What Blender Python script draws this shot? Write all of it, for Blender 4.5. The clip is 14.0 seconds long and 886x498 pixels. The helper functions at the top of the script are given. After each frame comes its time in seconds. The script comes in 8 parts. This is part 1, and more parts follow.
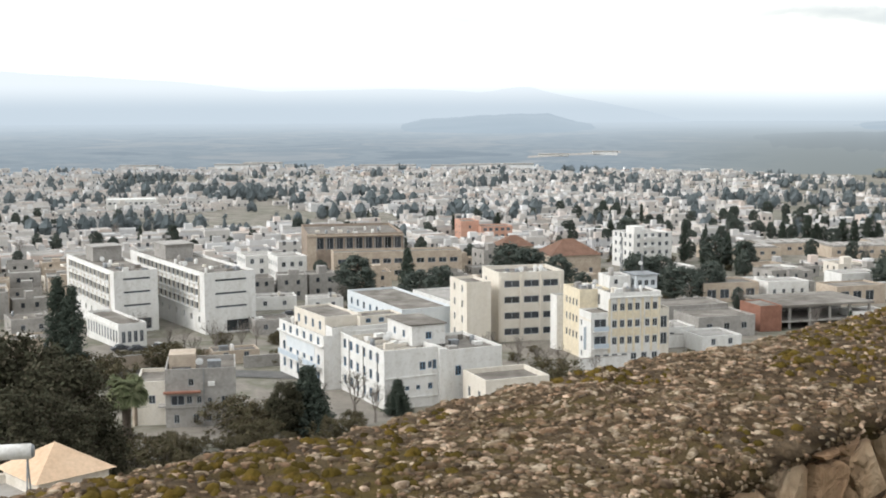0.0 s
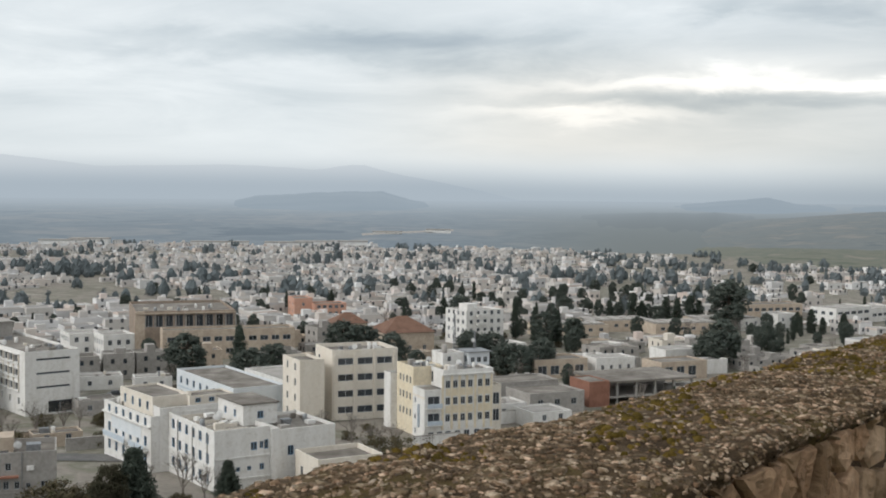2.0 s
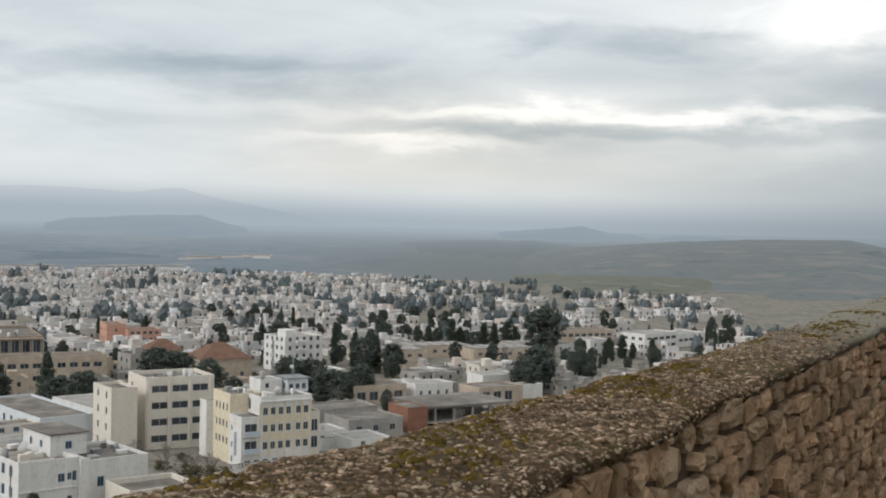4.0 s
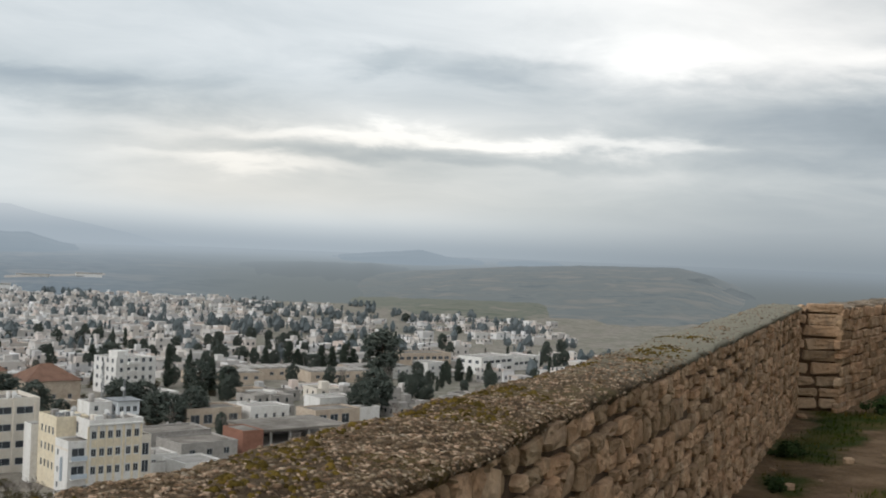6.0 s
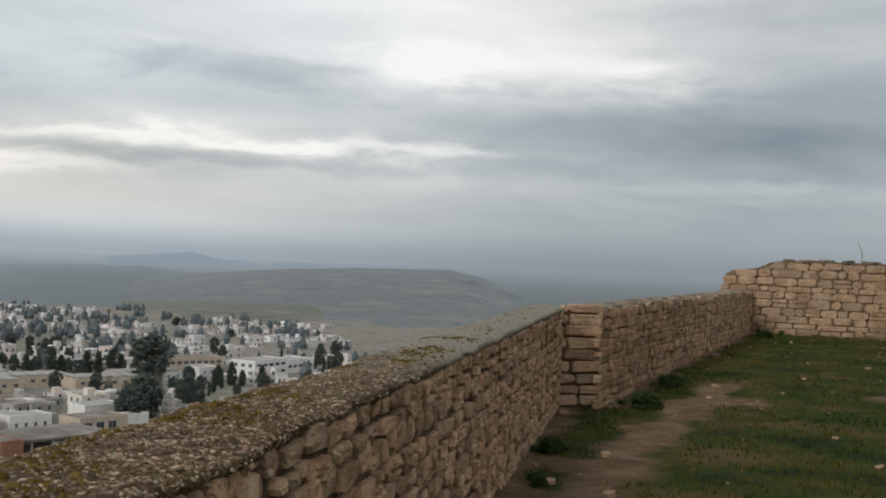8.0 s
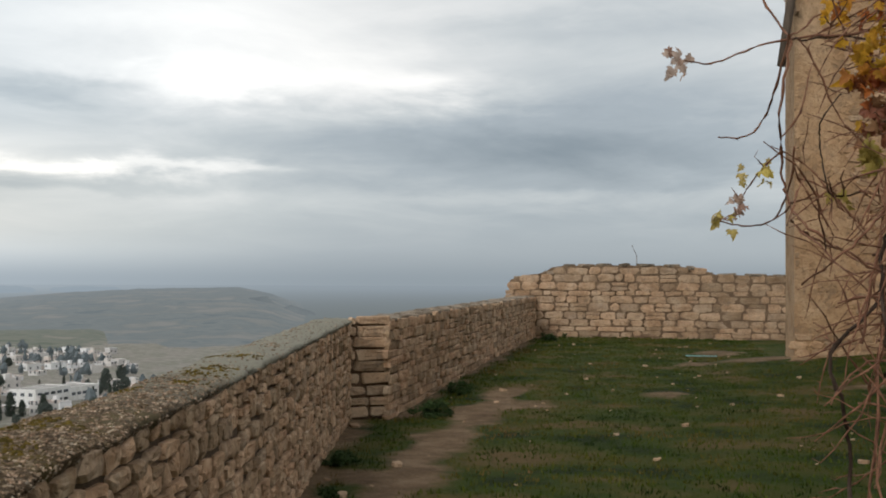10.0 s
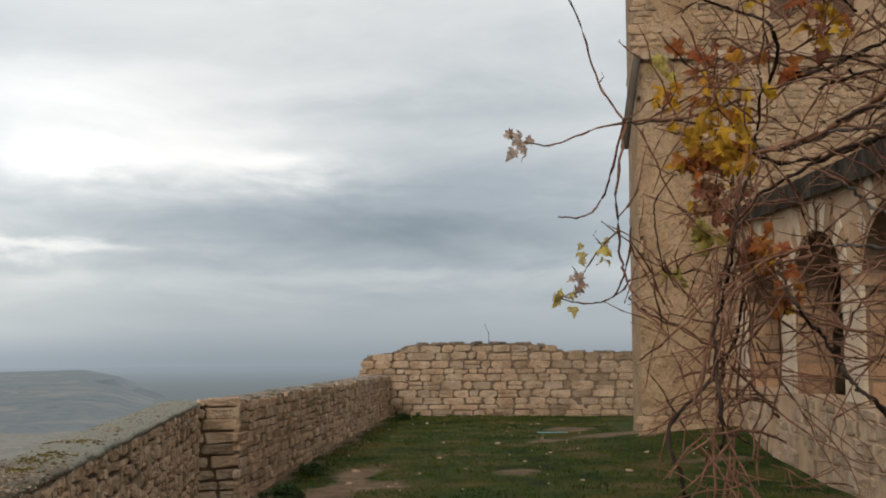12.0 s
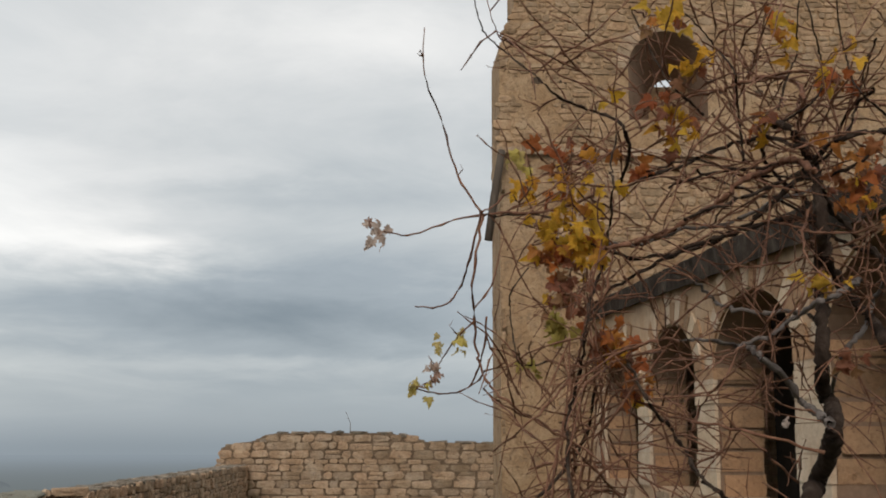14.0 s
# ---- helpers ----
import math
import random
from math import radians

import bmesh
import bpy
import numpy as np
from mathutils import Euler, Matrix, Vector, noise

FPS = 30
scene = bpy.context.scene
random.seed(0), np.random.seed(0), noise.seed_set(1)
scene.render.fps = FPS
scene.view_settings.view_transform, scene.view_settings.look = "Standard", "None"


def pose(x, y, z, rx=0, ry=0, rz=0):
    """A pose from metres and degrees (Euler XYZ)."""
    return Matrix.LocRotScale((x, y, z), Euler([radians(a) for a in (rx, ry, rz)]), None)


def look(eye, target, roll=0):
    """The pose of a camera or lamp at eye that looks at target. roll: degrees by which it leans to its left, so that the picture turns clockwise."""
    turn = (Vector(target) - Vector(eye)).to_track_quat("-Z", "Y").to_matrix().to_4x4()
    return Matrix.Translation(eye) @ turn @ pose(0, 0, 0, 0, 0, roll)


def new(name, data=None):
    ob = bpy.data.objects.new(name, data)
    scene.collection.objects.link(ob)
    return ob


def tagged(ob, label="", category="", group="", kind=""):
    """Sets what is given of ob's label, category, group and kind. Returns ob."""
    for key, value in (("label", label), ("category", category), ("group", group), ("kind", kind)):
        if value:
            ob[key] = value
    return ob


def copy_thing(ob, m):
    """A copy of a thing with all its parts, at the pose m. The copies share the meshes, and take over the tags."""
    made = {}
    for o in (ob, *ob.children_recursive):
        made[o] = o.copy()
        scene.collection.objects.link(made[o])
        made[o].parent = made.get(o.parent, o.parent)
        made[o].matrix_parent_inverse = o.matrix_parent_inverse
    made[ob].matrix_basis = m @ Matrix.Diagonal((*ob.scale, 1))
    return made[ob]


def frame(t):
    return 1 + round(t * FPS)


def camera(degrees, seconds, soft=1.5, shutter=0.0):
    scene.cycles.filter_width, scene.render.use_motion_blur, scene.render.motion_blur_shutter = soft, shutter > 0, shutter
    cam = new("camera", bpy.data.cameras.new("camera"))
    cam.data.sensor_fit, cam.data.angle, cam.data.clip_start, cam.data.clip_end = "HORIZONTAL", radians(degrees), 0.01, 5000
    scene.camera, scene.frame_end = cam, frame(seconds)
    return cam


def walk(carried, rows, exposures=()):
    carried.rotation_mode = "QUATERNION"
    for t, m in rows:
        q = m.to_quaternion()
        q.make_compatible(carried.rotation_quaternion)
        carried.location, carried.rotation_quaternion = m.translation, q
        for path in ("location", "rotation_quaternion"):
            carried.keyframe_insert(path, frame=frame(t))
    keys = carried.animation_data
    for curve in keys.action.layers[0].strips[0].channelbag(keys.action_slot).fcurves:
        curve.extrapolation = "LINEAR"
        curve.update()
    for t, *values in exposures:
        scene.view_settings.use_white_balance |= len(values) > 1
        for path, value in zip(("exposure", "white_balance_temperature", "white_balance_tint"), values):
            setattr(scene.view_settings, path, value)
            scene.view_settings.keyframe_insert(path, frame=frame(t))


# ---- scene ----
# The person stands by the parapet and turns to the right with the camera at arm's length.
cam = camera(40.1, 14.0, soft=1.9)
EYE, REACH = 1.70, 0.24
ROWS = [
    (0.0, 0.00, -6.45, 0.22),
    (0.5, -2.04, -5.65, 0.03),
    (1.0, -3.90, -4.77, -0.15),
    (1.5, -5.76, -3.37, -0.43),
    (2.0, -7.83, -2.78, -0.56),
    (2.5, -9.94, -2.16, -0.39),
    (3.0, -11.97, -2.06, -0.81),
    (3.5, -14.26, -1.75, -1.18),
    (6.0, -23.81, -0.12, -2.33),
    (6.5, -26.40, 0.38, -3.16),
    (7.0, -28.87, 1.03, -3.28),
    (7.5, -31.60, 0.63, -3.21),
    (8.0, -34.41, 0.43, -2.42),
    (10.5, -46.31, 2.03, -0.21),
    (11.0, -48.01, 3.00, -0.16),
    (11.5, -49.53, 3.85, 0.06),
    (12.0, -51.22, 5.01, 0.35),
    (12.5, -53.29, 5.37, 0.27),
    (13.0, -54.72, 6.75, 0.20),
    (13.5, -56.17, 8.17, -0.19),
    (14.0, -57.61, 9.18, -0.09),
]


def carried_at(yaw, pitch, lean):
    a, p = radians(yaw), radians(pitch)
    eye = Vector((-math.sin(a) * REACH, (math.cos(a) - 1) * REACH, EYE))
    way = Vector((-math.sin(a) * math.cos(p), math.cos(a) * math.cos(p), math.sin(p)))
    return look(eye, eye + way, -lean)


EXPOSURES = [(0.0, 0.72), (0.5, 0.62), (1.0, 0.48), (1.5, 0.29), (2.0, 0.14), (3.0, 0.05), (6.5, 0.0), (8.0, -0.13), (10.5, 0.1), (12.0, 0.06), (14.0, -0.03)]
walk(cam, [(t, carried_at(yaw, pitch, lean)) for t, yaw, pitch, lean in ROWS], EXPOSURES)

# ---- sky and sun ----
world = bpy.data.worlds.new("overcast_sky")
scene.world = world
world.use_nodes = True
WN, WL = world.node_tree.nodes, world.node_tree.links
WN.clear()


def wn(kind, **kw):
    n = WN.new(kind)
    for k, v in kw.items():
        n.inputs[k].default_value = v
    return n


def wmath(op, a, b=None, clamp=False):
    n = WN.new("ShaderNodeMath")
    n.operation, n.use_clamp = op, clamp
    for i, v in enumerate((a, b)):
        if v is None:
            continue
        if isinstance(v, (int, float)):
            n.inputs[i].default_value = v
        else:
            WL.new(v, n.inputs[i])
    return n.outputs[0]


def wramp(fac, stops):
    n = WN.new("ShaderNodeValToRGB")
    e = n.color_ramp.elements
    while len(e) < len(stops):
        e.new(0.5)
    for el, (p, c) in zip(e, stops):
        el.position, el.color = p, (*c, 1)
    WL.new(fac, n.inputs[0])
    return n.outputs[0]


def wmix(fac, a, b):
    n = WN.new("ShaderNodeMix")
    n.data_type = "RGBA"
    if isinstance(fac, (int, float)):
        n.inputs[0].default_value = fac
    else:
        WL.new(fac, n.inputs[0])
    for s, v in ((6, a), (7, b)):
        if isinstance(v, tuple):
            n.inputs[s].default_value = (*v, 1)
        else:
            WL.new(v, n.inputs[s])
    return n.outputs[2]


coord = WN.new("ShaderNodeTexCoord").outputs["Generated"]
sep = WN.new("ShaderNodeSeparateXYZ")
WL.new(coord, sep.inputs[0])
dx, dy, dz = sep.outputs
# the cloud deck is a flat layer: its pattern closes up towards the horizon
up = wmath("ADD", wmath("MAXIMUM", dz, 0.0), 0.14)
deck = WN.new("ShaderNodeCombineXYZ")
WL.new(wmath("DIVIDE", dx, up), deck.inputs[0])
WL.new(wmath("DIVIDE", dy, up), deck.inputs[1])
side = wmath("MULTIPLY", wmath("ARCTAN2", dx, dy), 180 / math.pi)
high = wmath("MULTIPLY", wmath("ARCSINE", dz), 180 / math.pi)
dome = WN.new("ShaderNodeCombineXYZ")
WL.new(wmath("MULTIPLY", side, 0.11), dome.inputs[0])
WL.new(wmath("MULTIPLY", high, 0.38), dome.inputs[1])


def wnoise(scale, detail, rough, off, distort=0.0, src=None):
    m = WN.new("ShaderNodeMapping")
    m.inputs["Location"].default_value = off
    WL.new((src or deck).outputs[0], m.inputs[0])
    n = wn("ShaderNodeTexNoise", Scale=scale, Detail=detail, Roughness=rough, Distortion=distort)
    WL.new(m.outputs[0], n.inputs["Vector"])
    return wmath("SUBTRACT", n.outputs[0], 0.5)


# ragged edges of the cloud banks
bank_side = wmath("ADD", side, wmath("MULTIPLY", wnoise(1.1, 4.0, 0.6, (1.0, 5.0, 0.0), 0.3, dome), 9.0))
bank_high = wmath("ADD", high, wmath("MULTIPLY", wnoise(1.5, 5.0, 0.6, (4.0, 9.0, 2.0), 0.3, dome), 2.6))


def bank(b0, e0, sb, se, amount):
    """A bright gap (+) or a dark cloud bank (-) in the deck."""
    u = wmath("DIVIDE", wmath("SUBTRACT", bank_side, b0), sb)
    v = wmath("DIVIDE", wmath("SUBTRACT", bank_high, e0), se)
    r = wmath("ADD", wmath("MULTIPLY", u, u), wmath("MULTIPLY", v, v))
    return wmath("MULTIPLY", wmath("EXPONENT", wmath("MULTIPLY", r, -1.0)), amount)


BANKS = [(20, 5.1, 8.5, 0.42, 0.25), (27.5, 5.0, 2.8, 0.28, 0.22), (15, 3.5, 5.0, 0.30, 0.20), (33.5, 5.05, 3.0, 0.32, 0.25),
         (38.6, 9.6, 6.0, 1.3, 0.18), (33, 8.9, 4.5, 1.0, 0.30), (37, 12.0, 9.0, 1.6, 0.14), (43.5, 8.7, 4.0, 0.8, 0.25),
         (20.5, 8.5, 2.4, 0.55, -0.17), (26, 8.3, 3.4, 0.6, -0.16), (3, 6.6, 14, 0.7, -0.17), (25, 4.15, 9, 0.45, -0.14),
         (46, 6.3, 14, 1.4, -0.12), (48, 11.6, 9, 0.8, -0.10), (53, 5.7, 9, 0.9, -0.10), (52, 3.6, 13, 0.45, 0.10), (47, 3.0, 13, 3.0, -0.12), (55, 19, 8, 2.0, 0.16), (54, 6.0, 14, 5, -0.21), (-108, 35, 62, 36, 0.40)]
light = wmath("ADD", 0.70, wmath("MULTIPLY", wnoise(0.5, 3.0, 0.5, (3.1, 0.4, 0.0), 0.4), 0.45))
light = wmath("ADD", light, wmath("MULTIPLY", wnoise(1.6, 6.0, 0.6, (7.7, 2.2, 3.0), 0.5), 0.33))
for row in BANKS:
    light = wmath("ADD", light, bank(*row))
# towards the horizon the deck melts into haze, paler to the left, rain-grey to the right
wet = WN.new("ShaderNodeMapRange")
wet.interpolation_type = "SMOOTHSTEP"
for i, v in enumerate((16.0, 44.0)):
    wet.inputs[1 + i].default_value = v
WL.new(side, wet.inputs[0])
melt = WN.new("ShaderNodeMapRange")
melt.interpolation_type = "SMOOTHSTEP"
for i, v in enumerate((5.0, 0.6)):
    melt.inputs[1 + i].default_value = v
WL.new(high, melt.inputs[0])
low_light = wmath("SUBTRACT", 0.72, wmath("MULTIPLY", wet.outputs[0], 0.32))
blend = wmath("MULTIPLY", melt.outputs[0], 0.88)
light = wmath("ADD", wmath("MULTIPLY", light, wmath("SUBTRACT", 1.0, blend)), wmath("MULTIPLY", low_light, blend))
cloud = wramp(light, [(0.20, (0.21, 0.255, 0.30)), (0.45, (0.36, 0.41, 0.455)), (0.60, (0.53, 0.57, 0.595)), (0.75, (0.72, 0.74, 0.75)), (0.95, (0.98, 0.98, 0.97))])
AIR_PALE, AIR_WET = (0.37, 0.43, 0.485), (0.26, 0.305, 0.345)
air = wmix(wet.outputs[0], AIR_PALE, AIR_WET)
ground_haze = WN.new("ShaderNodeMapRange")
ground_haze.interpolation_type = "SMOOTHSTEP"
for i, v in enumerate((1.1, -0.6)):
    ground_haze.inputs[1 + i].default_value = v
lifted = WN.new("ShaderNodeMapRange")
lifted.interpolation_type = "SMOOTHSTEP"
for i, v in enumerate((20.0, -4.0, 0.3, 0.7)):
    lifted.inputs[1 + i].default_value = v
WL.new(side, lifted.inputs[0])
WL.new(wmath("SUBTRACT", high, lifted.outputs[0]), ground_haze.inputs[0])
# warm light low in the thinner cloud ahead, cooler overhead
warm_up, warm_down = WN.new("ShaderNodeMapRange"), WN.new("ShaderNodeMapRange")
for node, lo, hi in ((warm_up, 0.4, 2.4), (warm_down, 8.0, 4.0)):
    node.interpolation_type = "SMOOTHSTEP"
    node.inputs[1].default_value, node.inputs[2].default_value = lo, hi
    WL.new(high, node.inputs[0])
warm = wmath("MULTIPLY", wmath("MULTIPLY", warm_up.outputs[0], warm_down.outputs[0]), wmath("SUBTRACT", 1.0, wet.outputs[0]))
ahead = WN.new("ShaderNodeMapRange")
ahead.interpolation_type = "SMOOTHSTEP"
ahead.inputs[1].default_value, ahead.inputs[2].default_value = 0.0, 14.0
WL.new(side, ahead.inputs[0])
warm = wmath("MULTIPLY", warm, ahead.outputs[0])
tint = WN.new("ShaderNodeMix")
tint.data_type, tint.blend_type = "RGBA", "MULTIPLY"
tint.inputs[0].default_value = 1.0
WL.new(cloud, tint.inputs[6])
WL.new(wmix(warm, wmix(wet.outputs[0], (0.965, 1.0, 1.02), (1.015, 1.0, 0.98)), (1.02, 0.985, 0.93)), tint.inputs[7])
sky = wmix(ground_haze.outputs[0], tint.outputs[2], air)
clear = WN.new("ShaderNodeTexSky")
clear.sky_type, clear.sun_disc = "NISHITA", False
SUN_SIDE = 252.0
clear.sun_elevation, clear.sun_rotation = radians(35), radians(SUN_SIDE)
thin = WN.new("ShaderNodeVectorMath")
thin.operation = "SCALE"
thin.inputs["Scale"].default_value = 0.006
WL.new(clear.outputs[0], thin.inputs[0])
both = WN.new("ShaderNodeVectorMath")
both.operation = "ADD"
WL.new(sky, both.inputs[0])
WL.new(thin.outputs[0], both.inputs[1])
back = wn("ShaderNodeBackground", Strength=1.0)
WL.new(both.outputs[0], back.inputs[0])
WL.new(back.outputs[0], WN.new("ShaderNodeOutputWorld").inputs[0])

sun = new("sun", bpy.data.lights.new("sun", "SUN"))
sun.data.energy, sun.data.angle, sun.data.color = 1.35, radians(20), (1.0, 0.97, 0.93)
sun.matrix_world = look((math.sin(radians(SUN_SIDE)) * 60, math.cos(radians(SUN_SIDE)) * 60, 42), (0, 0, 0))

# ---- materials ----


class Nodes:
    def __init__(self, name):
        self.mat = bpy.data.materials.new(name)
        self.mat.use_nodes = True
        self.n, self.l = self.mat.node_tree.nodes, self.mat.node_tree.links
        self.bsdf = self.n["Principled BSDF"]
        self.pos = self.n.new("ShaderNodeNewGeometry").outputs["Position"]

    def put(self, value, socket):
        if isinstance(value, (int, float)):
            socket.default_value = value
        elif isinstance(value, tuple):
            socket.default_value = (*value, 1)
        else:
            self.l.new(value, socket)

    def noise(self, scale, detail=4.0, rough=0.55, distort=0.0, stretch=None):
        vec = self.pos
        if stretch:
            m = self.n.new("ShaderNodeMapping")
            m.inputs["Scale"].default_value = stretch
            self.l.new(vec, m.inputs[0])
            vec = m.outputs[0]
        n = self.n.new("ShaderNodeTexNoise")
        n.inputs["Scale"].default_value, n.inputs["Detail"].default_value = scale, detail
        n.inputs["Roughness"].default_value, n.inputs["Distortion"].default_value = rough, distort
        self.l.new(vec, n.inputs["Vector"])
        return n.outputs[0]

    def ramp(self, fac, stops):
        n = self.n.new("ShaderNodeValToRGB")
        e = n.color_ramp.elements
        while len(e) < len(stops):
            e.new(0.5)
        for el, (p, c) in zip(e, stops):
            el.position = p
            el.color = (*c, 1) if isinstance(c, tuple) else (c, c, c, 1)
        self.l.new(fac, n.inputs[0])
        return n.outputs[0]

    def mix(self, fac, a, b, blend="MIX"):
        n = self.n.new("ShaderNodeMix")
        n.data_type, n.blend_type = "RGBA", blend
        self.put(fac, n.inputs[0])
        self.put(a, n.inputs[6])
        self.put(b, n.inputs[7])
        return n.outputs[2]

    def math(self, op, a, b, clamp=False):
        n = self.n.new("ShaderNodeMath")
        n.operation, n.use_clamp = op, clamp
        self.put(a, n.inputs[0])
        self.put(b, n.inputs[1])
        return n.outputs[0]

    def bump(self, height, strength, distance):
        n = self.n.new("ShaderNodeBump")
        n.inputs["Strength"].default_value, n.inputs["Distance"].default_value = strength, distance
        self.l.new(height, n.inputs["Height"])
        self.l.new(n.outputs[0], self.bsdf.inputs["Normal"])

    def finish(self, color, rough=0.85, metal=0.0, spec=0.3):
        self.put(color, self.bsdf.inputs["Base Color"])
        self.put(rough, self.bsdf.inputs["Roughness"])
        self.bsdf.inputs["Metallic"].default_value = metal
        self.bsdf.inputs["Specular IOR Level"].default_value = spec
        return self.mat


def surface(name, tones, scale=1.0, grain=20.0, rough=0.85, relief=0.01, vary="", spread=0.25, stain=0.0, stain_tone=(0.12, 0.11, 0.10), spec=0.3, metal=0.0, stretch=None, hewn=0.0):
    """A weathered surface: two or more tones at the coarse scale, grain, stains, and a tint that varies from piece to piece."""
    k = Nodes(name)
    coarse = k.noise(scale, 4.0, 0.6, 0.3, stretch)
    step = 0.36 / max(1, len(tones) - 1)
    col = k.ramp(coarse, [(0.32 + i * step, c) for i, c in enumerate(tones)])
    fine = k.noise(grain, 5.0, 0.65)
    col = k.mix(0.5, col, k.ramp(fine, [(0.3, 0.55), (0.7, 1.0)]), "MULTIPLY")
    if vary:
        if vary == "object":
            r = k.n.new("ShaderNodeObjectInfo").outputs["Random"]
        else:
            r = k.n.new("ShaderNodeNewGeometry").outputs["Random Per Island"]
        col = k.mix(1.0, col, k.ramp(r, [(0.0, (1 - spread, 1 - spread * 1.1, 1 - spread * 1.25)), (0.35, (1.0, 0.97, 0.93)), (0.7, (1 + spread * 0.3, 1.0, 0.92)), (1.0, (1 - spread * 0.5, 1 - spread * 0.5, 1 - spread * 0.5))]), "MULTIPLY")
    if stain:
        s = k.noise(scale * 2.7, 6.0, 0.7, 0.8)
        col = k.mix(k.math("MULTIPLY", k.ramp(s, [(0.5, 0.0), (0.66, 1.0)]), stain), col, stain_tone)
    if relief:
        height = k.math("ADD", k.math("MULTIPLY", coarse, 0.6), fine, False)
        if hewn:
            # tool marks, flakes and pits of roughly broken stone
            height = k.math("ADD", height, k.math("MULTIPLY", k.noise(11.0, 7.0, 0.62, 0.9), hewn))
            pits = k.ramp(k.noise(19.0, 3.0, 0.5, 0.4), [(0.30, 0.0), (0.40, 1.0)])
            col = k.mix(0.45, col, k.mix(pits, (0.34, 0.28, 0.22), (1.0, 1.0, 1.0)), "MULTIPLY")
            height = k.math("ADD", height, k.math("MULTIPLY", pits, hewn * 0.25))
        k.bump(height, 0.8, relief)
    return k.finish(col, rough, metal, spec)


BUFF = [(0.28, 0.178, 0.10), (0.39, 0.262, 0.158), (0.48, 0.345, 0.22)]
BROWN = [(0.33, 0.215, 0.13), (0.48, 0.335, 0.215), (0.66, 0.51, 0.365)]
CREAM_STONE = [(0.31, 0.205, 0.125), (0.43, 0.305, 0.20), (0.53, 0.40, 0.28)]
STONE = surface("buff_limestone", BUFF, 3.0, 28.0, 0.9, 0.012, "object", 0.30, 0.40, (0.17, 0.125, 0.085), hewn=1.5)
STONE_JOINED = surface("buff_limestone_far", BUFF, 3.0, 28.0, 0.9, 0.012, "island", 0.30, 0.40, (0.17, 0.125, 0.085), hewn=1.5)
STONE_DARK = surface("brown_limestone", BROWN, 4.5, 28.0, 0.9, 0.014, "object", 0.42, 0.35, (0.10, 0.072, 0.048), hewn=2.6)
STONE_DARK_JOINED = surface("brown_limestone_far", BROWN, 4.5, 28.0, 0.9, 0.014, "island", 0.42, 0.35, (0.10, 0.072, 0.048), hewn=2.6)
STONE_PALE = surface("pale_limestone", CREAM_STONE, 2.2, 24.0, 0.9, 0.012, "object", 0.32, 0.5, (0.17, 0.13, 0.095), hewn=1.8)
STONE_PALE_JOINED = surface("pale_limestone_far", CREAM_STONE, 2.2, 24.0, 0.9, 0.012, "island", 0.32, 0.5, (0.17, 0.13, 0.095), hewn=1.8)
STONE_GREY = surface("lichened_limestone", [(0.15, 0.12, 0.09), (0.24, 0.20, 0.155), (0.36, 0.30, 0.23)], 5.0, 30.0, 0.95, 0.014, "island", 0.35, 0.5, (0.09, 0.08, 0.06), hewn=2.2)
MORTAR = surface("earthen_mortar", [(0.070, 0.046, 0.029), (0.125, 0.084, 0.054)], 4.0, 35.0, 0.95, 0.015)
RED_EARTH = surface("red_earth_mortar", [(0.10, 0.06, 0.036), (0.17, 0.108, 0.066)], 4.0, 30.0, 0.95, 0.015)
EARTH_MORTAR = surface("pale_earth_mortar", [(0.13, 0.083, 0.05), (0.22, 0.148, 0.093)], 3.0, 30.0, 0.95, 0.015)
PLASTER = surface("ochre_plaster", [(0.32, 0.19, 0.095), (0.43, 0.272, 0.148), (0.50, 0.338, 0.20)], 1.4, 9.0, 0.92, 0.035, "", 0, 0.7, (0.21, 0.14, 0.085), hewn=2.4)
# Brown soffit plaster, coloured darker to hold the shade of undersides and recesses.
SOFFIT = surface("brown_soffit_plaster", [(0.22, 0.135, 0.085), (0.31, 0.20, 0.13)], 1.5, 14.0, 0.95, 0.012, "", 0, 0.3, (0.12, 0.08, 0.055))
DARK_ROOF = surface("dark_roof_edge", [(0.026, 0.019, 0.014), (0.055, 0.040, 0.030), (0.10, 0.078, 0.06)], 3.0, 20.0, 0.97, 0.02, spec=0.05)


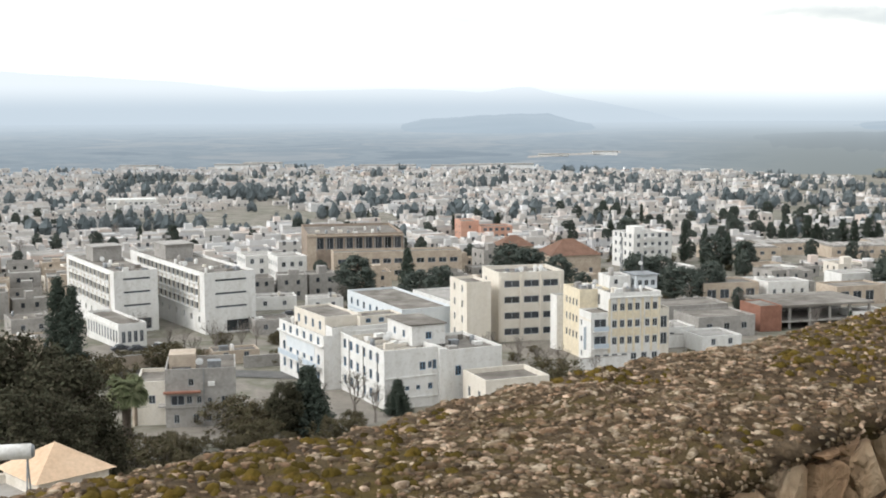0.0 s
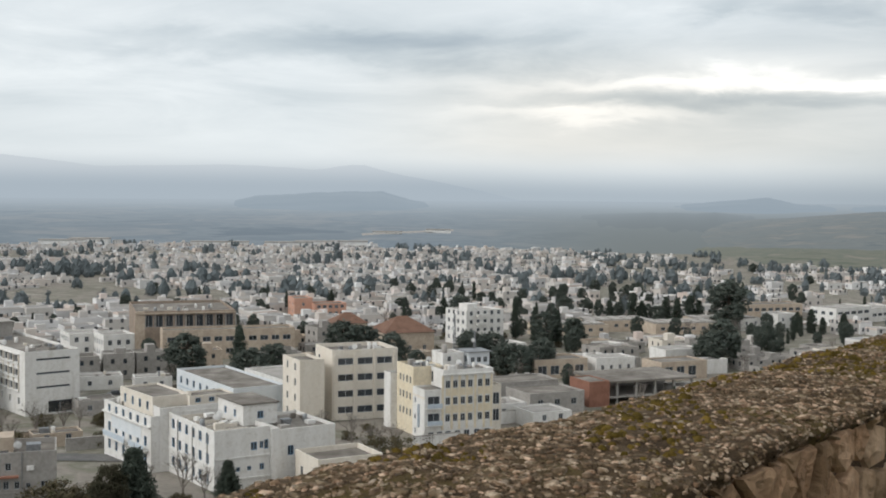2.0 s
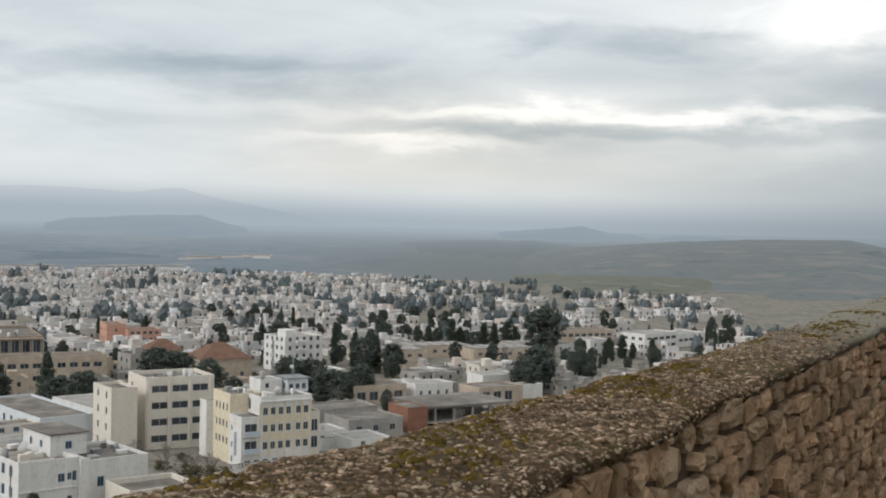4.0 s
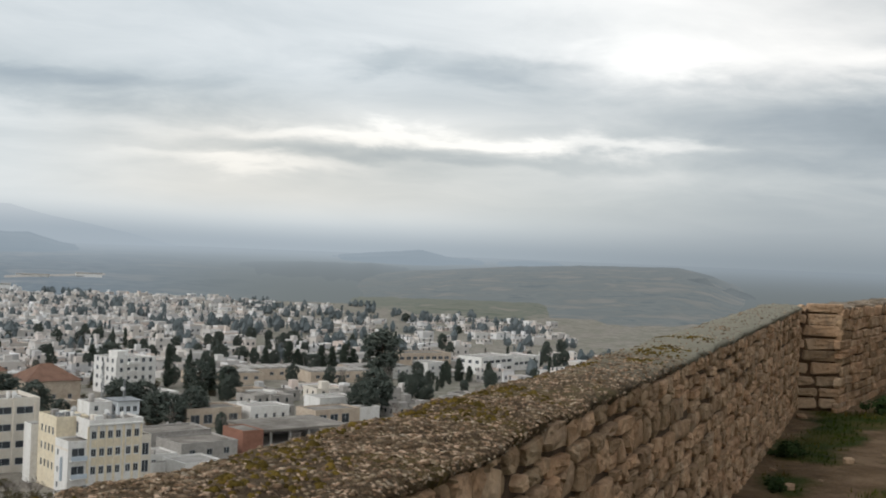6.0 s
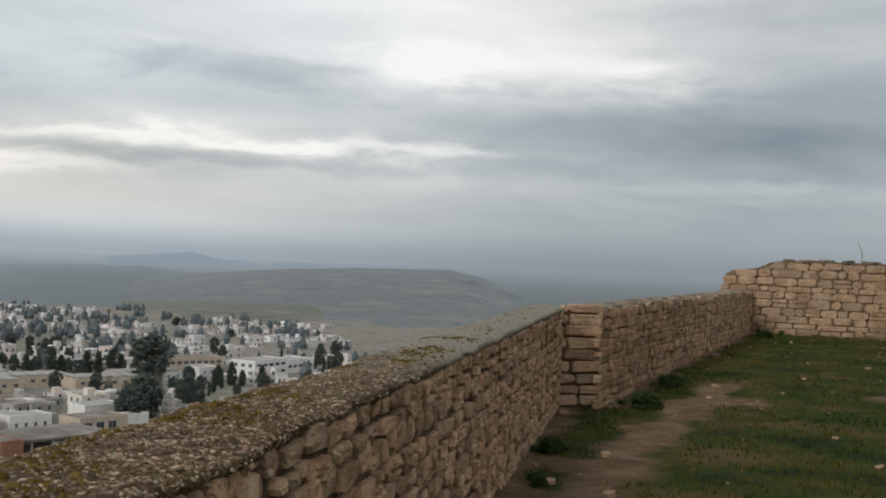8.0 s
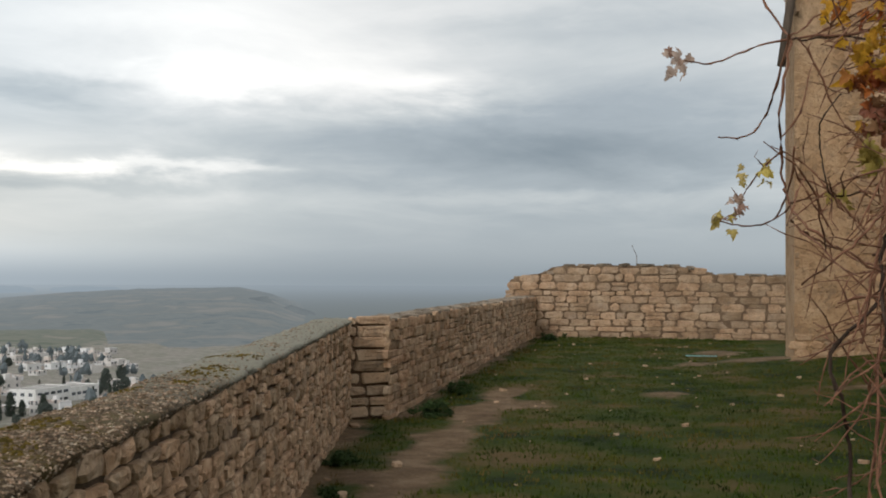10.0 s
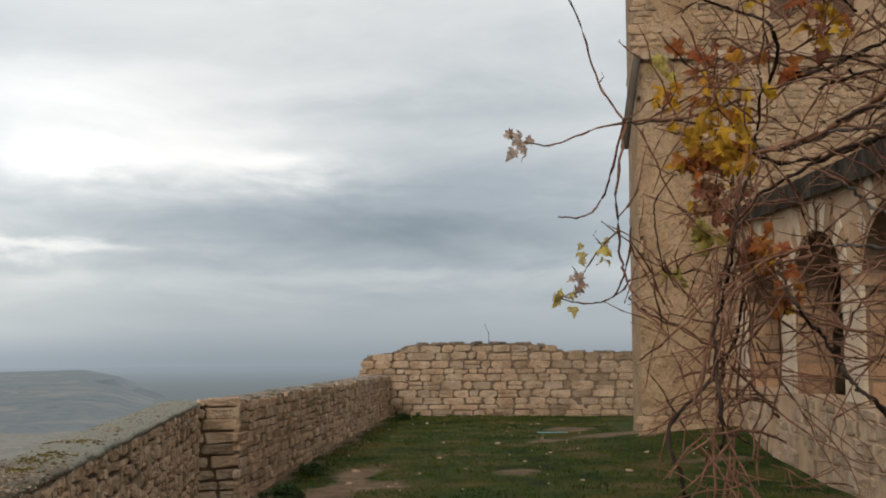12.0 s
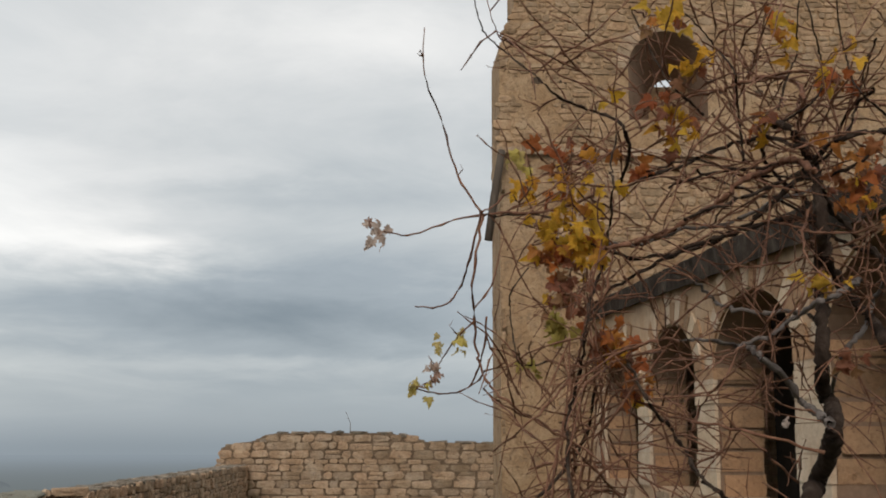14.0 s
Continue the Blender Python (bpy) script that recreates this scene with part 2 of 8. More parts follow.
def backdrop_mat(name, tones, scale, near, far, most, stretch=None, peak=None, bright=1.0, meet=None):
    """The distance: glowing colour that painted haze fades into the air between near and far metres."""
    k = Nodes(name)
    n = k.noise(scale, 6.0, 0.62, 0.5, stretch)
    col = k.ramp(n, [(0.36 + 0.28 * i / max(1, len(tones) - 1), c) for i, c in enumerate(tones)])
    sp = k.n.new("ShaderNodeSeparateXYZ")
    k.l.new(k.pos, sp.inputs[0])
    side = k.math("MULTIPLY", k.math("ARCTAN2", sp.outputs[0], sp.outputs[1]), 180 / math.pi)
    ln = k.n.new("ShaderNodeVectorMath")
    ln.operation = "LENGTH"
    k.l.new(k.pos, ln.inputs[0])

    def span(value, lo, hi):
        r = k.n.new("ShaderNodeMapRange")
        r.interpolation_type = "SMOOTHSTEP"
        r.inputs[1].default_value, r.inputs[2].default_value = lo, hi
        k.l.new(value, r.inputs[0])
        return r.outputs[0]

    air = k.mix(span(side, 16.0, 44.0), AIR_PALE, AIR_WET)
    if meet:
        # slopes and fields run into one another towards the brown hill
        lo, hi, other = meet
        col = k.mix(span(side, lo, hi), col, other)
    # emission painted paler as under thin cloud ahead, darker as under the rain
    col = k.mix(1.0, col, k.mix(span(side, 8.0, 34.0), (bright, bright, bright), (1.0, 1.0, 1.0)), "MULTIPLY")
    # the painted haze thickens to the far right, where the rain is
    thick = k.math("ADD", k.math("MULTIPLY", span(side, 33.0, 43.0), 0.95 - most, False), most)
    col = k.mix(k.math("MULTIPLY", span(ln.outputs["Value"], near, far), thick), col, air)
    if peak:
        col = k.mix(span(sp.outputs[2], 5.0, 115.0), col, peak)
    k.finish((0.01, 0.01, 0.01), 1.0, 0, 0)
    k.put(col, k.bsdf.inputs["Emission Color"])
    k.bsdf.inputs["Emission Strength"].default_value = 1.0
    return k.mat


# Backdrop tones carry painted haze; the hill tones also stand in for relief shading.
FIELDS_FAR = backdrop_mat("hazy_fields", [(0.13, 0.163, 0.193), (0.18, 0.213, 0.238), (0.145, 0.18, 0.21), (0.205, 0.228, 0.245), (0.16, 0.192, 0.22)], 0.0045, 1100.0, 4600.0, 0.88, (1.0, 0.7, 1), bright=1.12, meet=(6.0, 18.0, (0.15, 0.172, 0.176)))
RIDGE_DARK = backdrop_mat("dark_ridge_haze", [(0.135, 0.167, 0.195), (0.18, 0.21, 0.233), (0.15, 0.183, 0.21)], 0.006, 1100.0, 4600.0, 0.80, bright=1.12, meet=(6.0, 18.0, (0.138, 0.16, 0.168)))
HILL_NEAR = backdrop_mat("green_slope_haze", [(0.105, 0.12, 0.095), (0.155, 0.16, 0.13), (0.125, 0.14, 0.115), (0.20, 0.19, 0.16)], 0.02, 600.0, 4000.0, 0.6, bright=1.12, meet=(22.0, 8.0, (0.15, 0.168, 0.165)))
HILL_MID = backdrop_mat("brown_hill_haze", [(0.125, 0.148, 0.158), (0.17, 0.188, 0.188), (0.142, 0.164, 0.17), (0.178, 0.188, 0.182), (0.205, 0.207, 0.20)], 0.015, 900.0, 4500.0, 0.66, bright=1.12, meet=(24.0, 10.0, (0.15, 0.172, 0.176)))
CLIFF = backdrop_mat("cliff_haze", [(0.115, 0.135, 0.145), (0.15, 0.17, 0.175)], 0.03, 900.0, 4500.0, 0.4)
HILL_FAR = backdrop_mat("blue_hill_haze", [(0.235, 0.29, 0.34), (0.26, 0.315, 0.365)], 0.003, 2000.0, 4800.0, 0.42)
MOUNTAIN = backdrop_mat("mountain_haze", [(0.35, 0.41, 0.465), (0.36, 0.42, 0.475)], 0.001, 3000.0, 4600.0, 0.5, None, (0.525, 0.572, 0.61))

# ---- mesh tools ----


class Mesh:
    """Collects vertices and faces for one mesh object."""

    def __init__(self):
        self.v, self.f, self.m = [], [], []

    def poly(self, pts, mi=0):
        i = len(self.v)
        self.v.extend(tuple(p) for p in pts)
        self.f.append(tuple(range(i, i + len(pts))))
        self.m.append(mi)

    def box(self, lo, hi, mi=0, turn=0.0, at=(0, 0, 0)):
        c, s = math.cos(turn), math.sin(turn)
        i = len(self.v)
        for z in (lo[2], hi[2]):
            for x, y in ((lo[0], lo[1]), (hi[0], lo[1]), (hi[0], hi[1]), (lo[0], hi[1])):
                self.v.append((at[0] + x * c - y * s, at[1] + x * s + y * c, at[2] + z))
        for q in ((3, 2, 1, 0), (4, 5, 6, 7), (0, 1, 5, 4), (1, 2, 6, 5), (2, 3, 7, 6), (3, 0, 4, 7)):
            self.f.append(tuple(i + k for k in q))
            self.m.append(mi)

    def tube(self, pts, radii, sides=6, mi=0):
        base, n = len(self.v), len(pts)
        for k, p in enumerate(pts):
            a, b = Vector(pts[max(0, k - 1)]), Vector(pts[min(n - 1, k + 1)])
            d = (b - a).normalized() if (b - a).length > 1e-6 else Vector((0, 0, 1))
            s = d.orthogonal().normalized()
            t = d.cross(s)
            for j in range(sides):
                w = 2 * math.pi * j / sides
                self.v.append(tuple(Vector(p) + (s * math.cos(w) + t * math.sin(w)) * radii[k]))
        for k in range(n - 1):
            for j in range(sides):
                a, b = base + k * sides + j, base + k * sides + (j + 1) % sides
                self.f.append((a, b, b + sides, a + sides))
                self.m.append(mi)
        self.f.append(tuple(base + (n - 1) * sides + j for j in range(sides)))
        self.m.append(mi)

    def data(self, name, mats, smooth=False):
        d = bpy.data.meshes.new(name)
        d.from_pydata(self.v, [], self.f)
        for m in mats:
            d.materials.append(m)
        if len(mats) > 1:
            d.polygons.foreach_set("material_index", self.m)
        if smooth:
            d.polygons.foreach_set("use_smooth", [True] * len(self.f))
        d.update()
        return d


def part(name, mesh, mats, parent=None, label="", smooth=False):
    """One mesh object out of a Mesh or ready mesh data, under a thing or a part."""
    mats = mats if isinstance(mats, (list, tuple)) else [mats]
    ob = new(name, mesh.data(name, mats, smooth) if isinstance(mesh, Mesh) else mesh)
    ob.parent = parent
    return tagged(ob, label)


def thing(name, label, category, at=(0, 0, 0), turn=0.0, group="", kind=""):
    ob = new(name)
    ob.matrix_basis = Matrix.Translation(at) @ Matrix.Rotation(turn, 4, "Z")
    return tagged(ob, label, category, group, kind)


def bearing(b, dist, z=0.0):
    """A place by its bearing in degrees to the right of straight ahead and its distance."""
    return (math.sin(radians(b)) * dist, math.cos(radians(b)) * dist, z)


def lerp(x, xs, ys):
    return float(np.interp(x, xs, ys))


# ---- the ground ----
DROP = ([0, 40, 80, 130, 180, 300, 600, 1000, 1400, 4900], [-14, -18, -30, -40, -45, -48, -52, -57, -60, -38])


def ground_z(x, y):
    return lerp(math.hypot(x, y), *DROP)


TOWN_SOIL = surface("town_soil", [(0.18, 0.162, 0.138), (0.25, 0.225, 0.195), (0.145, 0.142, 0.105), (0.29, 0.265, 0.235)], 0.08, 1.2, 0.95, 0.0)
g = Mesh()
rings = [0.0, 8, 20, 30, 40, 50, 60, 70, 80, 95, 110, 130, 150, 180, 220, 260, 300, 380, 460, 540, 620, 700, 800, 900, 1000, 1100, 1200, 1300, 1400, 1600, 1900, 2300, 2800, 3400, 4100, 4900]
SPOKES = 144
for r in rings:
    for k in range(SPOKES):
        x, y, _ = bearing(k * 360 / SPOKES, r)
        rough = 0.0 if r < 700 or r > 3000 else noise.noise((x * 0.02, y * 0.02, 5.0)) * min(2.0, r * 0.008)
        g.v.append((x, y, ground_z(x, y) + rough))
for i in range(len(rings) - 1):
    for k in range(SPOKES):
        a, b = i * SPOKES + k, i * SPOKES + (k + 1) % SPOKES
        g.f.append((a, b, b + SPOKES, a + SPOKES))
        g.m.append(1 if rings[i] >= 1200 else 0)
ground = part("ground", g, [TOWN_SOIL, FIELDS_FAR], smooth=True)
tagged(ground, "brown and green valley floor with hazy fields to the horizon", "ground", kind="structure")


def ridge(name, label, line, dist, depth, mat, seed):
    """A long hill whose crest follows bearings and angles above the eye."""
    m = Mesh()
    n, cuts = 120, 7
    b0, b1 = line[0][0], line[-1][0]
    for i in range(n + 1):
        b = b0 + (b1 - b0) * i / n
        el = lerp(b, [p[0] for p in line], [p[1] for p in line]) + 0.05 * noise.noise((b * 0.9, seed, 0)) + 0.025 * noise.noise((b * 3.1, seed, 4))
        for j in range(cuts + 1):
            s = j / cuts
            d = dist - depth * (1 - s)
            crest = EYE + dist * math.tan(radians(el))
            low = min(ground_z(0, d) - 3.0, crest - 1.0)
            h = low + (crest - low) * (0.35 * s + 0.65 * math.sin(s * math.pi / 2) ** 2)
            m.v.append(bearing(b, d, h + (noise.noise((b * 1.7, s * 3, seed)) * 1.6 * math.sin(s * math.pi))))
        m.v.append(bearing(b, dist + depth * 0.6 if dist + depth * 0.6 < 4900 else 4900, -60))
    w = cuts + 2
    for i in range(n):
        for j in range(w - 1):
            a = i * w + j
            m.f.append((a, a + w, a + w + 1, a + 1))
            m.m.append(0)
    return tagged(part(name, m, mat, smooth=True), label, "hill", kind="structure")


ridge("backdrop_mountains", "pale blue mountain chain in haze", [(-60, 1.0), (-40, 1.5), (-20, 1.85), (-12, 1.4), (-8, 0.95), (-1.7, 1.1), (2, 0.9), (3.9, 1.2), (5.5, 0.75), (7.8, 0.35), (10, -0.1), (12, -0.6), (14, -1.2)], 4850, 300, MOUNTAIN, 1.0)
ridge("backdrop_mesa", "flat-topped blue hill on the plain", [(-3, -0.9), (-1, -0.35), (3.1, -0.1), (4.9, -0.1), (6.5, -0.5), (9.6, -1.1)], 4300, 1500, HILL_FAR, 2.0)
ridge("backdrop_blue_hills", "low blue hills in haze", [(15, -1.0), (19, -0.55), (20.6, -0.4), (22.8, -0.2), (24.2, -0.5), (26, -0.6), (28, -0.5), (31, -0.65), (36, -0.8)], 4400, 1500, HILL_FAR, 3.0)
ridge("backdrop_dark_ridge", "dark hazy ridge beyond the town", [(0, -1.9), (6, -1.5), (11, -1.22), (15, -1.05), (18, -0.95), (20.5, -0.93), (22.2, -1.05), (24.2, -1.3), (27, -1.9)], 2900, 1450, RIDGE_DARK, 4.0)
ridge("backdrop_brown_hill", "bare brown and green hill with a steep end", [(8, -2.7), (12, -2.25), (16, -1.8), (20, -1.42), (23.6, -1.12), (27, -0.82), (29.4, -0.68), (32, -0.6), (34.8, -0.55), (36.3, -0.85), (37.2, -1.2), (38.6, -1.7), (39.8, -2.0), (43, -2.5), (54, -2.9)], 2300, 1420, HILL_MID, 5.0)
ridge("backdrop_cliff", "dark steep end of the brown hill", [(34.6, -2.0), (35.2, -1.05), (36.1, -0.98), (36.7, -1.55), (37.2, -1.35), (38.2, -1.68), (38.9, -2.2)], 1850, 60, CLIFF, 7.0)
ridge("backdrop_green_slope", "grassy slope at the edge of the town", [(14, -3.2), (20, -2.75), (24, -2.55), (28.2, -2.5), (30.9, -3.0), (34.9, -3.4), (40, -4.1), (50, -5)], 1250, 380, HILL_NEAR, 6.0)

# ---- the terrace and its walls ----
W1A, W1B = Vector((-3.9, -2.61)), Vector((9.95, 11.6))
W2A, W2B = Vector((10.5, 11.45)), Vector((26.1, 22.7))
W3A = W2B
GRID_U, GRID_V = Vector((0.815, 0.58)), Vector((0.58, -0.815))
TOWER = Vector((21.09, 11.78))
ARC_FAR, ARC_DIR = Vector((21.9, 10.1)), Vector((-0.829, -0.559))
EDGE = [W1A, W1B, W2A, W2B, W2B + GRID_V * 30, Vector((20, -25)), Vector((-18, -16))]


def inside(p, poly):
    hit = False
    for a, b in zip(poly, poly[1:] + poly[:1]):
        if (a.y > p.y) != (b.y > p.y) and p.x < (b.x - a.x) * (p.y - a.y) / (b.y - a.y) + a.x:
            hit = not hit
    return hit


def off_line(p, a, b):
    d = (b - a).normalized()
    t = max(0.0, min((b - a).length, (p - a).dot(d)))
    return (p - a - d * t).length


def terrace_z(x, y):
    d = math.hypot(x - 10, y - 11.5)
    z = -0.10 * math.exp(-(d / 7) ** 2) + 0.03 * noise.noise((x * 0.6, y * 0.6, 1.0))
    t = (Vector((x, y)) - (TOWER + GRID_V * 2.2)).length
    return z + 0.32 * math.exp(-(t / 2.6) ** 2)


PATH = [Vector(p) for p in ((4.2, 4.2), (6.6, 7.2), (9.0, 9.2), (11.2, 10.7), (14.0, 12.6))]
BARE = [(15.3, 10.6, 0.75), (20.0, 13.3, 0.75), (23.8, 15.2, 1.2), (18.5, 8.9, 0.8), (12.6, 11.2, 0.9), (21.5, 12.6, 1.8), (7.2, 8.1, 0.5)]


def bare(x, y):
    """How bare the soil is, 0 to 1."""
    p = Vector((x, y))
    d = min(off_line(p, a, b) for a, b in zip(PATH, PATH[1:]))
    v = max(0.0, 1.0 - d / (0.58 + 0.40 * noise.noise((x * 1.3, y * 1.3, 4))))
    for bx, by, br in BARE:
        v = max(v, 1.0 - math.hypot(x - bx, (y - by)) / (br * (1.0 + 0.9 * noise.noise((x * 1.7, y * 1.7, 13)))))
    w = min(off_line(p, W1A, W1B), off_line(p, W2A, W2B))
    return min(1.0, max(v, 0.75 - w / 0.7) + 0.42 * noise.noise((x * 1.1, y * 1.1, 9)))


STEP = 0.25
SHEET = [W1A + Vector((-0.22, 0.21)), W1B + Vector((-0.22, 0.21)), W2A + Vector((-0.18, 0.24)), W2B + Vector((0.2, 0.2)), W2B + GRID_V * 30 + GRID_U * 0.3, EDGE[5], EDGE[6]]
cells, index = {}, {}
t = Mesh()
masks = []


def terrace_vertex(i, j):
    if (i, j) not in index:
        x, y = i * STEP, j * STEP
        index[i, j] = len(t.v)
        t.v.append((x, y, terrace_z(x, y)))
        masks.append(bare(x, y))
    return index[i, j]


for i in range(-72, 190):
    for j in range(-100, 100):
        p = Vector(((i + 0.5) * STEP, (j + 0.5) * STEP))
        if inside(p, SHEET):
            t.f.append(tuple(terrace_vertex(*q) for q in ((i, j), (i + 1, j), (i + 1, j + 1), (i, j + 1))))
            t.m.append(0)

k = Nodes("terrace_turf")
att = k.n.new("ShaderNodeAttribute")
att.attribute_name = "bare"
edge = k.math("ADD", att.outputs["Fac"], k.math("MULTIPLY", k.math("SUBTRACT", k.noise(2.6, 6.0, 0.65), 0.5), 0.9))
soil = k.mix(0.85, k.ramp(k.noise(2.2, 6.0, 0.7), [(0.33, (0.10, 0.064, 0.035)), (0.5, (0.18, 0.118, 0.067)), (0.67, (0.27, 0.185, 0.115))]), k.ramp(k.noise(34.0, 5.0, 0.7), [(0.3, 0.45), (0.7, 1.0)]), "MULTIPLY")
turf = k.mix(0.5, k.ramp(k.noise(0.8, 5.0), [(0.37, (0.012, 0.024, 0.003)), (0.46, (0.031, 0.050, 0.004)), (0.55, (0.060, 0.059, 0.009)), (0.66, (0.115, 0.077, 0.030))]), k.ramp(k.noise(30.0, 4.0), [(0.3, 0.35), (0.7, 1.0)]), "MULTIPLY")
k.bump(k.noise(22.0, 5.0, 0.7), 0.9, 0.05)
TURF = k.finish(k.mix(k.ramp(edge, [(0.34, 0.0), (0.66, 1.0)]), turf, soil), 0.95, 0, 0.15)
terrace_data = t.data("terrace", [TURF], True)
terrace_data.attributes.new("bare", "FLOAT", "POINT").data.foreach_set("value", masks)
terrace = tagged(part("terrace_floor", terrace_data, TURF), "rough grass terrace with bare earth patches and a trodden path", "lawn", kind="structure")

# the mass below the terrace
RUBBLE = surface("retaining_rubble", [(0.20, 0.16, 0.115), (0.30, 0.24, 0.175)], 1.0, 9.0, 0.95, 0.05)
m = Mesh()
for a, b in zip(EDGE, EDGE[1:] + EDGE[:1]):
    m.poly([(a.x, a.y, -20), (b.x, b.y, -20), (b.x, b.y, -0.12), (a.x, a.y, -0.12)])
tagged(part("retaining_wall", m, RUBBLE), "rubble retaining mass that carries the terrace", "wall", kind="structure")

# ---- stone pieces ----
rng = random.Random(7)


def stone_shape(seed, square):
    """A unit stone, face towards -y: width x, height z, with a flat, chipped face."""
    r = random.Random(seed)
    m = Mesh()
    ring = []
    for k in range(8):
        w = 2 * math.pi * (k + 0.5) / 8
        c, s = math.cos(w), math.sin(w)
        q = (abs(c) ** square + abs(s) ** square) ** (-1 / square)
        ring.append((0.5 * c * q * r.uniform(0.90, 1.03), 0.5 * s * q * r.uniform(0.88, 1.03)))
    tilt = (r.uniform(-0.3, 0.3), r.uniform(-0.3, 0.3))
    m.v += [(x, 0.5, z) for x, z in ring]
    m.v += [(x, -0.30 + tilt[0] * x + tilt[1] * z + r.uniform(-0.06, 0.06), z) for x, z in ring]
    m.v += [(x * r.uniform(0.84, 0.93), -0.44 + tilt[0] * x + tilt[1] * z + r.uniform(-0.10, 0.08), z * r.uniform(0.80, 0.92)) for x, z in ring]
    m.v.append((r.uniform(-0.15, 0.15), -0.46, r.uniform(-0.1, 0.1)))
    for k in range(8):
        j = (k + 1) % 8
        m.f += [(k, j, 8 + j, 8 + k), (8 + k, 8 + j, 16 + j, 16 + k), (16 + k, 16 + j, 24)]
        m.m += [0, 0, 0]
    return m


SHAPES = [stone_shape(s, 10.0 if s % 3 else 4.5) for s in range(30)]
SHAPE_DATA = {}


def shared(i, mat, name):
    if (i, mat.name) not in SHAPE_DATA:
        SHAPE_DATA[i, mat.name] = SHAPES[i].data(name, [mat])
    return SHAPE_DATA[i, mat.name]


def courses(length, height, hs, ws, r, wander=0.0):
    """Stones in uneven courses over a face: centre along, centre up, width, height."""
    z, out = 0.0, []
    while z < height - 0.03:
        h = min(r.uniform(*hs), height - z)
        if height - z - h < hs[0] * 0.5:
            h = height - z
        x = -r.uniform(0, ws[0]) if length > 1 else 0.0
        while x < length:
            w = r.uniform(*ws) * (1.25 if r.random() < 0.15 else 1)
            if r.random() < 0.12 and h > hs[0] * 1.5:
                out.append((x + w / 2, z + h * 0.26, w, h * 0.5))
                out.append((x + w / 2, z + h * 0.76, w * 0.95, h * 0.46))
            else:
                out.append((x + w / 2, z + h / 2 + r.uniform(-wander, wander), w, h))
            x += w
        z += h
    return [s for s in out if -0.02 < s[0] < length]


def rubble(length, height, dx, dz, r):
    """Polygonal stones that fill a face: cells round jittered points, cut by the lines half-way to their neighbours."""
    cols, rows = int(length / dx), int(height / dz)
    pts = {}
    for j in range(-1, rows + 1):
        for i in range(-1, cols + 1):
            pts[i, j] = ((i + 0.5 + 0.5 * (j % 2) + r.uniform(-0.34, 0.34)) * dx, (j + 0.5 + r.uniform(-0.30, 0.30)) * height / rows)
    out = []
    for (i, j), (px, pz) in pts.items():
        cell = [(max(0, px - 2 * dx), max(0, pz - 2 * dz)), (min(length, px + 2 * dx), max(0, pz - 2 * dz)), (min(length, px + 2 * dx), min(height, pz + 2 * dz)), (max(0, px - 2 * dx), min(height, pz + 2 * dz))]
        for di in (-2, -1, 0, 1, 2):
            for dj in (-2, -1, 0, 1, 2):
                q = pts.get((i + di, j + dj))
                if q is None or (di == 0 and dj == 0):
                    continue
                nx, nz = q[0] - px, q[1] - pz
                lim = (nx * (px + q[0]) + nz * (pz + q[1])) / 2
                new_cell = []
                for a, b in zip(cell, cell[1:] + cell[:1]):
                    da, db = nx * a[0] + nz * a[1] - lim, nx * b[0] + nz * b[1] - lim
                    if da <= 0:
                        new_cell.append(a)
                    if da * db < 0:
                        f = da / (da - db)
                        new_cell.append((a[0] + (b[0] - a[0]) * f, a[1] + (b[1] - a[1]) * f))
                cell = new_cell
                if len(cell) < 3:
                    break
            if len(cell) < 3:
                break
        if len(cell) >= 3:
            out.append(cell)
    return out


def polygon_stone(m, cell, place, r, joint, proud):
    """One stone over a polygon: chipped edges, a tilted, slightly uneven face."""
    n = len(cell)
    cx, cz = sum(p[0] for p in cell) / n, sum(p[1] for p in cell) / n
    size = max(math.hypot(p[0] - cx, p[1] - cz) for p in cell)
    if size < 0.035:
        return False
    f = max(0.5, 1 - joint / size)
    tx, tz, out = r.uniform(-0.07, 0.07), r.uniform(-0.07, 0.07), proud * r.uniform(0.15, 1.0)
    i = len(m.v)
    rings = ((f, 0.06, 0), (f * 0.99, -out * 0.55, 0.005), (f * 0.90, -out - 0.005, 0.006), (f * 0.42, -out - 0.008, 0.007))
    for q, d, wob in rings:
        for x, z in cell:
            x, z = cx + (x - cx) * q * r.uniform(0.93, 1.0), cz + (z - cz) * q * r.uniform(0.93, 1.0)
            m.v.append(place(x, d + tx * (x - cx) + tz * (z - cz) + r.uniform(-wob, wob) if d < 0.05 else d, z))
    for k in range(len(rings) - 1):
        for e in range(n):
            g2 = (e + 1) % n
            m.f.append((i + k * n + e, i + k * n + g2, i + (k + 1) * n + g2, i + (k + 1) * n + e))
            m.m.append(0)
    m.f.append(tuple(i + (len(rings) - 1) * n + e for e in range(n)))
    m.m.append(0)
    return True


LAST_RUBBLE = []   # pieces that become objects of their own at the end of the file


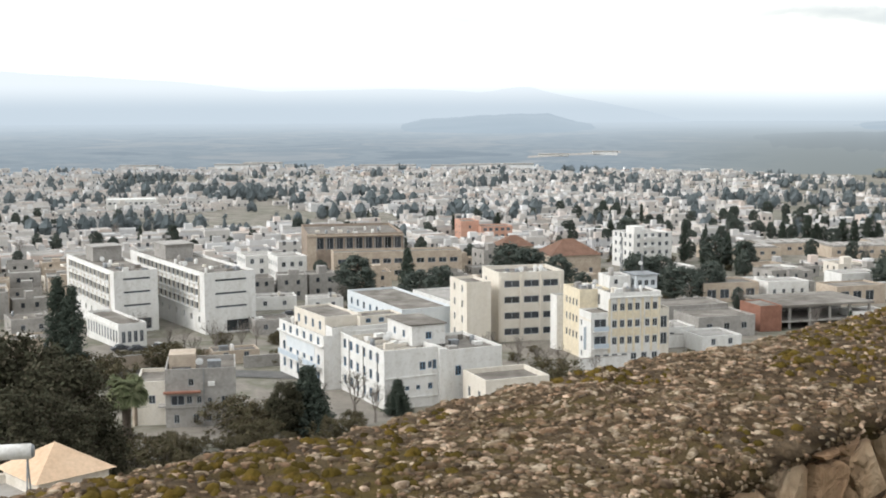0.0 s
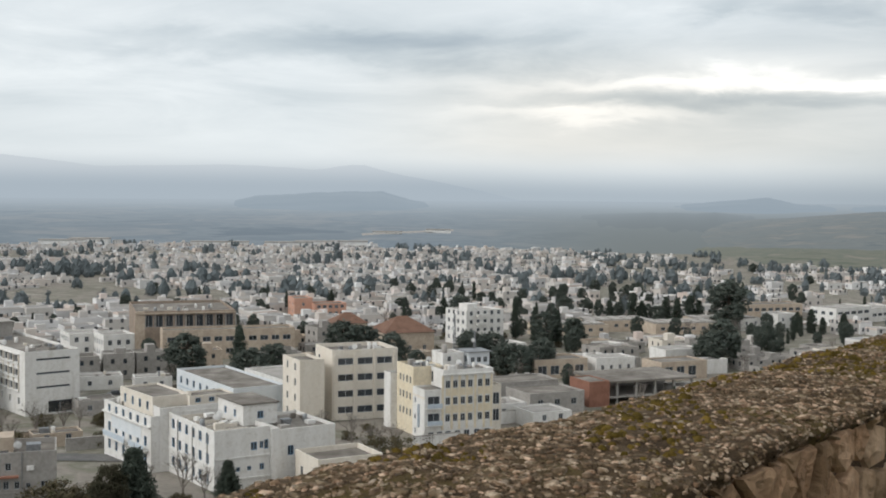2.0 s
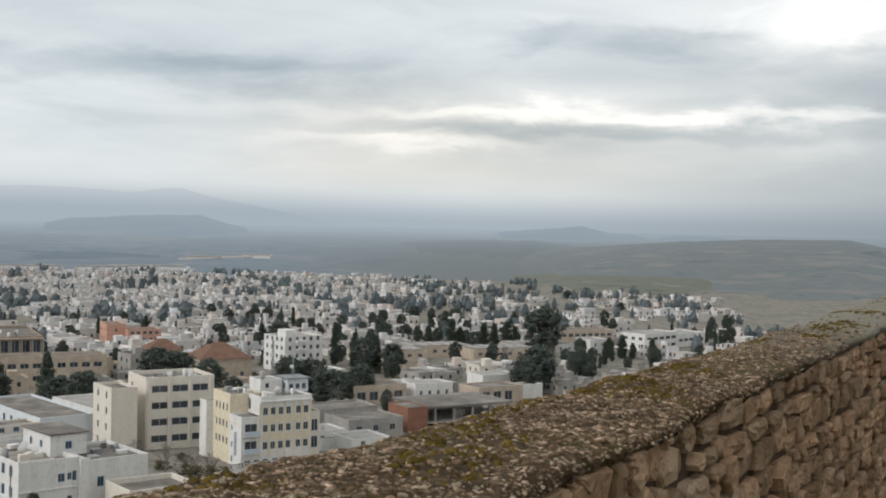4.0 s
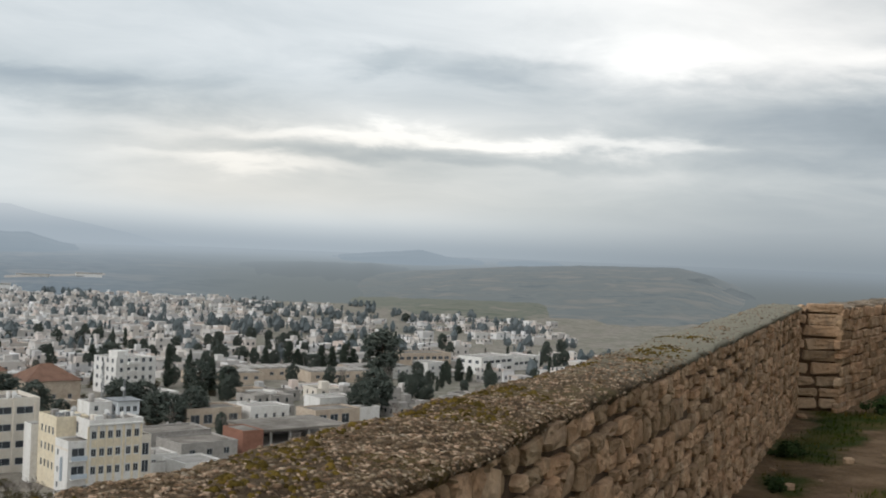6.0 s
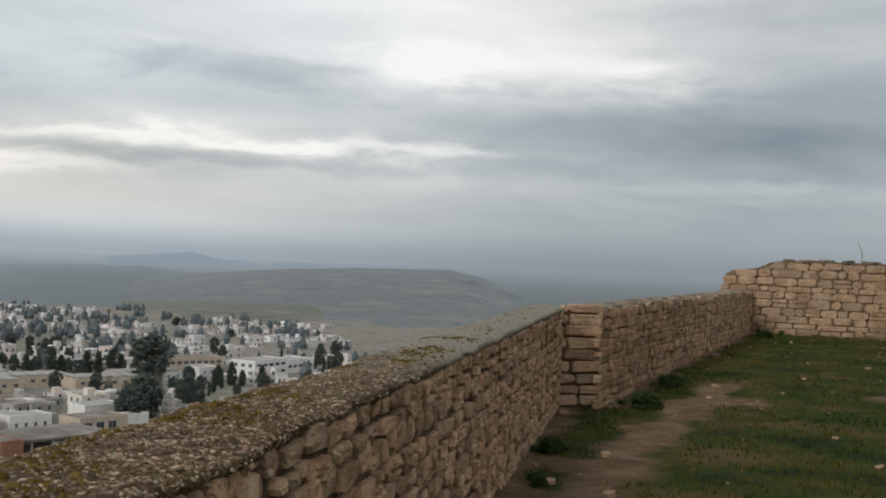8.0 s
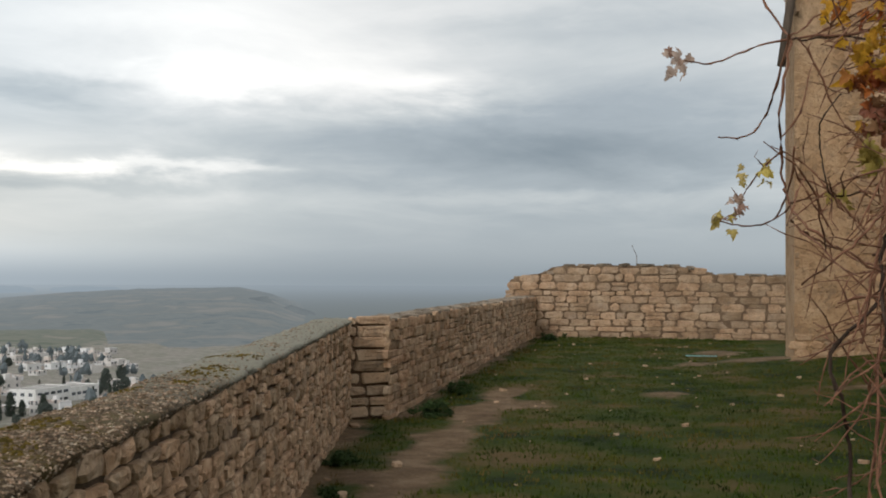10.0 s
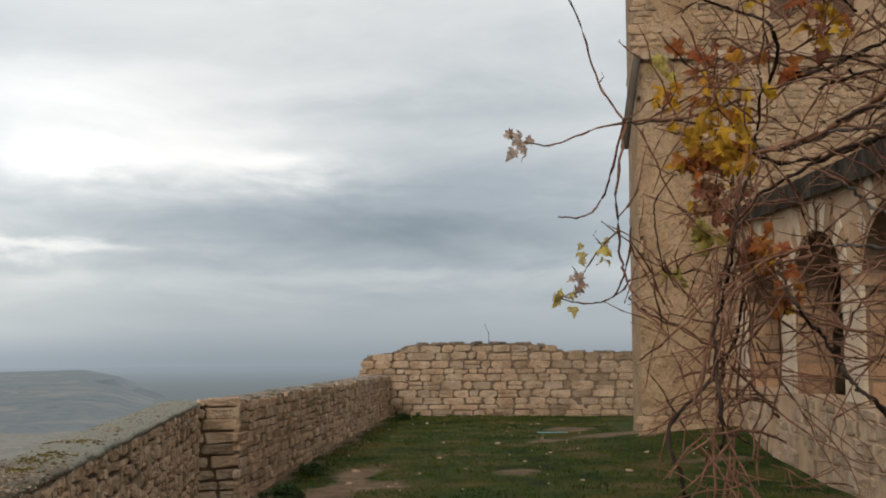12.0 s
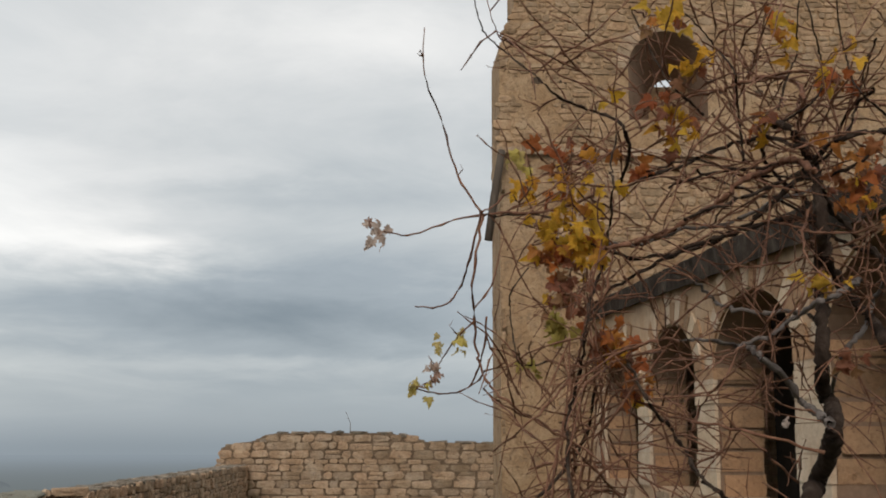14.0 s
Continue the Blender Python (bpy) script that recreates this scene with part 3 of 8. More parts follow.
def face_stones(owner, a, b, z0, stones, mat, mat_joined, first, depth=0.10, proud=0.035, joint=0.012, keep_if=None, part_name="stones", chip=0.16):
    """Lays stones on the face from a to b (plan, left to right as seen by who looks at it); the first ones are single pieces."""
    d = (b - a).normalized()
    into = Vector((-d.y, d.x))
    rest, n = Mesh(), 0

    def place(x, inward, z):
        p = a + d * x + into * (inward + 0.02)
        return (p.x, p.y, z)

    for x, z, w, h in stones:
        zz = z0 + z
        if keep_if and not keep_if(x, zz, w, h):
            continue
        cut = min(w, h) * chip
        j = min(w, h) * 0.09
        cell = []
        for sx, sz in ((-1, -1), (1, -1), (1, 1), (-1, 1)):
            cx, cz = x + sx * w / 2, zz + sz * h / 2
            legs = ((0, -sz), (-sx, 0)) if sx * sz > 0 else ((-sx, 0), (0, -sz))
            for lx, lz in legs:
                q = cut * rng.uniform(0.3, 1.5)
                cell.append((cx + lx * q + rng.uniform(-j, j), cz + lz * q + rng.uniform(-j, j)))
        if n < first:
            m = Mesh()
            if polygon_stone(m, cell, place, rng, joint, proud):
                LAST_RUBBLE.append((owner, m, mat))
                n += 1
        else:
            polygon_stone(rest, cell, place, rng, joint, proud)
    if rest.f:
        tagged(part(part_name, rest, mat_joined, owner), kind="stuff")


def band(m, pts, z0, z1s, mi=0):
    """A solid strip over a plan outline (counter-clockwise), from z0 to the heights z1s."""
    n = len(pts)
    i = len(m.v)
    m.v += [(p[0], p[1], z0) for p in pts] + [(p[0], p[1], z) for p, z in zip(pts, z1s)]
    m.f.append(tuple(i + n + k for k in range(n)))
    m.m.append(mi)
    for k in range(n):
        j = (k + 1) % n
        m.f.append((i + k, i + j, i + n + j, i + n + k))
        m.m.append(mi)


# parapet beside the camera
TOP = 1.15
w1d = (W1B - W1A).normalized()
w1n = Vector((-w1d.y, w1d.x))
W1L = (W1B - W1A).length
NEAR = (Vector((0.29, 1.69)) - W1A).length


def w1_thick(s):
    return lerp(s, [NEAR - 3, NEAR - 0.6, NEAR + 1.2, NEAR + 4, W1L], [0.74, 0.70, 0.53, 0.42, 0.45])


wall_1 = thing("wall_1", "rubble stone parapet with a pebbly moss-grown cap", "wall", kind="structure")
m = Mesh()
n = 60
for i in range(n):
    s0, s1 = W1L * i / n, W1L * (i + 1) / n
    q = [W1A + w1d * s0 + w1n * 0.014, W1A + w1d * s1 + w1n * 0.014, W1A + w1d * s1 + w1n * (w1_thick(s1) - 0.02), W1A + w1d * s0 + w1n * (w1_thick(s0) - 0.02)]
    band(m, q, -0.6, [TOP - 0.07] * 4)
part("core", m, MORTAR, wall_1)


r1 = random.Random(11)
def loose_cells(length, height, hs, ws, r, wander=0.014, chip=0.24):
    """Roughly squared stones in uneven courses, as polygons."""
    out = []
    for x, z, w, h in courses(length, height, hs, ws, r, wander):
        j, cut, cell = min(w, h) * 0.12, min(w, h) * chip, []
        for sx, sz in ((-1, -1), (1, -1), (1, 1), (-1, 1)):
            legs = ((0, -sz), (-sx, 0)) if sx * sz > 0 else ((-sx, 0), (0, -sz))
            for lx, lz in legs:
                q = cut * r.uniform(0.3, 1.5)
                cell.append((x + sx * w / 2 + lx * q + r.uniform(-j, j), z + sz * h / 2 + lz * q + r.uniform(-j, j)))
        out.append(cell)
    return out


cells = [c for c in loose_cells(W1L, 1.235, (0.07, 0.14), (0.11, 0.31), r1, 0.02, 0.36) if sum(p[0] for p in c) / len(c) > NEAR + 2.0]
# the near stretch is random rubble, set in earth mortar, with upright stones under the cap
cells += [[(x + NEAR - 1.0, z) for x, z in c] for c in rubble(3.0, 1.235, 0.135, 0.125, r1)]
cells.sort(key=lambda c: abs(sum(p[0] for p in c) / len(c) - NEAR - 2.5))
rest = Mesh()


def w1_place(x, d, z):
    p = W1A + w1d * x + w1n * d
    return (p.x, p.y, z - 0.12)


for i, cell in enumerate(cells):
    if i < 300:
        m = Mesh()
        if polygon_stone(m, cell, w1_place, r1, 0.015, 0.024):
            LAST_RUBBLE.append((wall_1, m, STONE_DARK))
    else:
        polygon_stone(rest, cell, w1_place, r1, 0.013, 0.022)
tagged(part("stones", rest, STONE_DARK_JOINED, wall_1), kind="stuff")

k = Nodes("pebbly_cap")
grey = k.ramp(k.noise(9.0, 6.0, 0.7), [(0.3, (0.042, 0.027, 0.015)), (0.5, (0.098, 0.066, 0.037)), (0.7, (0.19, 0.137, 0.086))])
dry = k.ramp(k.noise(60.0, 3.0, 0.7), [(0.3, 0.45), (0.7, 1.0)])
moss = k.ramp(k.noise(14.0, 4.0, 0.6), [(0.3, (0.050, 0.036, 0.012)), (0.7, (0.125, 0.090, 0.028))])
where = k.math("MULTIPLY", k.ramp(k.noise(2.4, 5.0, 0.65, 0.6), [(0.49, 0.0), (0.60, 1.0)]), 0.8)
k.bump(k.noise(45.0, 5.0, 0.75), 1.0, 0.02)
sp = k.n.new("ShaderNodeSeparateXYZ")
k.l.new(k.pos, sp.inputs[0])
along = k.math("ADD", k.math("MULTIPLY", k.math("ADD", sp.outputs[0], sp.outputs[1]), 0.07), k.math("MULTIPLY", k.noise(1.2, 4.0), 0.25))
lichen = k.mix(0.5, (0.27, 0.255, 0.20), k.ramp(k.noise(30.0, 4.0, 0.7), [(0.3, 0.5), (0.7, 1.0)]), "MULTIPLY")
CAP = k.finish(k.mix(k.ramp(along, [(0.56, 0.0), (0.84, 1.0)]), k.mix(where, k.mix(0.8, grey, dry, "MULTIPLY"), moss), lichen), 0.95, 0, 0.15)
m = Mesh()
rows_s, s = [], -0.05
while s < W1L + 0.35:
    rows_s.append(s)
    s += 0.2 if s < NEAR - 3 else 0.03 if s < NEAR + 3 else 0.06 if s < NEAR + 7 else 0.12
ACROSS = 22


def cap_z(s, u):
    """Height of the cap at s along and u across (0 inner, 1 outer)."""
    p = W1A + w1d * s + w1n * (u * w1_thick(s))
    z = TOP - 0.005 + 0.02 * math.sin(math.pi * u) + 0.018 * noise.noise((p.x * 2.2, p.y * 2.2, 0)) + 0.012 * noise.noise((p.x * 9, p.y * 9, 3)) + 0.008 * noise.noise((p.x * 24, p.y * 24, 6))
    return z - 0.014 * max(0, (0.06 - u) / 0.06) ** 2 - 0.03 * max(0, (u - 0.9) / 0.1) ** 2


def cap_edges(s):
    """The broken inner and outer edges of the cap, across from the wall's inner face."""
    inner = -0.026 - 0.022 * noise.noise((s * 3.0, 0, 2)) - 0.02 * noise.noise((s * 9.0, 0, 7)) - 0.012 * noise.noise((s * 26.0, 0, 5))
    return inner, w1_thick(min(s, W1L)) + 0.02 + 0.02 * noise.noise((s * 3.0, 5, 2))


for s in rows_s:
    a = W1A + w1d * s
    inner, outer = cap_edges(s)
    line = [(inner + 0.03, TOP - 0.055 + 0.02 * noise.noise((s * 7, 1, 1)))]
    for j in range(ACROSS + 1):
        u = j / ACROSS
        line.append((inner + (outer - inner) * u, cap_z(s, u)))
    line.append((outer - 0.03, TOP - 0.12))
    for w, z in line:
        p = a + w1n * w
        m.v.append((p.x, p.y, z))
wid = ACROSS + 3
for i in range(len(rows_s) - 1):
    for j in range(wid - 1):
        a = i * wid + j
        m.f.append((a, a + wid, a + wid + 1, a + 1))
        m.m.append(0)
part("cap", m, CAP, wall_1, "mossy pebble-and-mortar cap", smooth=True)

PEBBLE = surface("cap_pebbles", [(0.060, 0.042, 0.025), (0.175, 0.128, 0.082), (0.50, 0.43, 0.335)], 34.0, 90.0, 0.9, 0.004, "island", 0.7, 0.3, (0.10, 0.08, 0.03))
m = Mesh()
rp = random.Random(5)
for _ in range(62000):
    s = NEAR - 2.2 + rp.random() ** 1.7 * (W1L - NEAR + 2.2)
    u = rp.uniform(0.006, 1.0)
    if rp.random() < lerp(s, [NEAR + 2.5, NEAR + 6.0], [0.0, 0.93]):
        continue
    inner, outer = cap_edges(s)
    p = W1A + w1d * s + w1n * (inner + (outer - inner) * u)
    if noise.noise((p.x * 2.6, p.y * 2.6, 11)) > 0.12 and rp.random() < 0.55:
        continue
    z = cap_z(s, u)
    if rp.random() < 0.09:
        # on the broken edge itself
        q = rp.random()
        p = W1A + w1d * s + w1n * (inner + 0.03 * q)
        u, z = 0.0, cap_z(s, 0.0) * (1 - q) + (TOP - 0.05) * q
    a = rp.choice((rp.uniform(0.0028, 0.006), rp.uniform(0.004, 0.008), rp.uniform(0.006, 0.011), rp.uniform(0.006, 0.011), rp.uniform(0.010, 0.020) if rp.random() < 0.4 else 0.007))
    if u < 0.05:
        a = min(a, 0.008)
    b, c = a * rp.uniform(0.5, 0.9), 0.0008 + a * rp.uniform(0.10, 0.34)
    ring = [(rp.uniform(0.7, 1.12), 2 * math.pi * (q + rp.uniform(-0.3, 0.3)) / 5) for q in range(5)]
    w = rp.uniform(0, math.pi)
    cs, sn = math.cos(w), math.sin(w)
    tx, ty = rp.uniform(-0.25, 0.25), rp.uniform(-0.25, 0.25)
    i = len(m.v)
    for wide, up in ((1.0, -0.003), (0.95, 0.55 * c), (0.55, c)):
        for rad, ang in ring:
            x, y = rad * math.cos(ang) * a * wide, rad * math.sin(ang) * b * wide
            m.v.append((p.x + x * cs - y * sn, p.y + x * sn + y * cs, z + up + tx * x + ty * y))
    for q in range(5):
        r = (q + 1) % 5
        for o in (0, 5):
            m.f.append((i + o + q, i + o + r, i + o + 5 + r, i + o + 5 + q))
            m.m.append(0)
    m.f.append(tuple(i + 10 + q for q in range(5)))
    m.m.append(0)
tagged(part("pebbles", m, PEBBLE, wall_1, smooth=True), kind="stuff")

MOSS = surface("moss", [(0.048, 0.036, 0.009), (0.096, 0.071, 0.016), (0.16, 0.116, 0.028)], 12.0, 120.0, 1.0, 0.006, "island", 0.4, 0.0, spec=0.1)
m = Mesh()
for _ in range(4000):
    s = NEAR - 2.0 + rp.random() ** 1.5 * 9.0
    u = rp.uniform(0.04, 0.95)
    p = W1A + w1d * s + w1n * (u * w1_thick(s))
    if noise.noise((p.x * 2.6, p.y * 2.6, 11)) < 0.07:
        continue
    z = cap_z(s, u)
    rad = rp.uniform(0.006, 0.016)
    i = len(m.v)
    for ring, (q, h) in enumerate(((1.0, -0.003), (0.72, 0.005), (0.3, 0.008))):
        for e in range(8):
            w = 2 * math.pi * e / 8
            rr = rad * q * rp.uniform(0.7, 1.25)
            m.v.append((p.x + rr * math.cos(w), p.y + rr * math.sin(w), z + h * rp.uniform(0.6, 1.1)))
    for ring in range(2):
        for e in range(8):
            f = (e + 1) % 8
            m.f.append((i + ring * 8 + e, i + ring * 8 + f, i + ring * 8 + 8 + f, i + ring * 8 + 8 + e))
            m.m.append(0)
    m.f.append(tuple(i + 16 + e for e in range(8)))
    m.m.append(0)
tagged(part("moss", m, MOSS, wall_1, smooth=True), kind="stuff")

# second parapet, with a short return at the bend
wall_2 = thing("wall_2", "coursed rubble parapet running on to the far end of the terrace", "wall", kind="structure")
w2d = (W2B - W2A).normalized()
w2n = Vector((-w2d.y, w2d.x))
W2L = (W2B - W2A).length
m = Mesh()
NC = 60
for i in range(NC):
    s0, s1 = W2L * i / NC, W2L * (i + 1) / NC
    q = [W2A + w2d * s0 + w2n * 0.03, W2A + w2d * s1 + w2n * 0.03, W2A + w2d * s1 + w2n * 0.48, W2A + w2d * s0 + w2n * 0.48]
    hs = [TOP - 0.04 + 0.03 * noise.noise((s * 1.3, 0, 0)) for s in (s0, s1, s1, s0)]
    band(m, q, -0.6, hs)
band(m, [(W1B.x, W1B.y + 0.05), (W2A.x, W2A.y + 0.04), (W2A.x - 0.2, W2A.y + 0.55), (W1B.x - 0.25, W1B.y + 0.5)], -0.6, [TOP - 0.04] * 4)
part("core", m, RED_EARTH, wall_2)
r2 = random.Random(12)
st = courses(W2L, TOP + 0.12, (0.075, 0.155), (0.20, 0.58), r2, 0.012)
st.sort(key=lambda s: s[0])
face_stones(wall_2, W2A, W2B, -0.12, st, STONE_DARK, STONE_DARK_JOINED, 280, 0.12, 0.034, 0.012, chip=0.24)
# the return: long flat stones, with bare earth in the inner corner
st, z = [], 0.04
while z < TOP + 0.06:
    h = r2.uniform(0.09, 0.15)
    w = (W2A - W1B).length * (r2.uniform(0.72, 0.98) if z > 0.45 else r2.uniform(0.5, 0.72))
    st.append(((W2A - W1B).length - w / 2 + 0.02, z + h / 2, w, h))
    gap = (W2A - W1B).length - w + 0.03
    if gap > 0.05:
        st.append((gap / 2 - 0.01, z + h / 2, gap, h * r2.uniform(0.75, 1.0)))
    z += h + 0.008
face_stones(wall_2, W1B, W2A, -0.12, st, STONE_PALE, STONE_PALE_JOINED, 40, 0.14, 0.026, 0.012, chip=0.24)
# loose capping stones
m = Mesh()
s = 0.0
while s < W2L:
    ln = r2.uniform(0.18, 0.4)
    for row in range(2):
        p = W2A + w2d * (s + ln / 2) + w2n * (0.13 + 0.24 * row + r2.uniform(-0.02, 0.02))
        h = r2.uniform(0.04, 0.085)
        i = r2.randrange(len(SHAPES))
        turn = math.atan2(w2d.y, w2d.x) + r2.uniform(-0.15, 0.15)
        cs, sn = math.cos(turn), math.sin(turn)
        base = len(m.v)
        for vx, vy, vz in SHAPES[i].v:
            x, y, z = vx * ln * 0.97, vz * 0.25, -vy * h * 0.8
            m.v.append((p.x + x * cs - y * sn, p.y + x * sn + y * cs, TOP - 0.01 + z))
        m.f += [tuple(base + q for q in f) for f in SHAPES[i].f]
        m.m += SHAPES[i].m
    s += ln
tagged(part("capping_stones", m, STONE_GREY, wall_2, "weathered grey-brown capping stones"), kind="stuff")

# cross wall at the end
wall_3 = thing("wall_3", "taller coursed limestone wall with a broken top closing the terrace", "wall", kind="structure")
W3S = W2B - GRID_V * 0.75
W3L = 8.4


def w3_top(x):
    return 0.05 + lerp(x, [0, 0.5, 0.9, 1.2, 1.7, 4.6, 5.3, 5.7, 8.4], [1.62, 1.78, 1.80, 1.98, 2.04, 2.04, 1.95, 1.78, 1.76]) + 0.03 * noise.noise((x * 2.3, 0, 3))


m = Mesh()
for i in range(42):
    s0, s1 = W3L * i / 42, W3L * (i + 1) / 42
    q = [W3S + GRID_V * s0 + GRID_U * 0.03, W3S + GRID_V * s1 + GRID_U * 0.03, W3S + GRID_V * s1 + GRID_U * 0.6, W3S + GRID_V * s0 + GRID_U * 0.6]
    band(m, q, -0.4, [w3_top(s) - 0.06 for s in (s0, s1, s1, s0)])
part("core", m, EARTH_MORTAR, wall_3)
r3 = random.Random(21)
st = courses(W3L, 2.3, (0.11, 0.235), (0.22, 0.66), r3, 0.02)
face_stones(wall_3, W3S, W3S + GRID_V * W3L, -0.1, [q for q in st if q[0] < 4.9], STONE_PALE, STONE_PALE_JOINED, 220, 0.16, 0.024, 0.008, keep_if=lambda x, z, w, h: z + h * 0.5 < w3_top(x) + 0.02, chip=0.32)
# towards the tower the joints are filled with earth, so the stones hardly stand out
face_stones(wall_3, W3S, W3S + GRID_V * W3L, -0.1, [q for q in st if q[0] >= 4.9], STONE_PALE, STONE_PALE_JOINED, 70, 0.16, -0.006, 0.009, keep_if=lambda x, z, w, h: z + h * 0.5 < w3_top(x) + 0.02, chip=0.32)
# weathered stones along the broken top
m = Mesh()
x = 0.1
while x < W3L - 0.3:
    ln, h = r3.uniform(0.25, 0.6), r3.uniform(0.05, 0.11)
    shape = SHAPES[r3.randrange(len(SHAPES))]
    turn = math.atan2(GRID_V.y, GRID_V.x) + r3.uniform(-0.1, 0.1)
    cs, sn = math.cos(turn), math.sin(turn)
    p = W3S + GRID_V * (x + ln / 2) + GRID_U * r3.uniform(0.22, 0.30)
    zt = min(w3_top(x), w3_top(x + ln)) - 0.04
    base = len(m.v)
    for vx, vy, vz in shape.v:
        a, b = vx * ln, vz * 0.5
        m.v.append((p.x + a * cs - b * sn, p.y + a * sn + b * cs, zt - vy * h))
    m.f += [tuple(base + q for q in f) for f in shape.f]
    m.m += shape.m
    x += ln * r3.uniform(1.0, 1.5)
tagged(part("capping_stones", m, STONE_GREY, wall_3, "weathered grey-brown capping stones"), kind="stuff")

# ---- the ruined tower ----
TOWER_W, TOWER_H = 9.7, 13.2
tower = thing("tower", "ruined limestone tower with an arched window and patches of ochre plaster", "tower")


def tw(s, inward, z):
    # the corner is broken back towards the top
    f = max(0.0, min(1.0, (z - 9.75) / 1.0))
    s += 0.36 * f * f * (3 - 2 * f) * max(0.0, 1 - s / 2.4)
    p = TOWER + GRID_V * s + GRID_U * inward
    return (p.x, p.y, z)


WIN = (2.67, 4.32, 8.3, 9.38)   # left, right, sill, springing of the arched window
SMALL = (3.44, 4.28, 8.3, 9.2)  # the narrower opening at the back of its embrasure
DEPTH = 1.5


def arch_outline(a, b, z0, z1, n=14, rise=None):
    c, r = (a + b) / 2, (b - a) / 2
    rise = r if rise is None else rise
    return [(a, z0)] + [(c - r * math.cos(math.pi * i / n), z1 + rise * math.sin(math.pi * i / n)) for i in range(n + 1)] + [(b, z0)]


def pierced(m, place, width, z_lo, z_hi, holes, mi=0):
    """A wall face of that width with arched holes in it, filled strip by strip."""
    x = 0.0
    for a, b, z0, z1, rise in holes:
        if a > x:
            for q in range(24):
                za, zb = z_lo + (z_hi - z_lo) * q / 24, z_lo + (z_hi - z_lo) * (q + 1) / 24
                m.poly([place(x, za), place(a, za), place(a, zb), place(x, zb)], mi)
        m.poly([place(a, z_lo), place(b, z_lo), place(b, z0), place(a, z0)], mi)
        line = arch_outline(a, b, z0, z1, 16, rise)[1:-1]
        for p, q in zip(line, line[1:]):
            m.poly([place(p[0], p[1]), place(q[0], q[1]), place(q[0], z_hi), place(p[0], z_hi)], mi)
        x = b
    if x < width:
        m.poly([place(x, z_lo), place(width, z_lo), place(width, z_hi), place(x, z_hi)], mi)


m = Mesh()
pierced(m, lambda s, z: tw(s, 0.006, z), TOWER_W, -0.3, TOWER_H, [(*WIN, None)])
pierced(m, lambda s, z: tw(s, DEPTH, z), TOWER_W, -0.3, TOWER_H, [(*SMALL, None)])
# embrasure between the two openings, with its shade painted in
A, B = arch_outline(*WIN, 16), arch_outline(*SMALL, 16)
for i in range(len(A)):
    j = (i + 1) % len(A)
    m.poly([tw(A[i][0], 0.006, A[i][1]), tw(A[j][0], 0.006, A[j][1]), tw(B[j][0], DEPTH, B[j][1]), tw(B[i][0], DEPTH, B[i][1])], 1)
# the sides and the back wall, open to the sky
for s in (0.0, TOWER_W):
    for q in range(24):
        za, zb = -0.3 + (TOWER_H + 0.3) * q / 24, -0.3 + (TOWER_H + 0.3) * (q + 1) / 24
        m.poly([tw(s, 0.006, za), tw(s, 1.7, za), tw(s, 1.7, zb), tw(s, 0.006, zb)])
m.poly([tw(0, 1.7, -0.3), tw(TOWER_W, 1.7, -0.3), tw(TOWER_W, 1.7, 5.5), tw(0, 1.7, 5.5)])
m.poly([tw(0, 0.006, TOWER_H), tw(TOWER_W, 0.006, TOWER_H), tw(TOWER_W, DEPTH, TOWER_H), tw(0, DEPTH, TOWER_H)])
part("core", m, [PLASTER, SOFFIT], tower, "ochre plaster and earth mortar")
m = Mesh()
a, b = SMALL[0], SMALL[1]
for inw, depth in ((DEPTH - 0.12, 0.1),):
    q = [TOWER + GRID_V * x + GRID_U * y for x, y in ((a - 0.05, inw), (b + 0.05, inw), (b + 0.05, inw + depth), (a - 0.05, inw + depth))]
    band(m, [(p.x, p.y) for p in q], 8.2, [9.42] * 4)
part("window_infill", m, PLASTER, tower, "smooth plastered infill leaving a gap below the arch")


def plaster_patch(x, z):
    """Where plaster still covers the stones."""
    n = noise.noise((x * 0.9, z * 0.8, 31.0)) + 0.5 * noise.noise((x * 2.6, z * 2.6, 7.0))
    if z > 9.3 + 0.5 * noise.noise((x * 0.8, 3.0, 1.0)):
        return n > 0.6
    if z > 7.6:
        return n > 0.02
    if x < 1.05 + 0.2 * noise.noise((z * 0.9, 5.0, 2.0)):
        return z > 0.7
    return n > 0.3


def tower_keep(x, z, w, h):
    if plaster_patch(x, z):
        return False
    c, r = (WIN[0] + WIN[1]) / 2, (WIN[1] - WIN[0]) / 2 + 0.30
    if WIN[2] < z < WIN[3] and abs(x - c) < r - 0.25 + w * 0.5:
        return False
    return not (z >= WIN[3] and math.hypot(x - c, z - WIN[3]) < r + h * 0.5)


r4 = random.Random(31)
cells = loose_cells(TOWER_W, TOWER_H, (0.10, 0.20), (0.14, 0.42), r4, 0.02, 0.38)
cells.sort(key=lambda c: math.hypot(c[0][0] - 2.6, (c[0][1] - 7.0) * 0.5))
rest, singles = Mesh(), 0
for cell in cells:
    cx, cz = sum(q[0] for q in cell) / len(cell), sum(q[1] for q in cell) / len(cell)
    w = max(q[0] for q in cell) - min(q[0] for q in cell)
    h = max(q[1] for q in cell) - min(q[1] for q in cell)
    if not tower_keep(cx, cz, w, h):
        continue
    if singles < 300:
        m = Mesh()
        if polygon_stone(m, cell, tw, r4, 0.012, 0.022):
            LAST_RUBBLE.append((tower, m, STONE))
            singles += 1
    else:
        polygon_stone(rest, cell, tw, r4, 0.012, 0.022)
tagged(part("stones", rest, STONE_JOINED, tower), kind="stuff")
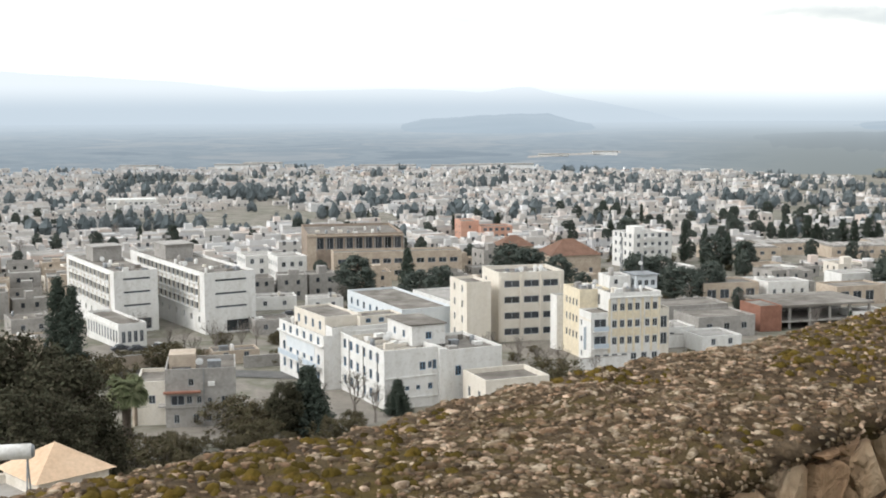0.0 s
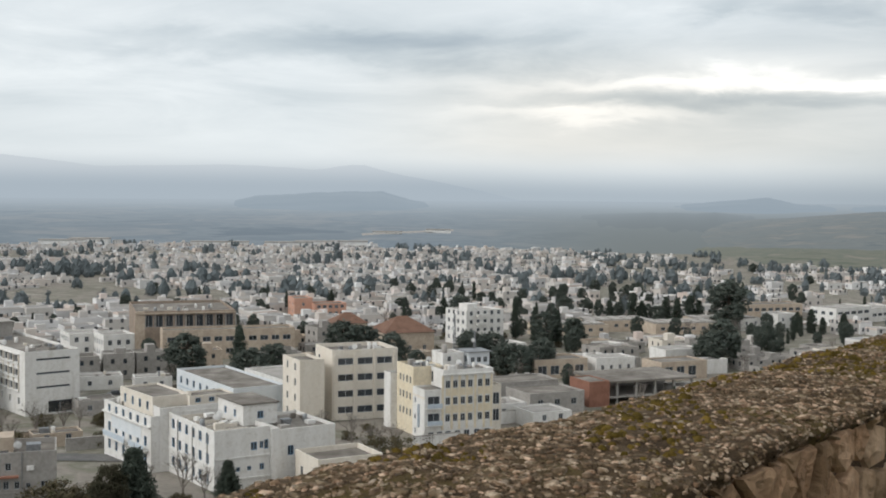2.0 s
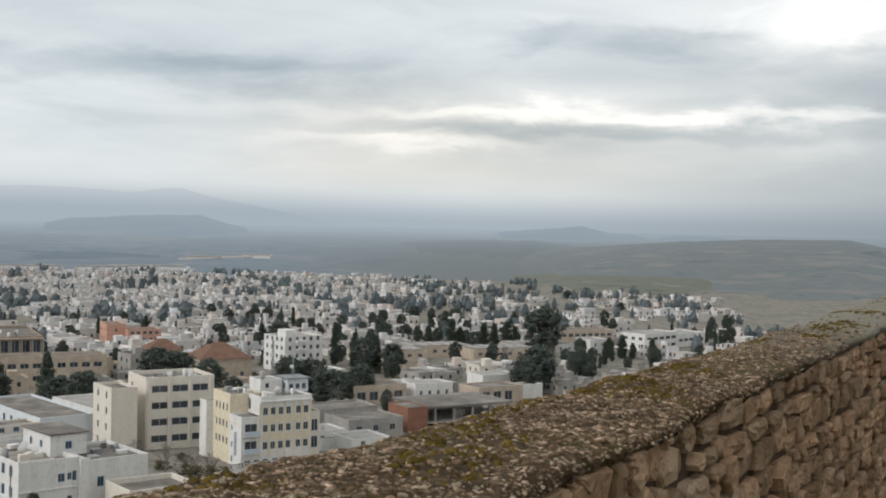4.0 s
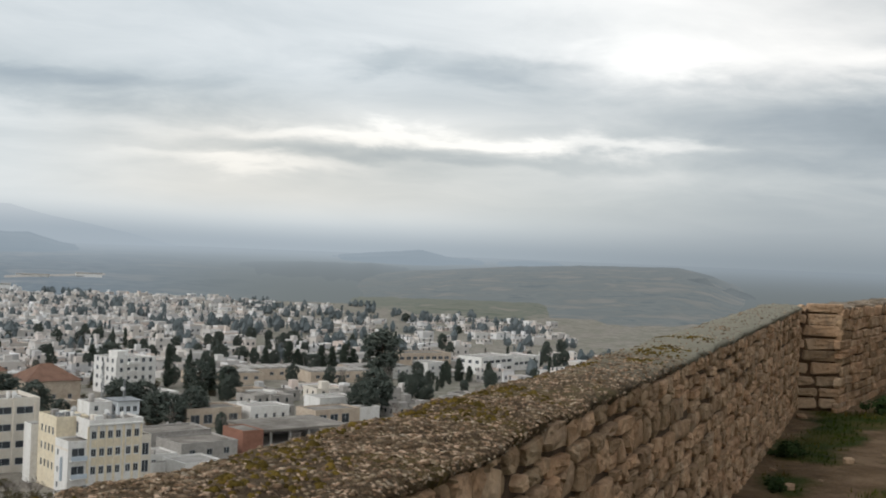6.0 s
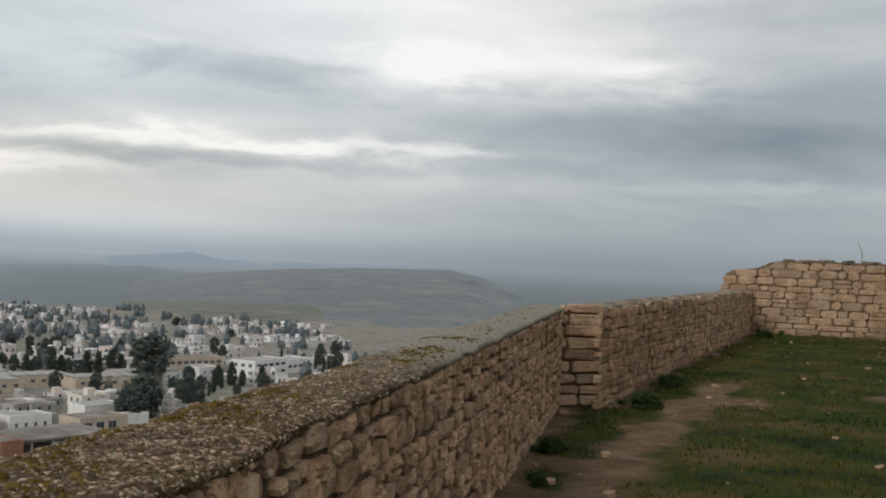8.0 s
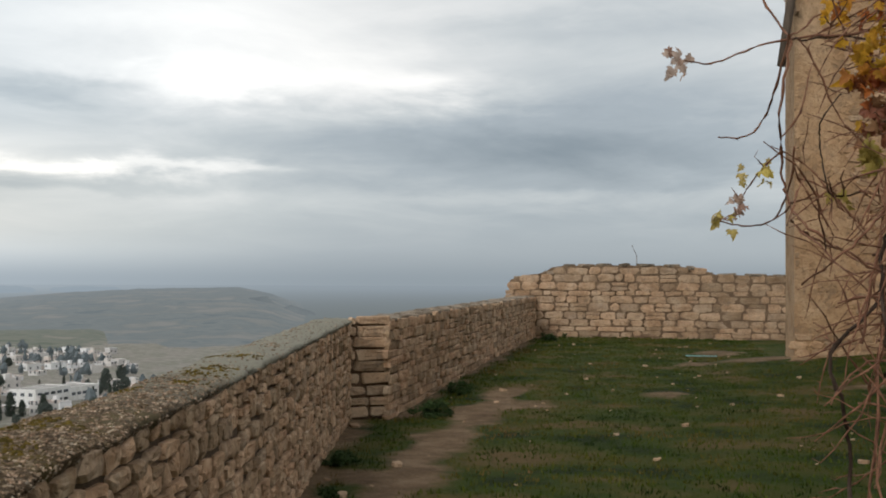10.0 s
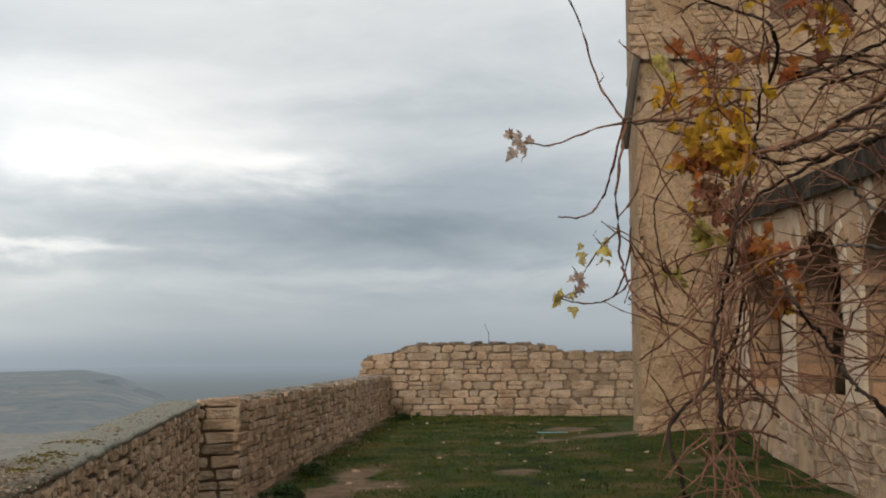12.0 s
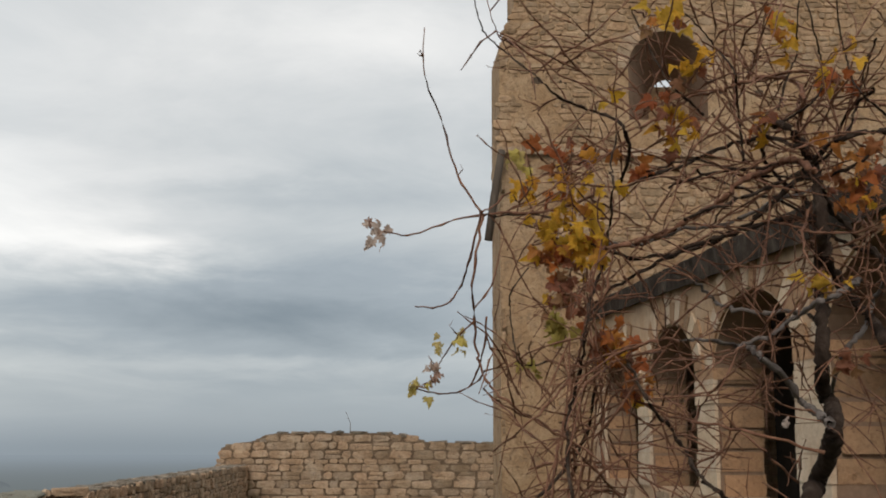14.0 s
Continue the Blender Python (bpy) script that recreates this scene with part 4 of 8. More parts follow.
st = courses(1.7, TOWER_H - 0.8, (0.18, 0.30), (0.3, 0.6), r4, 0.01)
face_stones(tower, TOWER + GRID_U * 1.7, TOWER, 0.0, st, STONE, STONE_JOINED, 0, 0.14, -0.004, 0.012, keep_if=lambda x, z, w, h: z < 9.0 and not plaster_patch(x + 20, z * 0.8), part_name="side_stones")
# wedge stones round the window's head
c, r = (WIN[0] + WIN[1]) / 2, (WIN[1] - WIN[0]) / 2
for i in range(21):
    w = math.pi * (i + 0.5) / 21
    m = Mesh()
    dw = math.pi / 21 * 0.44
    pts = [(r + 0.01, w - dw), (r + 0.01, w + dw), (r + 0.30, w + dw), (r + 0.30, w - dw)]
    front = [tw(c - q * math.cos(a), -0.02, WIN[3] + q * math.sin(a)) for q, a in pts]
    rear = [tw(c - q * math.cos(a), 0.1, WIN[3] + q * math.sin(a)) for q, a in pts]
    m.poly(front)
    for e in range(4):
        f = (e + 1) % 4
        m.poly([front[e], rear[e], rear[f], front[f]])
    part("wedge_stone", m, STONE_PALE, tower)
# small square holes left by old scaffolding, painted as flat dark patches for their shade
for x, z in ((1.35, 8.55), (1.30, 9.05), (0.75, 9.1), (1.62, 8.1), (5.4, 8.9), (5.6, 10.6)):
    m = Mesh()
    m.poly([tw(x - 0.09, 0.001, z - 0.07), tw(x + 0.08, 0.001, z - 0.08), tw(x + 0.09, 0.001, z + 0.07), tw(x - 0.08, 0.001, z + 0.06)])
    part("putlog_hole", m, MORTAR, tower, "flat dark patch for the shade in a scaffold hole")
# string course
for i in range(9):
    m = Mesh()
    s0, s1 = -0.06 + i * 0.52, -0.06 + (i + 1) * 0.52 - 0.015
    q = [TOWER + GRID_V * s0 - GRID_U * 0.10, TOWER + GRID_V * s1 - GRID_U * 0.10, TOWER + GRID_V * s1 + GRID_U * 0.1, TOWER + GRID_V * s0 + GRID_U * 0.1]
    band(m, [(p.x, p.y) for p in q], 7.52 + r4.uniform(-0.01, 0.01), [7.66 + r4.uniform(-0.01, 0.01)] * 4)
    part("string_stone", m, STONE_PALE, tower)
OLD_WOOD = surface("old_wood", [(0.07, 0.05, 0.035), (0.13, 0.10, 0.075)], 6.0, 40.0, 0.85, 0.01, stretch=(1, 1, 0.15))
m = Mesh()
m.tube([tw(0.02, -0.25, 7.55), tw(-0.14, -0.3, 6.6), tw(-0.27, -0.32, 5.7)], [0.075, 0.085, 0.08], 8)
part("spout", m, OLD_WOOD, tower, "weathered wooden spout leaning off the corner", smooth=True)

# broken wall beside the tower
RUIN = TOWER + GRID_V * TOWER_W + GRID_U * 0.6
ruin = thing("ruined_wall", "broken rubble wall rising beside the tower", "wall")


def ruin_top(x):
    return lerp(x, [0, 0.4, 1.1, 1.8, 2.6, 5], [9.7, 10.2, 10.9, 11.3, 12.4, 13.0]) + 0.2 * noise.noise((x * 2, 0, 8))


m = Mesh()
for i in range(20):
    s0, s1 = i * 0.25, (i + 1) * 0.25
    q = [RUIN + GRID_V * s0 + GRID_U * 0.03, RUIN + GRID_V * s1 + GRID_U * 0.03, RUIN + GRID_V * s1 + GRID_U * 0.8, RUIN + GRID_V * s0 + GRID_U * 0.8]
    band(m, [(p.x, p.y) for p in q], -0.3, [ruin_top(s) - 0.06 for s in (s0, s1, s1, s0)])
part("core", m, MORTAR, ruin)
st = courses(5.0, 13.2, (0.16, 0.28), (0.24, 0.5), r4, 0.012)
face_stones(ruin, RUIN, RUIN + GRID_V * 5.0, 0.0, st, STONE, STONE_JOINED, 0, 0.14, 0.06, 0.02, keep_if=lambda x, z, w, h: z < ruin_top(x))

# ---- the arcaded building ----
arcade = thing("arcaded_building", "low limestone building with arched openings under a dark eave", "building")
ARC_L, SILL, SPRING, EAVE, THICK = 17.5, 1.10, 2.50, 4.19, 0.56
ARCHES = [(1.00, 4.33), (5.20, 8.30), (9.18, 12.28), (13.13, 16.30)]
WALL_TOP = 3.46
ARC_IN = Vector((-ARC_DIR.y, ARC_DIR.x))


def eave_z(s):
    """The old roof sags towards its near end."""
    return EAVE - 0.045 * s


def ac(s, inward, z):
    p = ARC_FAR + ARC_DIR * s + ARC_IN * inward
    return (p.x, p.y, z)


WHITEWASH = surface("worn_whitewash", [(0.43, 0.265, 0.15), (0.51, 0.33, 0.195), (0.58, 0.41, 0.27)], 1.3, 16.0, 0.9, 0.012, "", 0, 0.4, (0.28, 0.18, 0.11))
LIME = surface("limewashed_stone", [(0.54, 0.385, 0.26), (0.68, 0.54, 0.40)], 2.0, 20.0, 0.9, 0.012, "object", 0.15, 0.3, (0.36, 0.25, 0.165))
BLOCK = surface("arcade_blocks", [(0.35, 0.20, 0.108), (0.48, 0.30, 0.172)], 1.6, 22.0, 0.9, 0.014, "object", 0.28, 0.35, (0.17, 0.12, 0.08), hewn=1.6)
# Gallery plaster is near black: the indoor shade is put into its colour.
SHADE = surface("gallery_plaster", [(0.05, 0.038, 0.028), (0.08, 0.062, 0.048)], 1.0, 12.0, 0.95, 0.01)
m = Mesh()
holes = [(a, b, SILL, SPRING, 0.86) for a, b in ARCHES]
pierced(m, lambda s, z: ac(s, 0.0, z), ARC_L, -0.3, WALL_TOP, holes)
pierced(m, lambda s, z: ac(s, THICK, z), ARC_L, -0.3, WALL_TOP, holes)
for d in (0.0, THICK):
    m.poly([ac(0, d, WALL_TOP), ac(ARC_L, d, WALL_TOP), ac(ARC_L, d, eave_z(ARC_L) + 0.1), ac(0, d, eave_z(0) + 0.1)])
# jambs and arch undersides take the darker plaster that carries painted shade
for a, b in ARCHES:
    line = arch_outline(a, b, SILL, SPRING, 16, 0.86)
    for p, q in zip(line, line[1:] + line[:1]):
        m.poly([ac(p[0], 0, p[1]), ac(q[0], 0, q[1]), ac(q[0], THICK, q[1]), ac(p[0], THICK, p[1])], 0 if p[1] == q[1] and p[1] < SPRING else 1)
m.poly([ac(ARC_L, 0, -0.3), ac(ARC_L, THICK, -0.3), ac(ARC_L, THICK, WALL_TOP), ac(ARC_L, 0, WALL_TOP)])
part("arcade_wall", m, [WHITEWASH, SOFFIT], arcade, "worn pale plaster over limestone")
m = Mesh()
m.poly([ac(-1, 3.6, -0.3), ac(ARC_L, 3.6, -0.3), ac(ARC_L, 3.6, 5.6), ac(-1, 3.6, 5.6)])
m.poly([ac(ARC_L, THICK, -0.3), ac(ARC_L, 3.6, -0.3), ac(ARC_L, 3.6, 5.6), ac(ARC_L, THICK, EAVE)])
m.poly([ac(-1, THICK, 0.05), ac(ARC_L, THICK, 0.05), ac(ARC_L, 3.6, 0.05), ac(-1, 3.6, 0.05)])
part("gallery", m, SHADE, arcade, "plastered gallery behind the arches, its shade put into a near-black colour")
# lean-to roof with its uneven eave
m = Mesh()
n = 70
for i in range(n + 1):
    s0 = 0.1 + (ARC_L + 0.1) * i / n
    ez = eave_z(s0)
    j = 0.05 * noise.noise((s0 * 1.9, 0, 5)) + 0.04 * noise.noise((s0 * 6.0, 0, 8))
    m.v += [ac(s0, -0.14 + j, ez - 0.09 + j), ac(s0, 3.7, ez + 1.4), ac(s0, 3.7, ez + 1.65), ac(s0, -0.16 + j * 2, ez + 0.22 + j * 1.5)]
for i in range(n):
    for e in range(4):
        f = (e + 1) % 4
        m.f.append((4 * i + e, 4 * i + f, 4 * i + 4 + f, 4 * i + 4 + e))
        m.m.append(0)
m.f += [(0, 1, 2, 3), (4 * n + 3, 4 * n + 2, 4 * n + 1, 4 * n)]
m.m += [0, 0]
part("roof", m, DARK_ROOF, arcade, "dark weathered lean-to roof")
# piers laid in blocks: they stand a little proud of the jambs
PIERS = [(-0.3, 0.98)] + [(a[1] + 0.02, b[0] - 0.02) for a, b in zip(ARCHES, ARCHES[1:])] + [(16.32, 17.4)]
for a, b in PIERS:
    z = SILL + 0.004
    while z < SPRING - 0.02:
        h = min(r4.uniform(0.20, 0.30), SPRING - z)
        m = Mesh()
        e = r4.uniform(0.015, 0.075)
        q = [ac(a - e, 0.02 + e, 0), ac(b + e, 0.02 + e, 0), ac(b + e, THICK - 0.02 + e * 0.5, 0), ac(a - e, THICK - 0.02 + e * 0.5, 0)]
        band(m, [(p[0], p[1]) for p in q], z, [z + h - 0.042] * 4)
        part("pier_block", m, BLOCK, arcade)
        # limewashed facing stones on the front of the pier
        m = Mesh()
        d = r4.uniform(0.012, 0.03)
        q = [ac(a - 0.02 - d, -d, 0), ac(b + 0.02 + d, -d, 0), ac(b + 0.02 + d, 0.03, 0), ac(a - 0.02 - d, 0.03, 0)]
        band(m, [(p[0], p[1]) for p in q], z, [z + h - 0.008] * 4)
        part("facing_stone", m, LIME, arcade, "limewashed facing stone")
        z += h
    m = Mesh()
    q = [ac(a - 0.05, -0.02, 0), ac(b + 0.05, -0.02, 0), ac(b + 0.05, THICK + 0.03, 0), ac(a - 0.05, THICK + 0.03, 0)]
    band(m, [(p[0], p[1]) for p in q], SPRING - 0.02, [SPRING + 0.12] * 4)
    part("impost", m, BLOCK, arcade)
# dressed stones round the arches
for a, b in ARCHES:
    c, r = (a + b) / 2, (b - a) / 2
    for i in range(17):
        w0, w1 = math.pi * (i + 0.06) / 17, math.pi * (i + 0.94) / 17
        pts = [(c - (r + q) * math.cos(w), SPRING + 0.12 + (0.76 + q) * math.sin(w)) for q, w in ((0, w0), (0, w1), (0.30 + 0.10 * (i % 3), w1), (0.30 + 0.10 * (i % 3), w0))]
        m = Mesh()
        front = [ac(x, -0.03, z) for x, z in pts]
        rear = [ac(x, 0.05, z) for x, z in pts]
        m.poly(front)
        for e in range(4):
            f = (e + 1) % 4
            m.poly([front[e], rear[e], rear[f], front[f]])
        part("arch_stone", m, LIME if (i * 7) % 5 < 2 else BLOCK, arcade)
# rough stones of the base wall
st = courses(ARC_L, SILL - 0.05, (0.16, 0.28), (0.25, 0.6), r4, 0.01)
face_stones(arcade, ARC_FAR, ARC_FAR + ARC_DIR * ARC_L, 0.0, st, STONE_PALE, STONE_PALE_JOINED, 200, 0.1, 0.04, 0.012, keep_if=lambda x, z, w, h: noise.noise((x * 0.8, z, 3)) > -0.25)

# ---- the town ----
WHITE = surface("white_render", [(0.66, 0.645, 0.615), (0.75, 0.74, 0.715), (0.79, 0.78, 0.76)], 0.5, 9.0, 0.85, 0.0, "", 0, 0.45, (0.42, 0.39, 0.34), stretch=(1, 1, 0.2))
CREAM = surface("cream_render", [(0.70, 0.64, 0.55), (0.77, 0.72, 0.645)], 0.5, 9.0, 0.85, 0.0, "", 0, 0.45, (0.48, 0.43, 0.35), stretch=(1, 1, 0.2))
YELLOW = surface("yellow_render", [(0.72, 0.625, 0.46), (0.76, 0.68, 0.53)], 0.3, 1.6, 0.85, 0.0, "", 0, 0.2, (0.42, 0.35, 0.24))
BEIGE = surface("beige_render", [(0.44, 0.36, 0.285), (0.55, 0.465, 0.375)], 0.25, 1.6, 0.88, 0.0, "", 0, 0.35, (0.26, 0.20, 0.15))
WEATHERED = surface("weathered_brown_render", [(0.27, 0.215, 0.17), (0.38, 0.305, 0.245)], 0.25, 1.6, 0.9, 0.0, "", 0, 0.5, (0.17, 0.135, 0.11))
GREYR = surface("grey_render", [(0.31, 0.295, 0.275), (0.41, 0.39, 0.365)], 0.3, 1.8, 0.9, 0.0, "", 0, 0.4, (0.16, 0.14, 0.12))
SALMON = surface("salmon_render", [(0.54, 0.30, 0.22), (0.61, 0.37, 0.28)], 0.3, 1.6, 0.88, 0.0)
BRICK = surface("hollow_brick", [(0.24, 0.115, 0.08), (0.31, 0.155, 0.11)], 0.6, 3.0, 0.9, 0.0)
ROOFTOP = surface("flat_roof", [(0.12, 0.105, 0.09), (0.20, 0.182, 0.16), (0.29, 0.268, 0.24)], 0.2, 1.2, 0.95, 0.0, "", 0, 0.4, (0.13, 0.115, 0.10))
PALE_ROOF = surface("pale_flat_roof", [(0.29, 0.275, 0.255), (0.42, 0.40, 0.375)], 0.2, 1.2, 0.95, 0.0, "", 0, 0.4, (0.2, 0.18, 0.16))
TILE = surface("tile_roof", [(0.15, 0.085, 0.06), (0.21, 0.12, 0.085)], 0.5, 3.0, 0.9, 0.0)
BLUE = surface("pale_blue_paint", [(0.46, 0.53, 0.60), (0.54, 0.60, 0.66)], 0.5, 2.0, 0.8, 0.0)
GLASS = surface("window_glass_dark", [(0.035, 0.045, 0.06), (0.07, 0.085, 0.10)], 0.4, 2.0, 0.25, 0.0, "object", 0.5, spec=0.5)
SASH = surface("window_sash", [(0.34, 0.37, 0.40), (0.46, 0.48, 0.50)], 1.0, 4.0, 0.6, 0.0)
SASH_BLUE = surface("blue_shutter", [(0.15, 0.28, 0.44), (0.22, 0.36, 0.52)], 1.0, 4.0, 0.6, 0.0)
METAL = surface("galvanised_metal", [(0.22, 0.23, 0.24), (0.34, 0.35, 0.36)], 2.0, 8.0, 0.5, 0.0, metal=0.6)

PALE_BLUE = surface("pale_blue_render", [(0.64, 0.68, 0.71), (0.72, 0.75, 0.77)], 0.6, 9.0, 0.85, 0.0, "", 0, 0.25, (0.45, 0.47, 0.48), stretch=(1, 1, 0.2))
WINDOW_DATA = {}


def window_mesh(w, h, sash):
    key = (round(w, 2), round(h, 2), sash.name)
    if key not in WINDOW_DATA:
        f = Mesh()
        e = min(0.09, w * 0.09)
        for lo, hi in (((-w / 2, 0, -h / 2), (-w / 2 + e, 0.07, h / 2)), ((w / 2 - e, 0, -h / 2), (w / 2, 0.07, h / 2)), ((-w / 2 + e, 0, -h / 2), (w / 2 - e, 0.07, -h / 2 + e)), ((-w / 2 + e, 0, h / 2 - e), (w / 2 - e, 0.07, h / 2)), ((-e / 2, 0.005, -h / 2 + e), (e / 2, 0.065, h / 2 - e))):
            f.box(lo, hi)
        p = Mesh()
        p.box((-w / 2 + e * 0.5, 0.03, -h / 2 + e * 0.5), (w / 2 - e * 0.5, 0.05, h / 2 - e * 0.5))
        WINDOW_DATA[key] = (f.data("window", [sash]), p.data("pane", [GLASS]))
    return WINDOW_DATA[key]


def facade(m, place, width, z0, z1, holes, reveal, mi=0):
    """A wall face with rectangular holes (x0, x1, z0, z1) and their reveals; place(x, inward, z)."""
    xs = sorted({0.0, width, *[h[0] for h in holes], *[h[1] for h in holes]})
    zs = sorted({z0, z1, *[h[2] for h in holes], *[h[3] for h in holes]})
    for xa, xb in zip(xs, xs[1:]):
        for za, zb in zip(zs, zs[1:]):
            cx, cz = (xa + xb) / 2, (za + zb) / 2
            if not any(h[0] < cx < h[1] and h[2] < cz < h[3] for h in holes):
                m.poly([place(xa, 0, za), place(xb, 0, za), place(xb, 0, zb), place(xa, 0, zb)], mi)
    for a, b, c, d in holes:
        q = [(a, c), (b, c), (b, d), (a, d)]
        for i in range(4):
            p, r = q[i], q[(i + 1) % 4]
            m.poly([place(p[0], 0, p[1]), place(r[0], 0, r[1]), place(r[0], reveal, r[1]), place(p[0], reveal, p[1])], mi)


def grid(width, spec):
    """Openings in rows and columns: columns, rows, width, height, first sill, storey, margin left, margin right."""
    n, rows, w, h, z, dz, ml, mr = spec
    out = []
    for i in range(n):
        c = ml + (width - ml - mr) * (i + 0.5) / n
        out += [(c - w / 2, c + w / 2, z + k * dz, z + k * dz + h) for k in range(rows)]
    return out


def building(name, label, category, front, turn, left, right, base, top, wall, roof=None, win_l=None, win_r=None, sash=None, parapet=0.5, group="", extra_l=(), extra_r=(), reveal=0.18, plain=False, into=None, foot=2.0):
    """A block with its near corner at front: one face runs right along its x, the other back along its y."""
    roof, sash = roof or ROOFTOP, sash or SASH
    if into is None:
        ob, shift = thing(name, label, category, (front[0], front[1], base), radians(turn), group), Matrix()
    else:
        # a further volume of a building, placed in that building's own axes
        ob, shift = into, Matrix.Translation((front[0], front[1], base))
    h = top - base
    hl = (grid(left, win_l) if win_l else []) + list(extra_l)
    hr = (grid(right, win_r) if win_r else []) + list(extra_r)
    m = Mesh()
    facade(m, lambda x, d, z: (x, d, z), right, -foot, h, hr, reveal)
    facade(m, lambda x, d, z: (d, left - x, z), left, -foot, h, hl, reveal)
    m.poly([(right, 0, -foot), (right, left, -foot), (right, left, h), (right, 0, h)])
    m.poly([(right, left, -foot), (0, left, -foot), (0, left, h), (right, left, h)])
    # parapet: its top and inner faces
    e, r = 0.22, h - parapet
    o = [(0, 0), (right, 0), (right, left), (0, left)]
    n = [(e, e), (right - e, e), (right - e, left - e), (e, left - e)]
    for i in range(4):
        j = (i + 1) % 4
        m.poly([(*o[i], h), (*o[j], h), (*n[j], h), (*n[i], h)])
        m.poly([(*n[i], h), (*n[j], h), (*n[j], r), (*n[i], r)])
    part("wall", m, wall, ob).matrix_basis = shift
    m = Mesh()
    m.poly([(*p, r) for p in n])
    part("roof", m, roof, ob).matrix_basis = shift
    for holes, lft in ((hl, True), (hr, False)):
        for a, b, c, d in holes:
            f, p = window_mesh(b - a, d - c, sash)
            w = part("window", p if plain else f, sash, ob)
            x = (a + b) / 2
            w.matrix_basis = shift @ Matrix.Translation((reveal - 0.09, left - x, (c + d) / 2) if lft else (x, reveal - 0.09, (c + d) / 2)) @ Matrix.Rotation(radians(-90) if lft else 0, 4, "Z")
            if not plain:
                part("pane", p, GLASS, w)
    return ob


def slab(ob, name, lo, hi, mat, label=""):
    m = Mesh()
    m.box(lo, hi)
    return part(name, m, mat, ob, label)


def gz(p):
    return ground_z(p[0], p[1])


def roof_clutter(ob, x0, y0, x1, y1, z, count, seed):
    """Vent boxes, low sheds and pipes on a flat roof."""
    r = random.Random(seed)
    for _ in range(count):
        x, y = r.uniform(x0, x1), r.uniform(y0, y1)
        if r.random() < 0.25:
            m = Mesh()
            rad = r.uniform(0.3, 0.5)
            m.tube([(x, y, z), (x, y, z + 0.1), (x, y, z + 1.1), (x, y, z + 1.25)], [rad * 0.9, rad, rad, rad * 0.5], 10)
            part("water_tank", m, r.choice((WHITE, GREYR, METAL)), ob, smooth=True)
        else:
            w, d, h = r.uniform(0.5, 1.8), r.uniform(0.5, 1.5), r.uniform(0.35, 1.1)
            slab(ob, "roof_box", (x, y, z), (x + w, y + d, z + h), r.choice((WHITE, GREYR, METAL, ROOFTOP, CREAM)))


# two long slab blocks: three rows of ribbon windows over a plain ground floor
for front, left, right, n, gap in (((-73.4, 268.1), 42.0, 10.0, 10, 3.2), ((-52.7, 265.4), 55.0, 12.0, 14, 7.0)):
    low = [(left - 4.5 - 5.2 * k, left - 3.3 - 5.2 * k, 3.2, 4.6) for k in range(n // 2 + 1)]
    ob = building("slab_block", "long white slab block with three bands of windows", "building", front, 31, left, right, -48.3, -33.5, WHITE, ROOFTOP, (n, 3, (left - gap - 3.4) / n - 0.45, 1.65, 6.15, 3.0, gap, 3.4), (1, 3, right * 0.62, 0.5, 6.7, 3.0, 1.0, 0.6), reveal=0.4, parapet=0.6, group="slab blocks", extra_l=low, extra_r=((right * 0.42, right - 1.6, 1.3, 3.9),))
    for k in range(3):
        slab(ob, "ledge", (-0.45, 3.2, 5.85 + 3.0 * k), (0.0, left - gap + 0.2, 6.12 + 3.0 * k), WHITE)
        slab(ob, "canopy", (-0.35, 3.2, 7.84 + 3.0 * k), (0.0, left - gap + 0.2, 8.02 + 3.0 * k), WHITE)
    for k in range(n + 1):
        y = 3.4 + (left - gap - 3.4) * k / n
        slab(ob, "fin", (-0.30, y - 0.1, 6.12), (0.0, y + 0.1, 13.84), CREAM)
    slab(ob, "stair_house", (2.5, left * 0.62, 14.2), (9.5, left * 0.78, 17.6), GREYR)
    slab(ob, "stair_house_roof", (2.2, left * 0.61, 17.6), (9.8, left * 0.79, 17.9), PALE_ROOF)
    roof_clutter(ob, 1.5, 2.0, right - 2.5, left * 0.58, 14.2, 16, n)

ob = building("colonnade", "low white annex with a row of tall openings", "building", (-67.2, 247.7), 34, 21.0, 6.0, -46.8, -41.8, WHITE, ROOFTOP, (11, 1, 0.95, 2.6, 0.9, 3, 0.5, 0.5), (4, 1, 0.8, 2.4, 1.0, 3, 0.4, 0.4), SASH, 0.5)
slab(ob, "cornice", (-0.2, -0.2, 4.0), (0.0, 21.0, 4.25), WHITE)

# white and blue clinic below the parapet: its volumes step back from the lane
ob = building("clinic_block", "white clinic of stepped flat-roofed volumes with blue windows", "building", (-9.3, 187.8), 26, 19.0, 9.4, -45.3, -35.7, WHITE, ROOFTOP, (6, 3, 1.25, 1.6, 1.0, 3.1, 0.6, 1.4), None, SASH_BLUE, 0.8, extra_r=((6.1, 7.2, 6.0, 7.3), (7.6, 8.3, 6.2, 7.3), (8.4, 9.1, 6.0, 7.5), (3.6, 4.3, 2.9, 3.6), (5.5, 6.2, 2.9, 3.6), (7.6, 8.4, 2.8, 3.8)))
slab(ob, "ledge", (-0.15, -0.18, 5.0), (9.4, 0.0, 5.2), WHITE)
slab(ob, "ledge", (-0.15, -0.22, 1.6), (9.4, 0.0, 1.85), WHITE)
slab(ob, "sill_band", (-0.16, 0.0, 3.75), (0.0, 19.0, 3.95), WHITE)
for y in (2.6, 8.6, 14.8):
    slab(ob, "drain_pipe", (-0.14, y, 0), (-0.02, y + 0.12, 9.0), PALE_ROOF)
